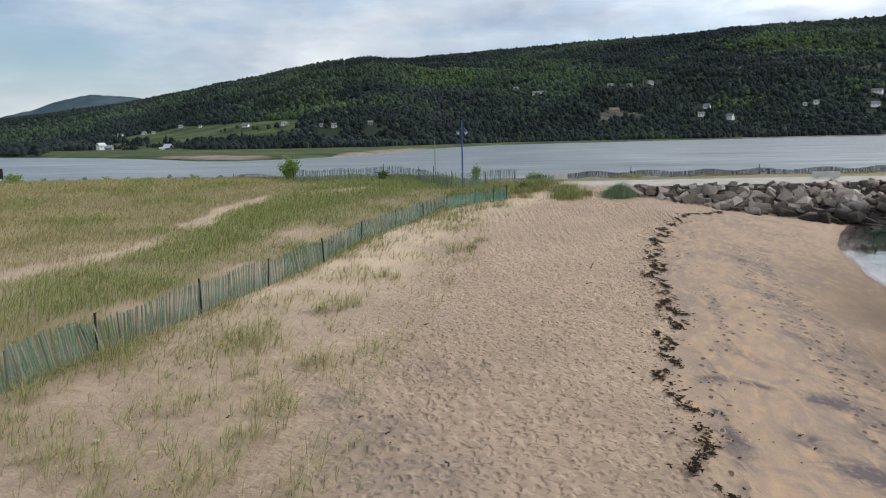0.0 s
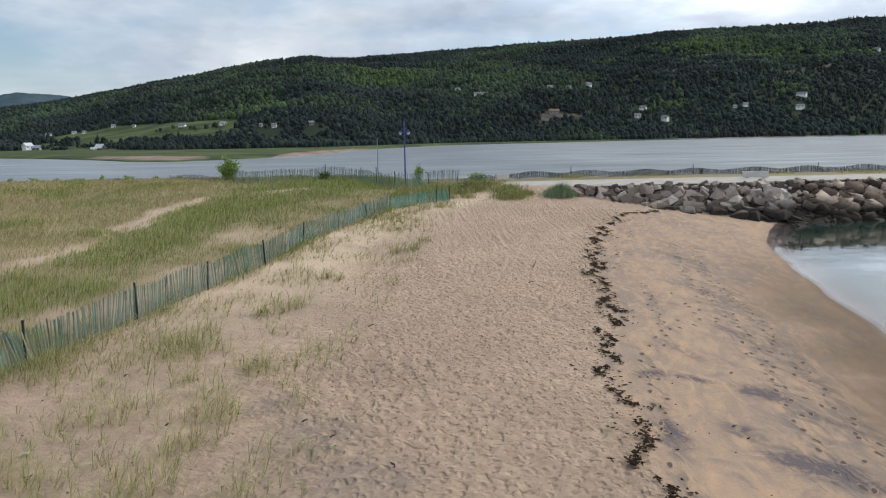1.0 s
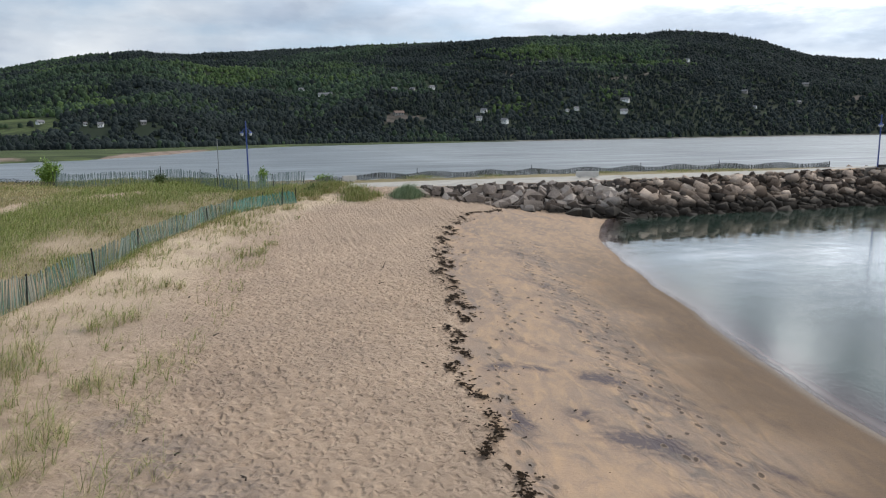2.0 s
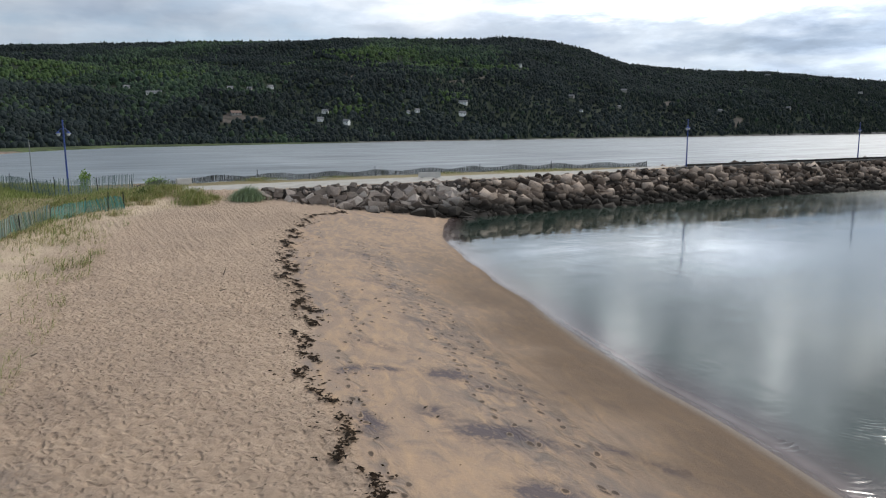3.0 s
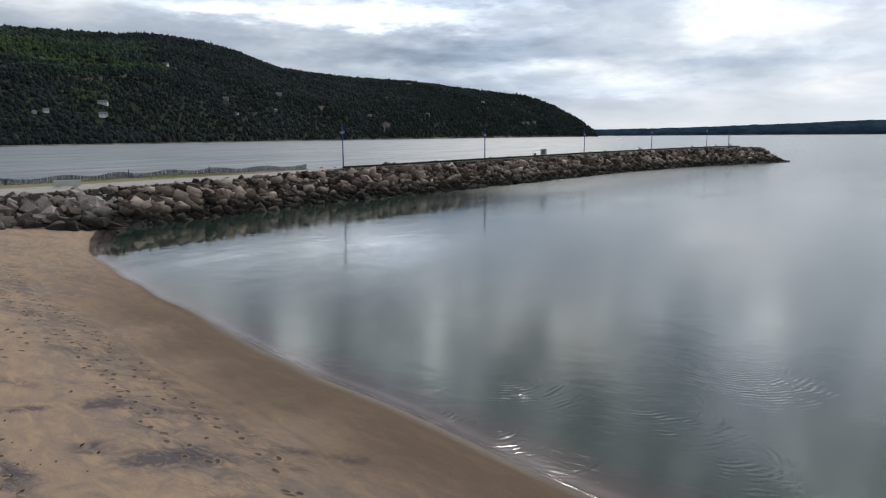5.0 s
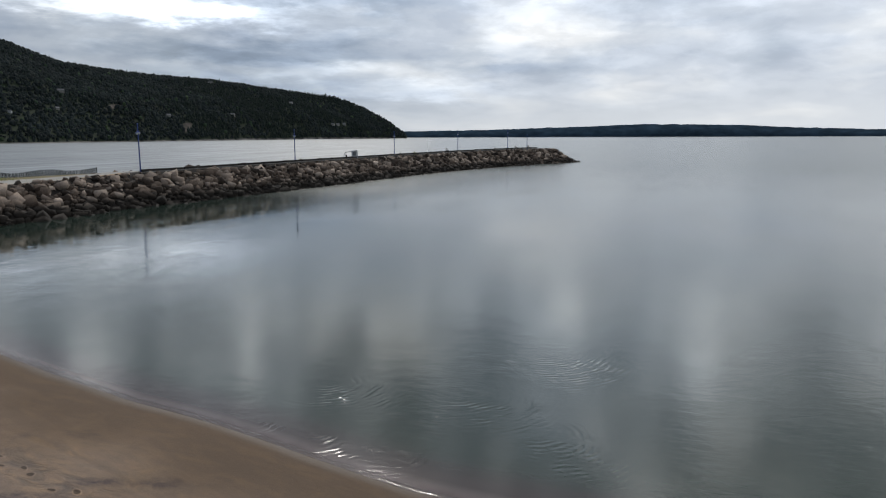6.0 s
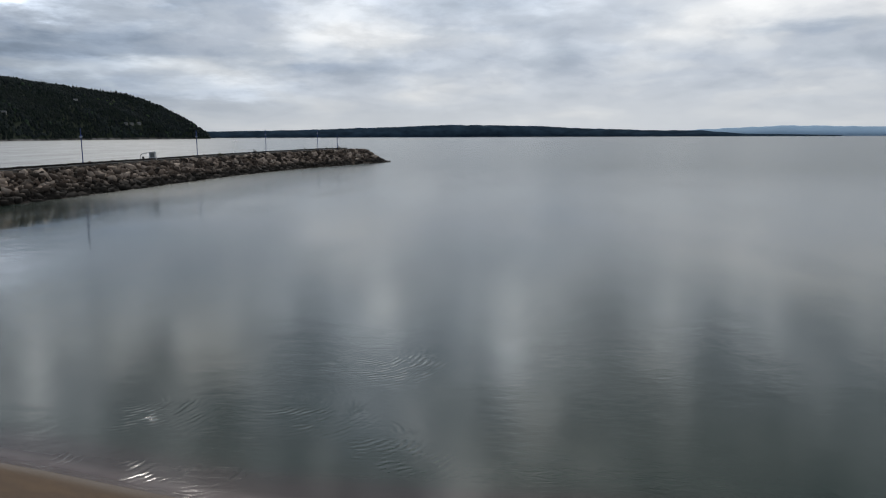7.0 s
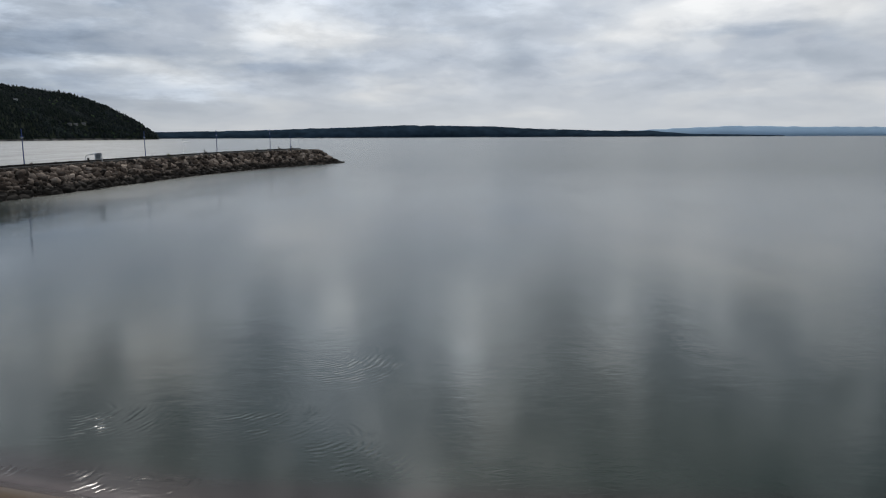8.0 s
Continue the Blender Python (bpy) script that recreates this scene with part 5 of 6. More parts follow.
def build_breakwater():
    rnd = random.Random(12)
    root = tagged(new("breakwater"), "rubble breakwater of dark grey and brown granite boulders", "breakwater")
    root.location = (60, 72, 0)
    bms = [stone_mesh(k) for k in range(16)]
    templates = []
    meshes = []
    for k, bm in enumerate(bms):
        tv, tf = np.array([v.co[:] for v in bm.verts]), np.array([[v.index for v in f.verts] for f in bm.faces])
        templates.append((tv, tf))
        me = bpy.data.meshes.new("stone")
        bmesh.ops.bevel(bm, geom=bm.edges[:], offset=0.035, segments=1, affect="EDGES")
        bm.to_mesh(me)
        bm.free()
        me.materials.append(STONE)
        me.polygons.foreach_set("use_smooth", [False for p in me.polygons])
        meshes.append(me)
    near, far = [], []
    for x, y, size in stone_places():
        g = height(x, y)
        if x < 19 or g < -0.9:
            if not (x > 240 and g >= -3.1):
                continue
            g = max(g, -0.4)
        beach = x < 42 and y < 74 and g > -0.3 and pier_profile(np.array([x]), np.array([y]))[0] < g - 0.05
        if beach:
            continue
        (near if x < 62 and y < 74 and len(near) < 300 else far).append((x, y, g, size))
    for x, y, g, size in near:
        ob = new("stone", rnd.choice(meshes))
        ob.parent = root
        flat = rnd.uniform(0.55, 0.85)
        ob.matrix_basis = Matrix.Translation((x - 60, y - 72, g - size * 0.05)) @ Euler((rnd.uniform(-0.2, 0.75), rnd.uniform(-0.45, 0.45), rnd.uniform(0, 6.28))).to_matrix().to_4x4() @ Matrix.Diagonal((size * rnd.uniform(0.95, 1.45), size * rnd.uniform(0.8, 1.1), size * flat, 1))
    vs, fs, base = [], [], 0
    for x, y, g, size in far:
        tv, tf = rnd.choice(templates)
        m = Euler((rnd.uniform(-0.6, 0.6), rnd.uniform(-0.6, 0.6), rnd.uniform(0, 6.28))).to_matrix()
        p = (tv * np.array((size * rnd.uniform(0.95, 1.4), size * rnd.uniform(0.8, 1.1), size * rnd.uniform(0.55, 0.85)))) @ np.array(m).T
        vs.append(p + np.array((x - 60, y - 72, g + size * 0.02)))
        fs.append(tf + base)
        base += len(tv)
    ob = mesh_part("rubble", mesh_of("rubble", np.concatenate(vs), np.concatenate(fs)), STONES_FAR, root, "granite boulders farther out along the breakwater")
    ob["kind"] = "stuff"


build_breakwater()


def build_kerb():
    """Dark timber edging along the breakwater's path, in long baulks."""
    root = tagged(new("timber_kerb"), "low dark timber edging along the breakwater's path", "kerb")
    line = [(82, 73.0), (90, 72.1), (121, 69.6), (165, 67.0), (199, 61.2), (228, 53.0), (240, 48.0)]
    root.location = (82, 73.0, height(82, 73.0))
    for (x0, y0), (x1, y1) in zip(line, line[1:]):
        n = max(1, round(math.hypot(x1 - x0, y1 - y0) / 5.8))
        for k in range(n):
            p, q = [(x0 + (x1 - x0) * u, y0 + (y1 - y0) * u) for u in ((k + 0.01) / n, (k + 0.99) / n)]
            bm = bmesh.new()
            box_bm(bm, (math.hypot(q[0] - p[0], q[1] - p[1]), 0.3, 0.34), (0, 0, 0), math.atan2(q[1] - p[1], q[0] - p[0]))
            bmesh.ops.bevel(bm, geom=bm.edges[:], offset=0.03, segments=1, affect="EDGES")
            c = ((p[0] + q[0]) / 2, (p[1] + q[1]) / 2)
            ob = part("baulk", bm, TIMBER, root)
            ob.location = Vector((c[0], c[1], height(*c) + 0.12)) - root.location


TIMBER = piece_material("tarred_timber", [(0.0, (0.018, 0.016, 0.014)), (1.0, (0.05, 0.045, 0.04))], 0.85)
build_kerb()


# ---- fences ----
def along(line, step):
    """Points every step metres along a line of x, y, with the way it runs."""
    out, rest = [], 0.0
    for (x0, y0), (x1, y1) in zip(line, line[1:]):
        d = math.hypot(x1 - x0, y1 - y0)
        s = rest
        while s < d:
            out.append((x0 + (x1 - x0) * s / d, y0 + (y1 - y0) * s / d, math.atan2(y1 - y0, x1 - x0)))
            s += step
        rest = s - d
    return out


def picket_mesh(w, h, material):
    bm = bmesh.new()
    box_bm(bm, (w, 0.014, h))
    bmesh.ops.bevel(bm, geom=[e for e in bm.edges if abs(e.verts[0].co.z - e.verts[1].co.z) > 0.5], offset=0.004, segments=1, affect="EDGES")
    me = bpy.data.meshes.new("picket")
    bm.to_mesh(me)
    bm.free()
    me.materials.append(material)
    return me


def snow_fence(line, pitch, tall, label, single, joined, posts, seed, wave=0.06, sunk=0.06, singles=300, wide=0.057, sway=1.0):
    """Wired laths along a line: the first ones are parts of their own, the rest one joined part; posts: steps from one post to the next."""
    rnd = random.Random(seed)
    root = tagged(new("snow_fence"), label, "fence", "slatted fences on the dune")
    x0, y0 = line[0]
    root.location = (x0, y0, height(x0, y0))
    base = Vector(root.location)
    me = picket_mesh(wide, tall, single)
    wires = [[], [], []]
    vs, fs, off = [], [], 0
    corner = np.array([(-1, -1, 0), (1, -1, 0), (1, 1, 0), (-1, 1, 0), (-1, -1, 1), (1, -1, 1), (1, 1, 1), (-1, 1, 1)]) * np.array((wide / 2, 0.008, tall))
    sides = np.array([(4, 5, 6, 7), (0, 1, 5, 4), (1, 2, 6, 5), (2, 3, 7, 6), (3, 0, 4, 7)])
    for k, (x, y, a) in enumerate(along(line, pitch)):
        g = height(x, y) - sunk - 0.05 + wave * math.sin(k * 0.11 + seed) + rnd.uniform(-0.02, 0.03)
        lean = sway * (0.24 * math.sin(k * 0.045 + 1.3 * seed) + 0.10 * math.sin(k * 0.21 + seed)) + rnd.uniform(-0.045, 0.045)
        tip = 0.10 * math.sin(k * 0.06 + 2.0 * seed) + rnd.uniform(-0.04, 0.04)
        m = Matrix.Translation(Vector((x, y, g)) - base) @ Matrix.Rotation(a, 4, "Z") @ Euler((tip, lean, rnd.uniform(-0.2, 0.2))).to_matrix().to_4x4()
        for w, f in zip(wires, (0.18, 0.5, 0.84)):
            if k % 3 == 0:
                w.append(m @ Vector((0, 0, tall * f)))
        if k < singles:
            ob = new("picket", me)
            ob.parent, ob.matrix_basis = root, m @ Matrix.Diagonal((1, 1, rnd.uniform(0.93, 1.03), 1))
        else:
            r = np.array(m.to_3x3())
            vs.append(corner @ r.T + np.array(m.translation))
            fs.append(sides + off)
            off += 8
    if vs:
        mesh_part("lathing", mesh_of("lathing", np.concatenate(vs), np.concatenate(fs)), joined, root)["kind"] = "stuff"
    for w in wires:
        bm = bmesh.new()
        tube_bm(bm, w, 0.006, sides=4)
        part("wire", bm, WIRE, root)
    for x, y, h in posts:
        bm = bmesh.new()
        z = height(x, y)
        box_bm(bm, (0.075, 0.06, h + 0.4), (0, 0, -0.4), rnd.uniform(-0.3, 0.3))
        bmesh.ops.bevel(bm, geom=bm.edges[:], offset=0.012, segments=1, affect="EDGES")
        ob = part("post", bm, POST, root, "dark metal post")
        ob.location = Vector((x, y, z)) - base
        ob.rotation_euler = (rnd.uniform(-0.05, 0.05), rnd.uniform(-0.07, 0.07), 0)
    return root


snow_fence(FENCE[:-2], 0.096, 1.44, "long sagging snow fence of faded green wooden laths", PICKET, PICKETS,
           [(-12.7, 18.8, 1.4), (-11.5, 22.7, 1.5), (-9.9, 28.3, 1.5), (-8.5, 33.8, 1.35), (-6.8, 40.0, 1.45), (-5.55, 47.8, 1.45), (-3.6, 54.0, 1.4), (-1.6, 59.2, 1.2), (0.4, 64.2, 1.3)], 1)
snow_fence(FENCE[-3:], 0.1, 1.25, "end of the snow fence with bright teal laths", TEAL_PICKET, TEAL_PICKET, [(3.1, 67.5, 1.4), (4.9, 68.2, 1.7), (6.3, 69.0, 1.5)], 6, wide=0.06)
snow_fence([(-18.6, 90), (-14.8, 86), (-11, 88.3), (-7.2, 89.6), (-2.9, 87.2), (-0.8, 81)], 0.135, 1.75, "upright slatted fence of grey-green laths at the dune's edge", SILVER_PICKET, SILVER_PICKET,
           [(-18.6, 90, 1.9), (-7.2, 89.6, 2.0), (-2.9, 87.2, 1.8), (-0.85, 81.1, 2.3)], 2, 0.08, wide=0.06, sway=0.3)
snow_fence([(-0.7, 80.4), (1.1, 76), (3, 78), (5.1, 81.8), (8.6, 83.5)], 0.14, 1.9, "leaning green slatted fence beside the path to the beach", SILVER_PICKET, SILVER_PICKET, [(1.1, 76, 2.0), (5.1, 81.8, 1.7), (8.6, 83.5, 1.5)], 3, 0.1, wide=0.06, sway=0.45)
snow_fence([(9, 86), (14, 90), (24, 90.5), (40, 89.6), (56, 88.2), (68, 86.8), (75, 83.3), (80, 79.0)], 0.125, 0.84, "long weathered grey slatted fence along the river side", GREY_PICKET, GREY_PICKETS,
           [(24, 90.5, 1.3), (40, 89.6, 1.3), (56, 88.2, 1.2), (68, 86.8, 1.2)], 4, 0.15, wide=0.085)
snow_fence([(-46, 104), (-30, 103), (-18.8, 90.6)], 0.3, 0.8, "low dark fence behind the grass field", GREY_PICKET, GREY_PICKETS, [(-30, 103, 1.0)], 5, wide=0.1)


# ---- lamps, poles and street furniture ----
def street_lamp(x, y, z, tall, turn):
    root = tagged(new("street_lamp"), "blue steel lamp post with two small white lanterns", "street lamp", "lamps along the breakwater")
    root.location, root.rotation_euler = (x, y, z), (0, 0, turn)
    bm = bmesh.new()
    tube_bm(bm, [(0, 0, -0.3), (0, 0, 0.9), (0, 0, tall)], 0.12, 0.07, 10)
    part("pole", bm, BLUE, root)
    bm = bmesh.new()
    tube_bm(bm, [(0, 0, 0), (0, 0, 0.06)], 0.2, 0.2, 12)
    part("base_plate", bm, BLUE, root)
    bm = bmesh.new()
    bmesh.ops.create_icosphere(bm, subdivisions=2, radius=0.085, matrix=Matrix.Translation((0, 0, tall + 0.05)))
    part("finial", bm, BLUE, root)
    for s in (-1, 1):
        bm = bmesh.new()
        tube_bm(bm, [(0, 0, tall - 0.75), (s * 0.2, 0, tall - 0.72), (s * 0.42, 0, tall - 0.95), (s * 0.46, 0, tall - 1.05)], 0.035, 0.028, 6)
        arm = part("arm", bm, BLUE, root)
        bm = bmesh.new()
        tube_bm(bm, [(s * 0.46, 0, tall - 1.0), (s * 0.46, 0, tall - 1.12), (s * 0.46, 0, tall - 1.2)], 0.07, 0.27, 12)
        part("hood", bm, BLUE, arm)
        bm = bmesh.new()
        tube_bm(bm, [(s * 0.46, 0, tall - 1.2), (s * 0.46, 0, tall - 1.36), (s * 0.46, 0, tall - 1.46)], 0.2, 0.1, 12)
        part("globe", bm, GLASS_WHITE, arm, "white glass lantern")
    bm = bmesh.new()
    tube_bm(bm, [(0, 0, tall - 1.5), (0, 0, tall - 1.35)], 0.11, 0.11, 10)
    part("collar", bm, BLUE, root)
    return root


for lx, ly, lz, lt, turn in ((2.4, 82.0, 3.2, 7.45, 0.1), (82.2, 73.3, 4.05, 6.75, 0.5), (121.2, 71.2, 4.2, 6.1, 0.4), (166, 69.2, 4.3, 5.9, 0.3), (199, 63.0, 4.5, 6.2, 0.3), (226.5, 54.8, 4.7, 6.4, 0.2), (238.5, 51.0, 4.6, 4.7, 0.2)):
    street_lamp(lx, ly, lz, lt, turn)


def flag_pole(x, y, tall):
    root = tagged(new("pole"), "slender bare grey pole beside the dune fence", "pole")
    root.location = (x, y, height(x, y))
    bm = bmesh.new()
    tube_bm(bm, [(0, 0, -0.3), (0, 0, tall * 0.5), (0.02, 0, tall)], 0.06, 0.035, 8)
    part("shaft", bm, GREY_PAINT, root)
    bm = bmesh.new()
    tube_bm(bm, [(0.02, 0, tall), (0.02, 0, tall + 0.07)], 0.05, 0.02, 8)
    part("cap", bm, GREY_PAINT, root)


flag_pole(-0.72, 82.2, 5.4)


def concrete_block(x, y, length, turn):
    root = tagged(new("bench"), "plain pale concrete block bench beside the promenade", "bench")
    root.location, root.rotation_euler = (x, y, height(x, y) + 0.03), (0, 0, turn)
    bm = bmesh.new()
    box_bm(bm, (length, 0.55, 0.62), (0, 0, 0.12))
    bmesh.ops.bevel(bm, geom=bm.edges[:], offset=0.03, segments=2, affect="EDGES")
    part("seat", bm, CONCRETE, root)
    for s in (-1, 1):
        bm = bmesh.new()
        box_bm(bm, (0.4, 0.45, 0.12), (s * (length / 2 - 0.5), 0, 0))
        part("foot", bm, CONCRETE, root)


concrete_block(43.0, 79.6, 2.8, -0.45)
concrete_block(14.4, 86.5, 1.7, 0.2)


def display_stand(x, y, turn):
    """White tube frame with a grey panel at one end, on the breakwater."""
    root = tagged(new("display_stand"), "white metal frame with a grey board on the breakwater path", "stand")
    root.location, root.rotation_euler = (x, y, height(x, y) + 0.03), (0, 0, turn)
    for px in (-1.45, 1.45):
        for py in (-0.45, 0.45):
            bm = bmesh.new()
            tube_bm(bm, [(px, py, 0), (px * 0.98, py, 1.1), (px * 0.9, py, 1.75 if px > 0 else 1.25)], 0.06, 0.06, 6)
            part("upright", bm, WHITE_METAL, root)
    for py in (-0.45, 0.45):
        bm = bmesh.new()
        tube_bm(bm, [(-1.31, py, 1.25), (0, py, 1.55), (1.31, py, 1.75)], 0.06, 0.06, 6)
        part("rail", bm, WHITE_METAL, root)
    bm = bmesh.new()
    box_bm(bm, (1.15, 0.7, 1.25), (0.72, 0, 0.42))
    bmesh.ops.bevel(bm, geom=bm.edges[:], offset=0.03, segments=1, affect="EDGES")
    box = part("panel", bm, WHITE_METAL, root)
    bm = bmesh.new()
    box_bm(bm, (0.75, 0.05, 0.85), (0.72, -0.37, 0.62))
    part("board", bm, GREY_PAINT, box, "grey board")
    bm = bmesh.new()
    box_bm(bm, (0.35, 0.35, 0.8), (-1.0, -0.1, 0))
    bmesh.ops.bevel(bm, geom=bm.edges[:], offset=0.04, segments=1, affect="EDGES")
    part("bin", bm, POST, root, "dark bin")


WHITE_METAL = plain("white_metal", (0.66, 0.67, 0.68), 0.5)
display_stand(140.2, 68.6, -1.1)


def wooden_bench(x, y, turn):
    root = tagged(new("bench"), "low brown plank bench at the breakwater's end", "bench", "benches on the breakwater")
    root.location, root.rotation_euler = (x, y, height(x, y) + 0.03), (0, 0, turn)
    for k in range(3):
        bm = bmesh.new()
        box_bm(bm, (2.4, 0.16, 0.06), (0, -0.2 + 0.2 * k, 0.5))
        part("slat", bm, WOOD, root)
    for k in range(2):
        bm = bmesh.new()
        box_bm(bm, (2.4, 0.05, 0.16), (0, 0.3, 0.65 + 0.2 * k))
        part("backrest_slat", bm, WOOD, root)
    for s in (-1, 1):
        bm = bmesh.new()
        box_bm(bm, (0.12, 0.6, 0.5), (s * 0.9, 0, 0))
        part("leg", bm, CONCRETE, root)


WOOD = piece_material("weathered_plank", [(0.0, (0.10, 0.075, 0.055)), (1.0, (0.17, 0.13, 0.10))])
for bx, by, bt in ((222, 57.8, 0.2), (234, 53.6, 0.3), (239.5, 50.5, 0.4), (196, 65.2, 0.2)):
    wooden_bench(bx, by, bt)


def notice_board(x, y, turn):
    root = tagged(new("notice_board"), "dark blank notice board on two posts behind the grass", "sign")
    root.location, root.rotation_euler = (x, y, height(x, y)), (0, 0, turn)
    for s in (-1, 1):
        bm = bmesh.new()
        box_bm(bm, (0.1, 0.1, 2.6), (s * 0.8, 0, -0.2))
        part("post", bm, POST, root)
    bm = bmesh.new()
    box_bm(bm, (1.9, 0.08, 1.5), (0, -0.09, 0.95))
    bmesh.ops.bevel(bm, geom=bm.edges[:], offset=0.02, segments=1, affect="EDGES")
    part("board", bm, POST, root)


notice_board(-64.9, 104.0, 0.3)


# ---- houses over the river ----
def house(x, y, wide, deep, walls, turn, wall_mat, roof_mat, label, steep=0.75):
    az, d = math.degrees(math.atan2(x, y)), math.hypot(x, y)
    d0, d1 = np.interp(az, HILL[:, 0], HILL[:, 1]), np.interp(az, HILL[:, 0], HILL[:, 2])
    z = float(hill_point(np.array([az]), np.array([(d - d0) / (d1 - d0)]))[2][0])
    root = tagged(new("house"), label, "house", "houses across the river")
    root.location, root.rotation_euler = (x, y, z), (0, 0, turn)
    bm = bmesh.new()
    box_bm(bm, (wide, deep, walls + 3), (0, 0, -3))
    part("wall", bm, wall_mat, root)
    rise = deep / 2 * steep
    bm = bmesh.new()
    w, e = wide / 2 + 0.5, deep / 2 + 0.6
    low, thick = walls - 0.3, 0.3
    prof = [(-e, low), (0, low + rise + 0.5), (e, low), (e, low + thick), (0, low + rise + 0.5 + thick), (-e, low + thick)]
    ends = [[bm.verts.new((sx * w, py, pz)) for py, pz in prof] for sx in (-1, 1)]
    for k in range(6):
        bm.faces.new((ends[0][k], ends[0][(k + 1) % 6], ends[1][(k + 1) % 6], ends[1][k]))
    for ring in ends:
        for quad in ((0, 1, 4, 5), (1, 2, 3, 4)):
            bm.faces.new([ring[i] for i in quad])
    bmesh.ops.recalc_face_normals(bm, faces=bm.faces[:])
    roof = part("roof", bm, roof_mat, root)
    bm = bmesh.new()
    box_bm(bm, (0.7, 0.7, 1.8), (wide * 0.2, 0.8, low + rise * 0.6))
    part("chimney", bm, ROOF_RED, roof)
    for sx in (-1, 1):
        bm = bmesh.new()
        g = [bm.verts.new(p) for p in ((sx * wide / 2, -deep / 2, walls), (sx * wide / 2, deep / 2, walls), (sx * wide / 2, 0, low + rise + 0.4))]
        bm.faces.new(g)
        bmesh.ops.solidify(bm, geom=bm.faces[:], thickness=0.2)
        part("gable", bm, wall_mat, root)
    n = max(2, round(wide / 4.5))
    for k in range(n):
        bm = bmesh.new()
        box_bm(bm, (1.0, 0.12, 1.3), ((k + 0.5) / n * wide - wide / 2, -deep / 2 - 0.04, max(walls - 2.2, 0.4)))
        part("window", bm, DARK_GLASS, root)
    return root


GREY_WALL = plain("grey_clapboard", (0.28, 0.27, 0.25), 0.8, scale=0.4)
BLUE_ROOF = plain("blue_grey_roofing", (0.22, 0.25, 0.30), 0.6, scale=0.3)
DARK_WALL = plain("dark_weathered_boards", (0.06, 0.06, 0.058), 0.85, scale=0.4)
PALE_ROOF = plain("pale_tin_roof", (0.5, 0.52, 0.54), 0.5, scale=0.3)
for k, (hx, hy, hw, hh, roof, sort) in enumerate(HOUSES):
    turn = -math.atan2(hx, hy) + (0.35, -0.3, 0.15, -0.5, 0.5)[k % 5] * (0.3 if sort == 1 else 1)
    label = ("white clapboard house among trees across the river", "long white low building among trees across the river", "grey wooden house half hidden in the far wood")[sort]
    near = 0.78 if hx < 0 else 1.0
    house(hx, hy, hw * 0.62 * near, min(hw * 0.5, 7) * near, hh * 0.64 * near, turn, (WHITE_WALL, WHITE_WALL, GREY_WALL)[sort], roof, label)

house(-353, 746, 7.6, 6.6, 4.6, -math.atan2(-353, 746) + 0.55, WHITE_WALL, PALE_ROOF, "tall white farmhouse with a pale roof on the far marsh")
house(-345.5, 748, 7, 5.5, 2.4, -math.atan2(-344, 749) - 0.35, GREY_WALL, BLUE_ROOF, "low wing with a blue-grey roof beside the white farmhouse")
house(-260, 684, 6.6, 6.4, 1.7, -math.atan2(-260, 684) - 0.6, DARK_WALL, PALE_ROOF, "dark barn with a pale tin roof on the far marsh", 0.95)
house(-264.6, 682, 5, 3, 1.3, -math.atan2(-266, 680) - 0.1, WHITE_WALL, PALE_ROOF, "low pale shed leaning against the barn on the marsh", 0.4)


# ---- grass ----
def blades(name, pts, tall, wide, material, label, seed, spread=0.5, parent=None, least=0.1):
    """Bent tapering blades rooted at pts (n x 3); tall, wide: per blade."""
    rng = np.random.default_rng(seed)
    n = len(pts)
    a = rng.uniform(0, 2 * math.pi, n)
    frac = rng.uniform(least, spread, n)
    bend = frac * tall
    wind = np.array((0.40, 0.12)) * tall[:, None] * rng.uniform(0.4, 1.3, n)[:, None]
    dx, dy = np.cos(a) * bend + wind[:, 0], np.sin(a) * bend + wind[:, 1]
    b = a + math.pi / 2 + rng.uniform(-0.8, 0.8, n)
    wx, wy = np.cos(b) * wide / 2, np.sin(b) * wide / 2
    drop = 1 - 0.4 * np.minimum(frac, 1.25) ** 2
    rows = []
    for f, h, w in ((0, -0.05, 0.8), (0.5, 0.62, 0.85)):
        for s in (-1, 1):
            rows.append(np.stack([pts[:, 0] + dx * f * f + s * wx * w, pts[:, 1] + dy * f * f + s * wy * w, pts[:, 2] + tall * h * (0.3 + 0.7 * drop)], -1))
    rows.append(np.stack([pts[:, 0] + dx, pts[:, 1] + dy, pts[:, 2] + tall * drop], -1))
    V = np.stack(rows, 1).reshape(-1, 3)
    o = np.arange(n)[:, None] * 5
    me = mesh_of(name, V, [o + np.array((0, 1, 3, 2)), o + np.array((2, 3, 4))])
    ob = mesh_part(name, me, material, parent)
    if not parent:
        tagged(ob, label, "grass", kind="stuff")
    return ob


def fence_x(y):
    return np.interp(y, [-40] + [p[1] for p in FENCE] + [84, 110], [-16] + [p[0] for p in FENCE] + [6, -8])


# the ribbon of lush grass beside the track
LUSH = [(-22, 24.5), (-17.6, 29), (-15.9, 34.5), (-15.9, 41.5), (-15.4, 51), (-14.3, 62), (-11.6, 69.5), (-7.2, 76), (-1, 84), (2, 92)]


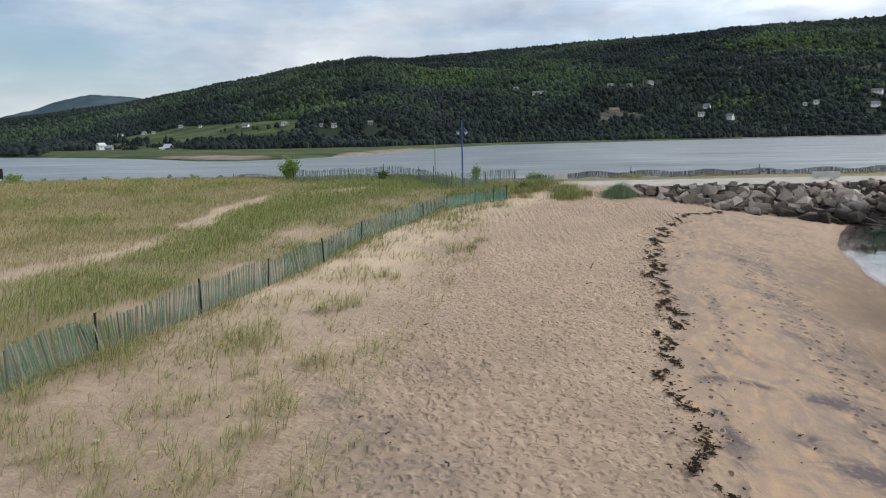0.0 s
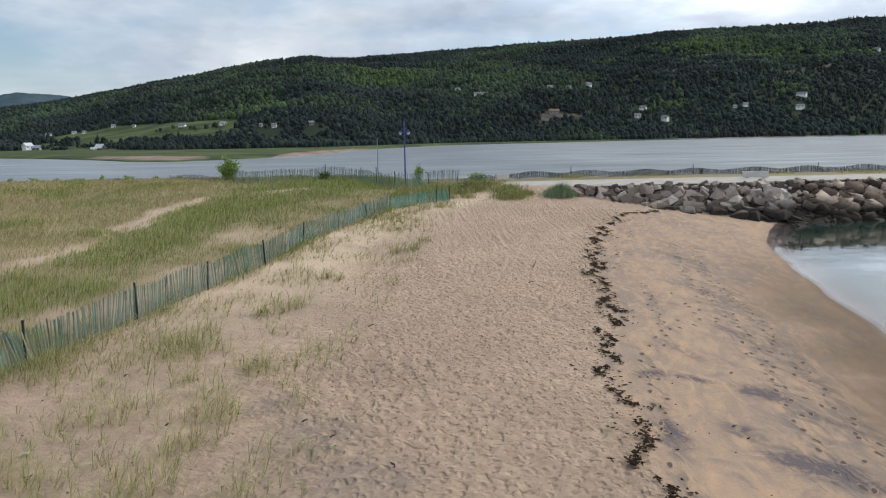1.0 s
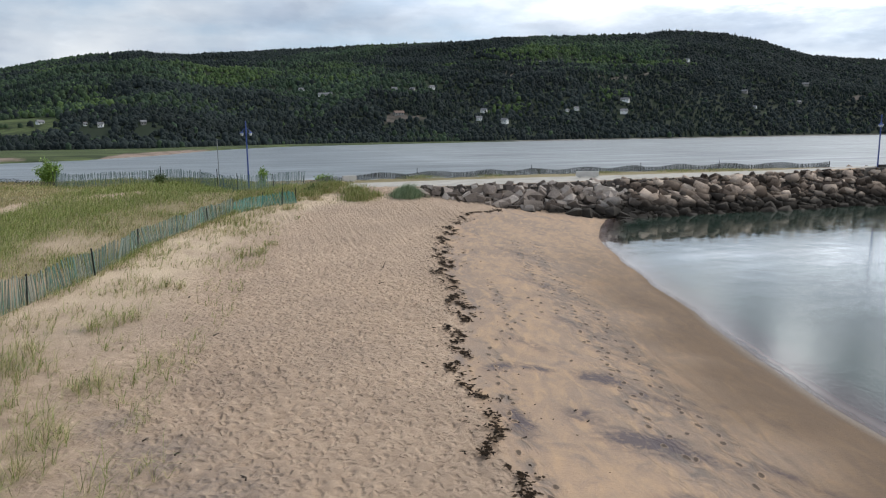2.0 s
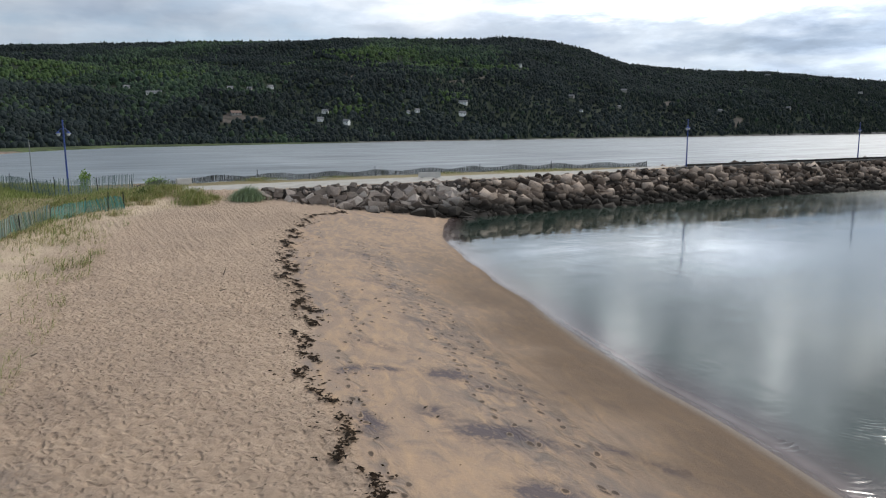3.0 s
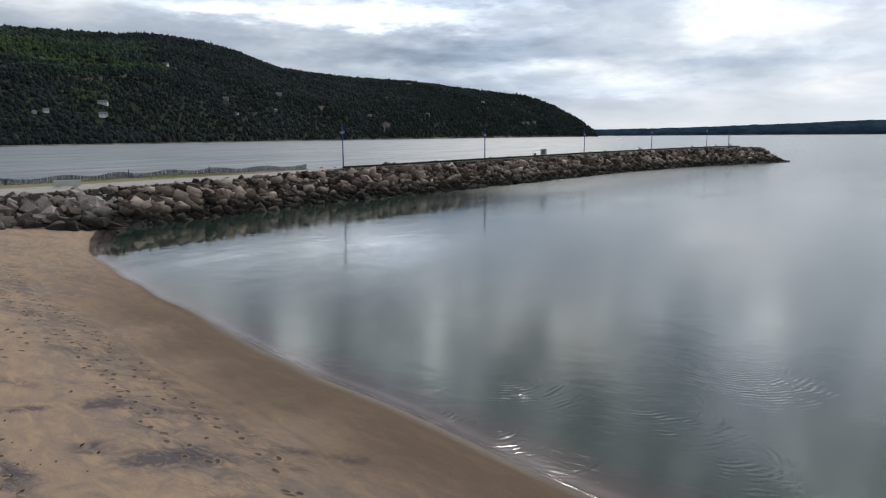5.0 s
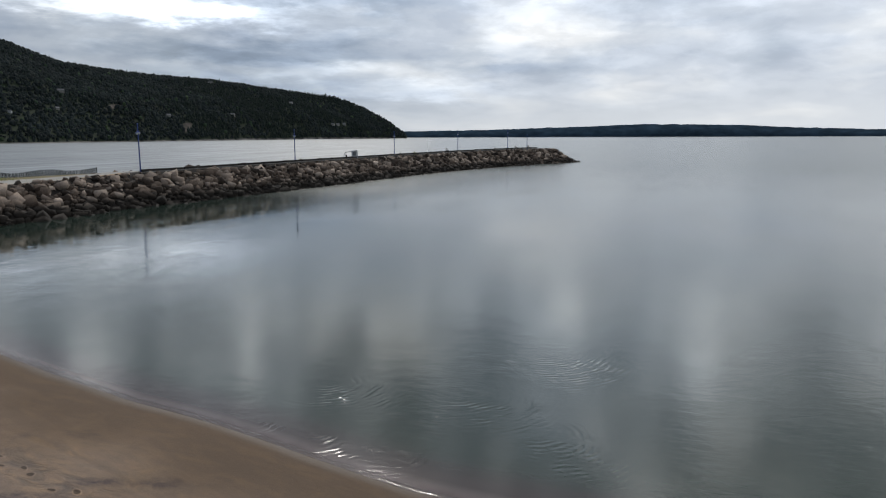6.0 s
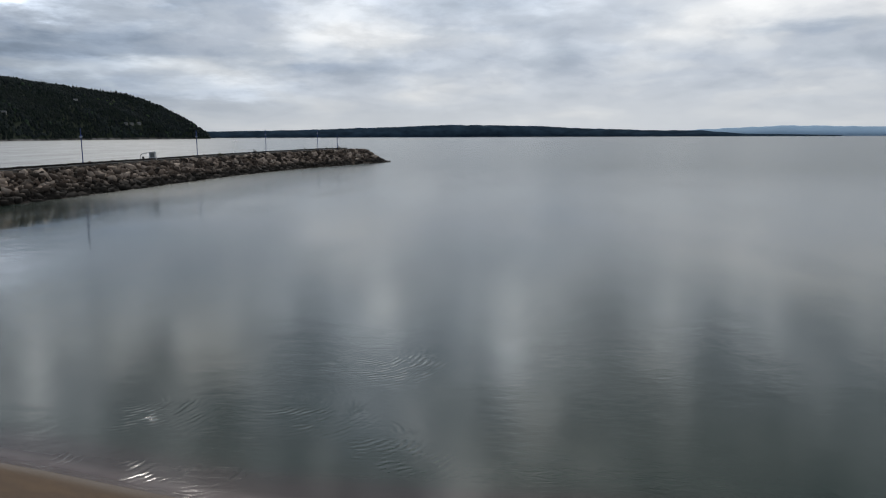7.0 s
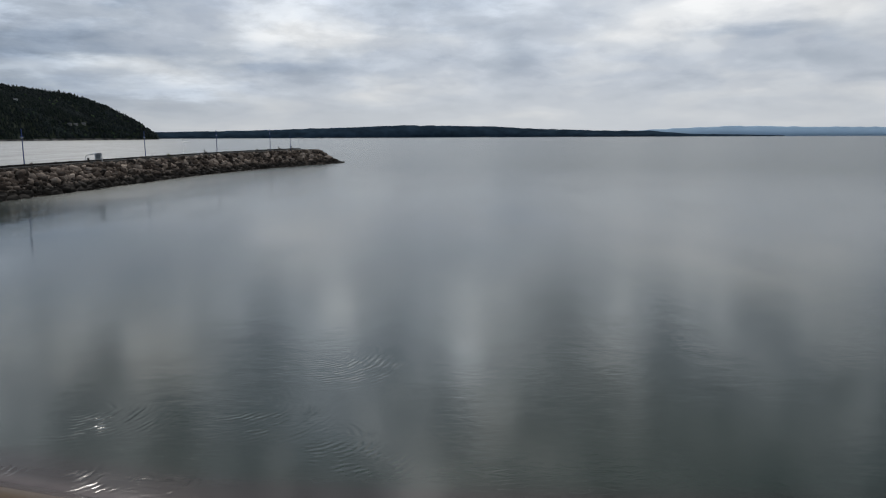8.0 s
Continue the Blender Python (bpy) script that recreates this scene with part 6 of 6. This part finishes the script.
def build_grass():
    rng = np.random.default_rng(3)
    n = 560000
    # closer together near the beach end of the field
    y = 13 + 95 * rng.uniform(0, 1, n) ** 1.35
    x = fence_x(y) + 0.5 - rng.uniform(0, 1, n) ** 1.15 * (16 + y * 0.72)
    clump, fine = fbm(x * 0.22, y * 0.16, 43, 4), fbm(x * 1.6, y * 1.6, 44, 2)
    ragged = fbm(x * 0.45, y * 0.3, 42, 4) - 0.5
    patchy = 0.2 + 0.8 * sstep(0.40, 0.52, fbm(x * 0.10 + 3.1, y * 0.10, 48, 2))
    bare = sstep(1.25, 0.5, line_gap(x, y, TRACK) + 3.6 * ragged) * patchy
    straw = x < np.interp(y, [p[1] for p in STRAW_EDGE], [p[0] for p in STRAW_EDGE]) + 3 * ragged
    width = np.interp(y, [14, 30, 38, 50, 70, 90], [5.0, 4.0, 3.2, 4.2, 7.5, 12.0])
    lush = sstep(1.3, 0.45, line_gap(x, y, LUSH) / width + 0.9 * ragged) * (1 - 0.7 * sstep(2.0, 0.5, np.abs(y - 37.3)))
    lush = np.maximum(lush * ~straw, 0.75 * sstep(0.60, 0.70, clump + 0.3 * ragged))
    tuft = sstep(0.30, 0.62, fine + 0.06)
    dens = np.where(straw, 0.45 + (0.2 + 0.45 * sstep(0.36, 0.58, clump)) * tuft, (0.16 + 0.6 * sstep(0.40, 0.6, clump)) * tuft)
    dens = np.maximum(dens, lush * (0.55 + 0.45 * tuft)) * (1 - 0.97 * bare)
    dens *= 0.55 + 0.45 * sstep(15, 60, y)
    near_fence = sstep(-1.0, -0.2, x - fence_x(y))
    dens = np.maximum(dens, 0.3 * near_fence * sstep(0.5, 0.62, fine))
    keep = rng.uniform(0, 1, n) < dens
    x, y, straw, lush = x[keep], y[keep], straw[keep], lush[keep]
    pts = np.stack([x, y, ground_base(x, y)], -1)
    dry = rng.uniform(0, 1, len(x)) < np.where(straw, 0.86, 0.68) * (1 - lush) + 0.10 * lush
    tall = rng.uniform(0.24, 0.54, len(x)) * np.where(dry, 0.9, 0.8 + 0.5 * lush)
    wide = rng.uniform(0.007, 0.013, len(x)) * (0.8 + y / 45)
    blades("dune_grass", pts[~dry], tall[~dry], wide[~dry], BLADE, "green marram grass growing in patches on the dune", 5, 1.3)
    blades("straw_grass", pts[dry], tall[dry], wide[dry], BLADE_DRY, "straw-coloured grass covering the sandy field", 6, 1.4)


def build_sand_tufts():
    """Sparse grass on the seaward side of the long fence."""
    rng = np.random.default_rng(9)
    spots = [(-8.0, 25.1, 1.0), (-7.4, 25.1, 1.0), (-6.8, 26.2, 1.0), (-7.0, 22.6, 0.9), (-7.6, 23.8, 0.8), (-4.7, 29.6, 0.8), (-3.9, 30.4, 0.8), (-5.2, 28.9, 0.6), (-3.2, 35.9, 0.45), (-2.5, 36.0, 0.4), (-4.3, 22.8, 0.9), (-3.7, 22.3, 0.6), (-4.8, 16.7, 1.0), (-4.8, 17.9, 1.0),
             (-7.1, 18.9, 0.9), (-10.5, 21.3, 1.0), (-10.5, 22.4, 0.8), (-8.4, 14.6, 0.9), (-5.7, 14.5, 0.9), (-9.6, 15.8, 1.0), (-8.0, 18.1, 0.8), (-5.0, 15.2, 0.7), (-5.1, 19.7, 0.7), (-2.3, 16.2, 0.6), (-3.1, 14.5, 0.8), (0.9, 44.0, 0.9), (1.9, 45.7, 0.8), (2.6, 48.4, 0.7), (3.5, 64.5, 1.0), (5.2, 66.2, 0.9), (2.0, 62, 0.8), (0.5, 58, 0.6), (-4.6, 18.8, 0.8), (-6.4, 24.2, 0.8), (-6.0, 21.4, 0.7)]
    pts, tall = [], []

    def sprigs(cx, cy, count, hi):
        """Fans of blades from shared roots."""
        for k in range(count):
            j = rng.normal(0, 0.022, (2, len(cx)))
            pts.append(np.stack([cx + j[0], cy + j[1]], -1))
            tall.append(rng.uniform(0.45, 1.0, len(cx)) * hi)

    spots += [(-12.4, 18.9, 1.1), (-11.9, 20.6, 1.1), (-11.2, 22.4, 1.0), (-10.7, 24.6, 0.8), (-12.9, 16.8, 1.1), (-9.3, 30.2, 0.7), (-7.4, 37.4, 0.7), (-11.6, 19.0, 0.8), (-11.0, 17.0, 0.8)]
    for sx, sy, s in spots:
        k = int(21 * s) + 2
        r = rng.uniform(0.5, 1.0)
        sprigs(rng.normal(sx, 0.5 * s * r + 0.06, k), rng.normal(sy, 0.8 * s * r + 0.06, k), 7, rng.uniform(0.6, 1.25, k) * (0.7 + 0.3 * s))
    m = 4600
    sy = 11.5 + 50 * rng.uniform(0, 1, m) ** 1.8
    sx = fence_x(sy) + 0.2 + rng.uniform(0, 1, m) ** 1.6 * (11.5 - 0.08 * sy)
    keep = rng.uniform(0, 1, m) < 0.9 * sstep(0.44, 0.64, fbm(sx * 0.45, sy * 0.45, 46, 3)) + 0.07
    sprigs(sx[keep], sy[keep], 5, rng.uniform(0.3, 0.95, keep.sum()))
    # thicker growth along the foot of the fence, and on the mound at its far end
    m = 1800
    sy = 14 + 54 * rng.uniform(0, 1, m)
    sx = fence_x(sy) + np.abs(rng.normal(0, 0.45, m)) - 0.1
    keep = fbm(sx * 0.6, sy * 0.5, 47, 3) > 0.58
    pts.append(np.stack([sx[keep], sy[keep]], -1))
    tall.append(rng.uniform(0.2, 0.6, keep.sum()))
    m = 3000
    sy = 52 + 17 * rng.uniform(0, 1, m)
    sx = fence_x(sy) + rng.uniform(0, 1, m) ** 1.5 * 5.5
    keep = rng.uniform(0, 1, m) < sstep(0.42, 0.6, fbm(sx * 0.5, sy * 0.3, 49, 3))
    mound = [np.stack([sx[keep], sy[keep]], -1), rng.uniform(0.25, 0.6, keep.sum())]
    p, h = np.concatenate(pts), np.concatenate(tall)
    dry = rng.uniform(0, 1, len(h)) < 0.62
    dry = np.concatenate([dry, rng.uniform(0, 1, len(mound[1])) < 0.8])
    p, h = np.concatenate([p, mound[0]]), np.concatenate([h, mound[1]])
    pts3 = np.stack([p[:, 0], p[:, 1], ground_base(p[:, 0], p[:, 1])], -1)
    w = rng.uniform(0.008, 0.0125, len(h)) * (0.9 + p[:, 1] / 45)
    blades("beach_grass", pts3[~dry], h[~dry], w[~dry], BLADE, "thin green grass tufts rooted in loose sand", 7, 1.4, least=0.25)
    blades("dry_beach_grass", pts3[dry], h[dry], w[dry] * 0.85, BLADE_DRY, "dry pale sprigs of grass rooted in loose sand", 8, 2.0, least=0.6)


def grass_clump(x, y, radius, tall, count, material, label, seed, name="grass_clump"):
    rng = np.random.default_rng(seed)
    p = np.stack([rng.normal(0, radius * 0.5, count), rng.normal(0, radius * 0.42, count)], -1)
    z = ground_base(p[:, 0] + x, p[:, 1] + y)
    r = np.hypot(p[:, 0], p[:, 1]) / radius
    t = tall * rng.uniform(0.55, 1.0, count) * np.clip(1.1 - 0.5 * r, 0.3, 1)
    root = tagged(new(name), label, "grass", "grass clumps at the head of the beach")
    root.location = (x, y, 0)
    dry = rng.uniform(0, 1, count) < (0.5 if material is BLADE else 0.0)
    if dry.any():
        extra = blades("dry_tussock", np.stack([p[dry, 0], p[dry, 1], z[dry]], -1), t[dry] * 0.9, rng.uniform(0.02, 0.035, dry.sum()), BLADE_DRY, "", seed + 500, 1.1, root)
        extra["kind"] = "stuff"
    p, z, t, count = p[~dry], z[~dry], t[~dry], int((~dry).sum())
    ob = blades("tussock", np.stack([p[:, 0], p[:, 1], z], -1), t, rng.uniform(0.02, 0.04, count), material, "", seed, 0.8, root)
    ob["kind"] = "stuff"


build_grass()
build_sand_tufts()
for k, (gx, gy, gr, gt, gc, mat, lab) in enumerate((
        (12.4, 70.2, 1.7, 1.15, 1300, BLADE, "tall green grass clump at the head of the beach"), (12.8, 74.0, 1.8, 1.2, 1100, BLADE, "tall green grass clump at the head of the beach"), (9.6, 79.5, 2.2, 1.2, 1300, BLADE, "tall green grass clump at the head of the beach"),
        (7.8, 73.0, 1.6, 0.9, 900, BLADE, "low green grass clump beside the fence's end"), (17.6, 70.9, 1.35, 1.7, 2200, LEAF_GREY, "round grey-green willow-leaved clump beside the boulders"), (6.4, 76.5, 2.4, 1.0, 1300, BLADE, "low green grass clump beside the fence's end"),
        (3.2, 74.0, 2.8, 0.8, 1300, BLADE, "low green grass clump beside the fence's end"), (-4.5, 90, 3.2, 0.9, 1400, BLADE, "tall green grass along the upright fence"), (-12, 94, 3.0, 0.9, 1200, BLADE, "tall green grass along the upright fence"),
        (9.6, 75.6, 1.8, 0.8, 800, BLADE, "low green grass clump beside the fence's end"), (11.6, 79.8, 2.2, 0.9, 1000, BLADE, "tall green grass clump at the head of the beach"), (7.2, 80.4, 2.4, 0.9, 1000, BLADE, "low green grass clump beside the fence's end"), (5.6, 70.6, 1.5, 0.8, 600, BLADE, "low green grass clump beside the fence's end"),
        (1.6, 70.6, 1.8, 0.8, 800, BLADE, "low green grass clump beside the fence's end"), (8.2, 70.6, 1.0, 0.6, 260, BLADE_DRY, "dry grass clump in the sand beside the fence's end"), (9.2, 74.6, 1.1, 1.35, 900, BLADE, "tall green grass clump at the head of the beach"), (10.6, 78.0, 1.3, 1.5, 900, BLADE, "tall green grass clump at the head of the beach"), (14.4, 72.0, 1.2, 0.8, 420, BLADE, "tall green grass clump at the head of the beach"), (34, 89.5, 3.0, 0.4, 700, BLADE, "weeds along the river-side fence"), (50, 87.6, 3.4, 0.4, 700, BLADE, "weeds along the river-side fence"), (60, 85.5, 4.0, 0.4, 900, BLADE, "weeds along the river-side fence"), (66, 82.6, 4.0, 0.45, 900, BLADE, "weeds along the river-side fence"), (24, 89.5, 3.0, 0.7, 600, BLADE, "weeds along the river-side fence"), (173, 66.5, 0.8, 1.0, 220, BLADE, "weed growing between the breakwater's stones"))):
    grass_clump(gx, gy, gr, gt, gc, mat, lab, 100 + k)


# ---- shrubs ----
def shrub(x, y, tall, spread, leaves, label, seed, leaf=0.16, stems=7, material=None):
    rnd = random.Random(seed)
    root = tagged(new("shrub"), label, "shrub")
    root.location = (x, y, height(x, y))
    tips = []
    for k in range(stems):
        a, lean = rnd.uniform(0, 6.28), rnd.uniform(0.1, 1.0) * spread
        h = tall * rnd.uniform(0.6, 1.0) * (1 - 0.25 * lean / max(spread, 0.01))
        pts = [(0, 0, -0.1), (math.cos(a) * lean * 0.35, math.sin(a) * lean * 0.35, h * 0.45), (math.cos(a) * lean * 0.8, math.sin(a) * lean * 0.8, h)]
        bm = bmesh.new()
        tube_bm(bm, pts, 0.035, 0.008, 5)
        part("stem", bm, BARK, root)
        tips.append(pts)
    rng = np.random.default_rng(seed)
    n = leaves
    pick = rng.integers(0, stems, n)
    u = rng.uniform(0.25, 1.05, n)
    P = np.array(tips)
    s = P[pick]
    c = np.where((u < 0.5)[:, None], s[:, 0] + (s[:, 1] - s[:, 0]) * (u * 2)[:, None], s[:, 1] + (s[:, 2] - s[:, 1]) * (u * 2 - 1)[:, None])
    c = c + rng.normal(0, 1, (n, 3)) * np.array((0.22, 0.22, 0.16)) * spread
    d = rng.normal(0, 1, (n, 3))
    d /= np.linalg.norm(d, axis=1)[:, None]
    e = np.cross(d, rng.normal(0, 1, (n, 3)))
    e /= np.linalg.norm(e, axis=1)[:, None]
    L = (leaf * rng.uniform(0.6, 1.2, n))[:, None]
    V = np.stack([c - d * L, c + e * L * 0.42, c + d * L, c - e * L * 0.42], 1).reshape(-1, 3)
    mesh_part("foliage", mesh_of("foliage", V, np.arange(4 * n).reshape(-1, 4)), material or LEAF, root)


shrub(-20.6, 97.0, 3.1, 1.5, 2600, "bright green leafy shrub at the edge of the dune grass", 1, 0.17, 12)
shrub(-62, 103, 1.6, 1.3, 900, "low leafy bush behind the grass field", 2, 0.17, 7)
shrub(4.0, 84.5, 3.3, 0.75, 520, "thin young sapling with pale leaves beside the lamp post", 3, 0.15, 4)
shrub(-7.4, 88.4, 1.25, 0.9, 700, "dark leafy bush growing through the slatted fence", 5, 0.13, 8, LEAF_DARK)
shrub(8.8, 75.4, 0.75, 1.1, 800, "low dark green bush at the edge of the sand", 6, 0.12, 9, LEAF_DARK)
shrub(11.6, 89.2, 0.95, 1.5, 900, "spreading green bush near the river fence", 7, 0.14, 9, LEAF)
shrub(41.5, 90.6, 1.45, 0.2, 160, "slim dark young conifer behind the slatted fence", 4, 0.12, 3, LEAF_GREY)
for k in range(16):
    rk = random.Random(300 + k)
    shrub(-58 + 2.6 * k + rk.uniform(-1, 1), 103.5 + rk.uniform(-1.5, 1.5), rk.uniform(0.7, 1.25), rk.uniform(0.5, 1.0), 170, "low leafy bush behind the grass field", 50 + k, 0.17, 4)


# ---- seaweed, driftwood and small litter of the tide ----
def build_wrack():
    rng = np.random.default_rng(15)
    n = 17000
    y = 11 + 56 * rng.uniform(0, 1, n) ** 1.15
    thick = np.interp(y, [10, 13, 14.5, 17, 19.5, 21, 23, 25, 27, 31, 35, 38, 46, 52, 58, 66], [0.7, 0.75, 0.5, 0.42, 0.45, 0.12, 0.6, 0.25, 0.8, 0.75, 0.6, 1.0, 1.0, 0.85, 0.8, 0.7])
    xw = np.interp(y, WRACK[:, 0], WRACK[:, 1]) + 0.25 * np.sin(y * 1.1) + 0.2 * np.sin(y * 2.7)
    g = rng.normal(0, 1, n)
    x = xw + g * np.interp(y, [10, 50, 66], [0.096, 0.27, 0.17]) * np.where(rng.uniform(0, 1, n) < 0.14, 3.2, 1.0)
    cl = fbm(x * 3.2, y * 0.8, 55, 3)
    keep = rng.uniform(0, 1, n) < 1.05 * thick * sstep(0.44, 0.54, cl) * (0.12 + 0.88 * sstep(0.46, 0.6, fbm(x * 7, y * 5, 56, 2))) + 0.010
    x, y = x[keep], y[keep]
    n = len(x)
    z = ground_base(x, y)
    a, L, W = rng.uniform(0, 6.28, n), rng.uniform(0.03, 0.13, n) * (0.8 + y / 80), rng.uniform(0.012, 0.045, n) * (0.8 + y / 50)
    ca, sa = np.cos(a), np.sin(a)
    V = []
    for u, v, h in ((-1, 0, 0.0), (-0.3, -1, 0.02), (0.5, -0.7, 0.0), (1, 0.2, 0.03), (0.2, 0.9, 0.0), (0, 0, 0.04)):
        j = rng.uniform(0.6, 1.3, n)
        V.append(np.stack([x + (u * L * ca - v * W * sa) * j, y + (u * L * sa + v * W * ca) * j, z + 0.02 + h * rng.uniform(0.3, 1.2, n)], -1))
    V = np.stack(V, 1).reshape(-1, 3)
    o = np.arange(n)[:, None] * 6
    F = np.concatenate([o + np.array(t) for t in ((0, 1, 5), (1, 2, 5), (2, 3, 5), (3, 4, 5), (4, 0, 5))])
    tagged(mesh_part("seaweed", mesh_of("seaweed", V, F), WEED), "dark dried seaweed left along the tide line", "seaweed", kind="stuff")


def driftwood(x, y, length, rise, turn, seed):
    rnd = random.Random(seed)
    root = tagged(new("driftwood"), "small dark driftwood twig lying on the sand", "driftwood", "driftwood on the sand")
    root.location, root.rotation_euler = (x, y, height(x, y) + 0.03), (0, 0, turn)
    bm = bmesh.new()
    length *= 0.65
    tube_bm(bm, [(-length / 2, 0, 0), (-length * 0.1, rnd.uniform(-0.05, 0.05), rise * 0.4), (length / 2, rnd.uniform(-0.05, 0.05), rise)], 0.026, 0.01, 6)
    part("stem", bm, DRIFT, root)
    length = length * 0.8
    bm = bmesh.new()
    tube_bm(bm, [(-length * 0.1, 0, rise * 0.4), (length * 0.12, 0.03, rise * 0.5 + 0.01), (length * 0.25, 0.07, rise * 0.5 + 0.01)], 0.012, 0.005, 5)
    part("twig", bm, DRIFT, root)


DRIFT = plain("dark_driftwood", (0.035, 0.027, 0.02), 0.9)
for k, (dx, dy, dl, dr, da) in enumerate(((8.5, 39.9, 0.3, 0.42, 0.4), (7.5, 35.9, 0.5, 0.05, 0.1), (-1.9, 34.0, 0.25, 0.05, 1.0), (-0.7, 27.4, 0.34, 0.08, 0.2), (-5.8, 18.0, 0.2, 0.06, 0.7), (0.0, 15.6, 0.22, 0.08, 2.0), (-2.3, 18.2, 0.25, 0.05, 0.3), (-7.9, 15.2, 0.2, 0.05, 1.4), (-1.5, 17.2, 0.18, 0.05, 0.2), (-8.1, 21.7, 0.16, 0.05, 0.5), (-4.4, 23.1, 0.2, 0.06, 2.2), (9.6, 18.2, 0.2, 0.03, 0.1), (9.6, 17.4, 0.18, 0.02, 0.15))):
    driftwood(dx, dy, dl, dr, da, 400 + k)


def build_litter():
    rng = np.random.default_rng(23)
    n = 420
    y = 11.5 + 40 * rng.uniform(0, 1, n) ** 1.5
    fx, wx = fence_x(y), np.interp(y, WRACK[:, 0], WRACK[:, 1])
    x = fx + (wx + 2.5 - fx) * rng.uniform(0, 1, n)
    z = ground_base(x, y)
    s = rng.uniform(0.008, 0.022, n)
    tagged(mesh_part("litter", scatter("litter", [ico_template(k, -2.0) for k in range(3)], np.stack([x, y, z + 0.02], -1), np.stack([s * 1.6, s, s * 0.8], -1), None), WEED), "dark bits of bark and weed strewn over the sand", "debris", kind="stuff")


build_wrack()
build_litter()


def paper_scrap(x, y, turn):
    """A small torn sheet, creased and lying on the sand."""
    rnd = random.Random(77)
    bm = bmesh.new()
    grid = [[bm.verts.new(((i - 2) * 0.045 + rnd.uniform(-0.012, 0.012), (j - 1.5) * 0.04 + rnd.uniform(-0.012, 0.012), 0.03 + rnd.uniform(0, 0.05))) for i in range(5)] for j in range(4)]
    for a, b in zip(grid, grid[1:]):
        for k in range(4):
            bm.faces.new((a[k], a[k + 1], b[k + 1], b[k]))
    bmesh.ops.solidify(bm, geom=bm.faces[:], thickness=0.004)
    ob = part("paper_scrap", bm, plain("weathered_paper", (0.62, 0.60, 0.56), 0.9, scale=20), None)
    ob.location, ob.rotation_euler = (x, y, height(x, y)), (0, 0, turn)
    tagged(ob, "small crumpled white scrap of paper on the sand", "litter")


paper_scrap(-8.5, 16.4, 0.6)
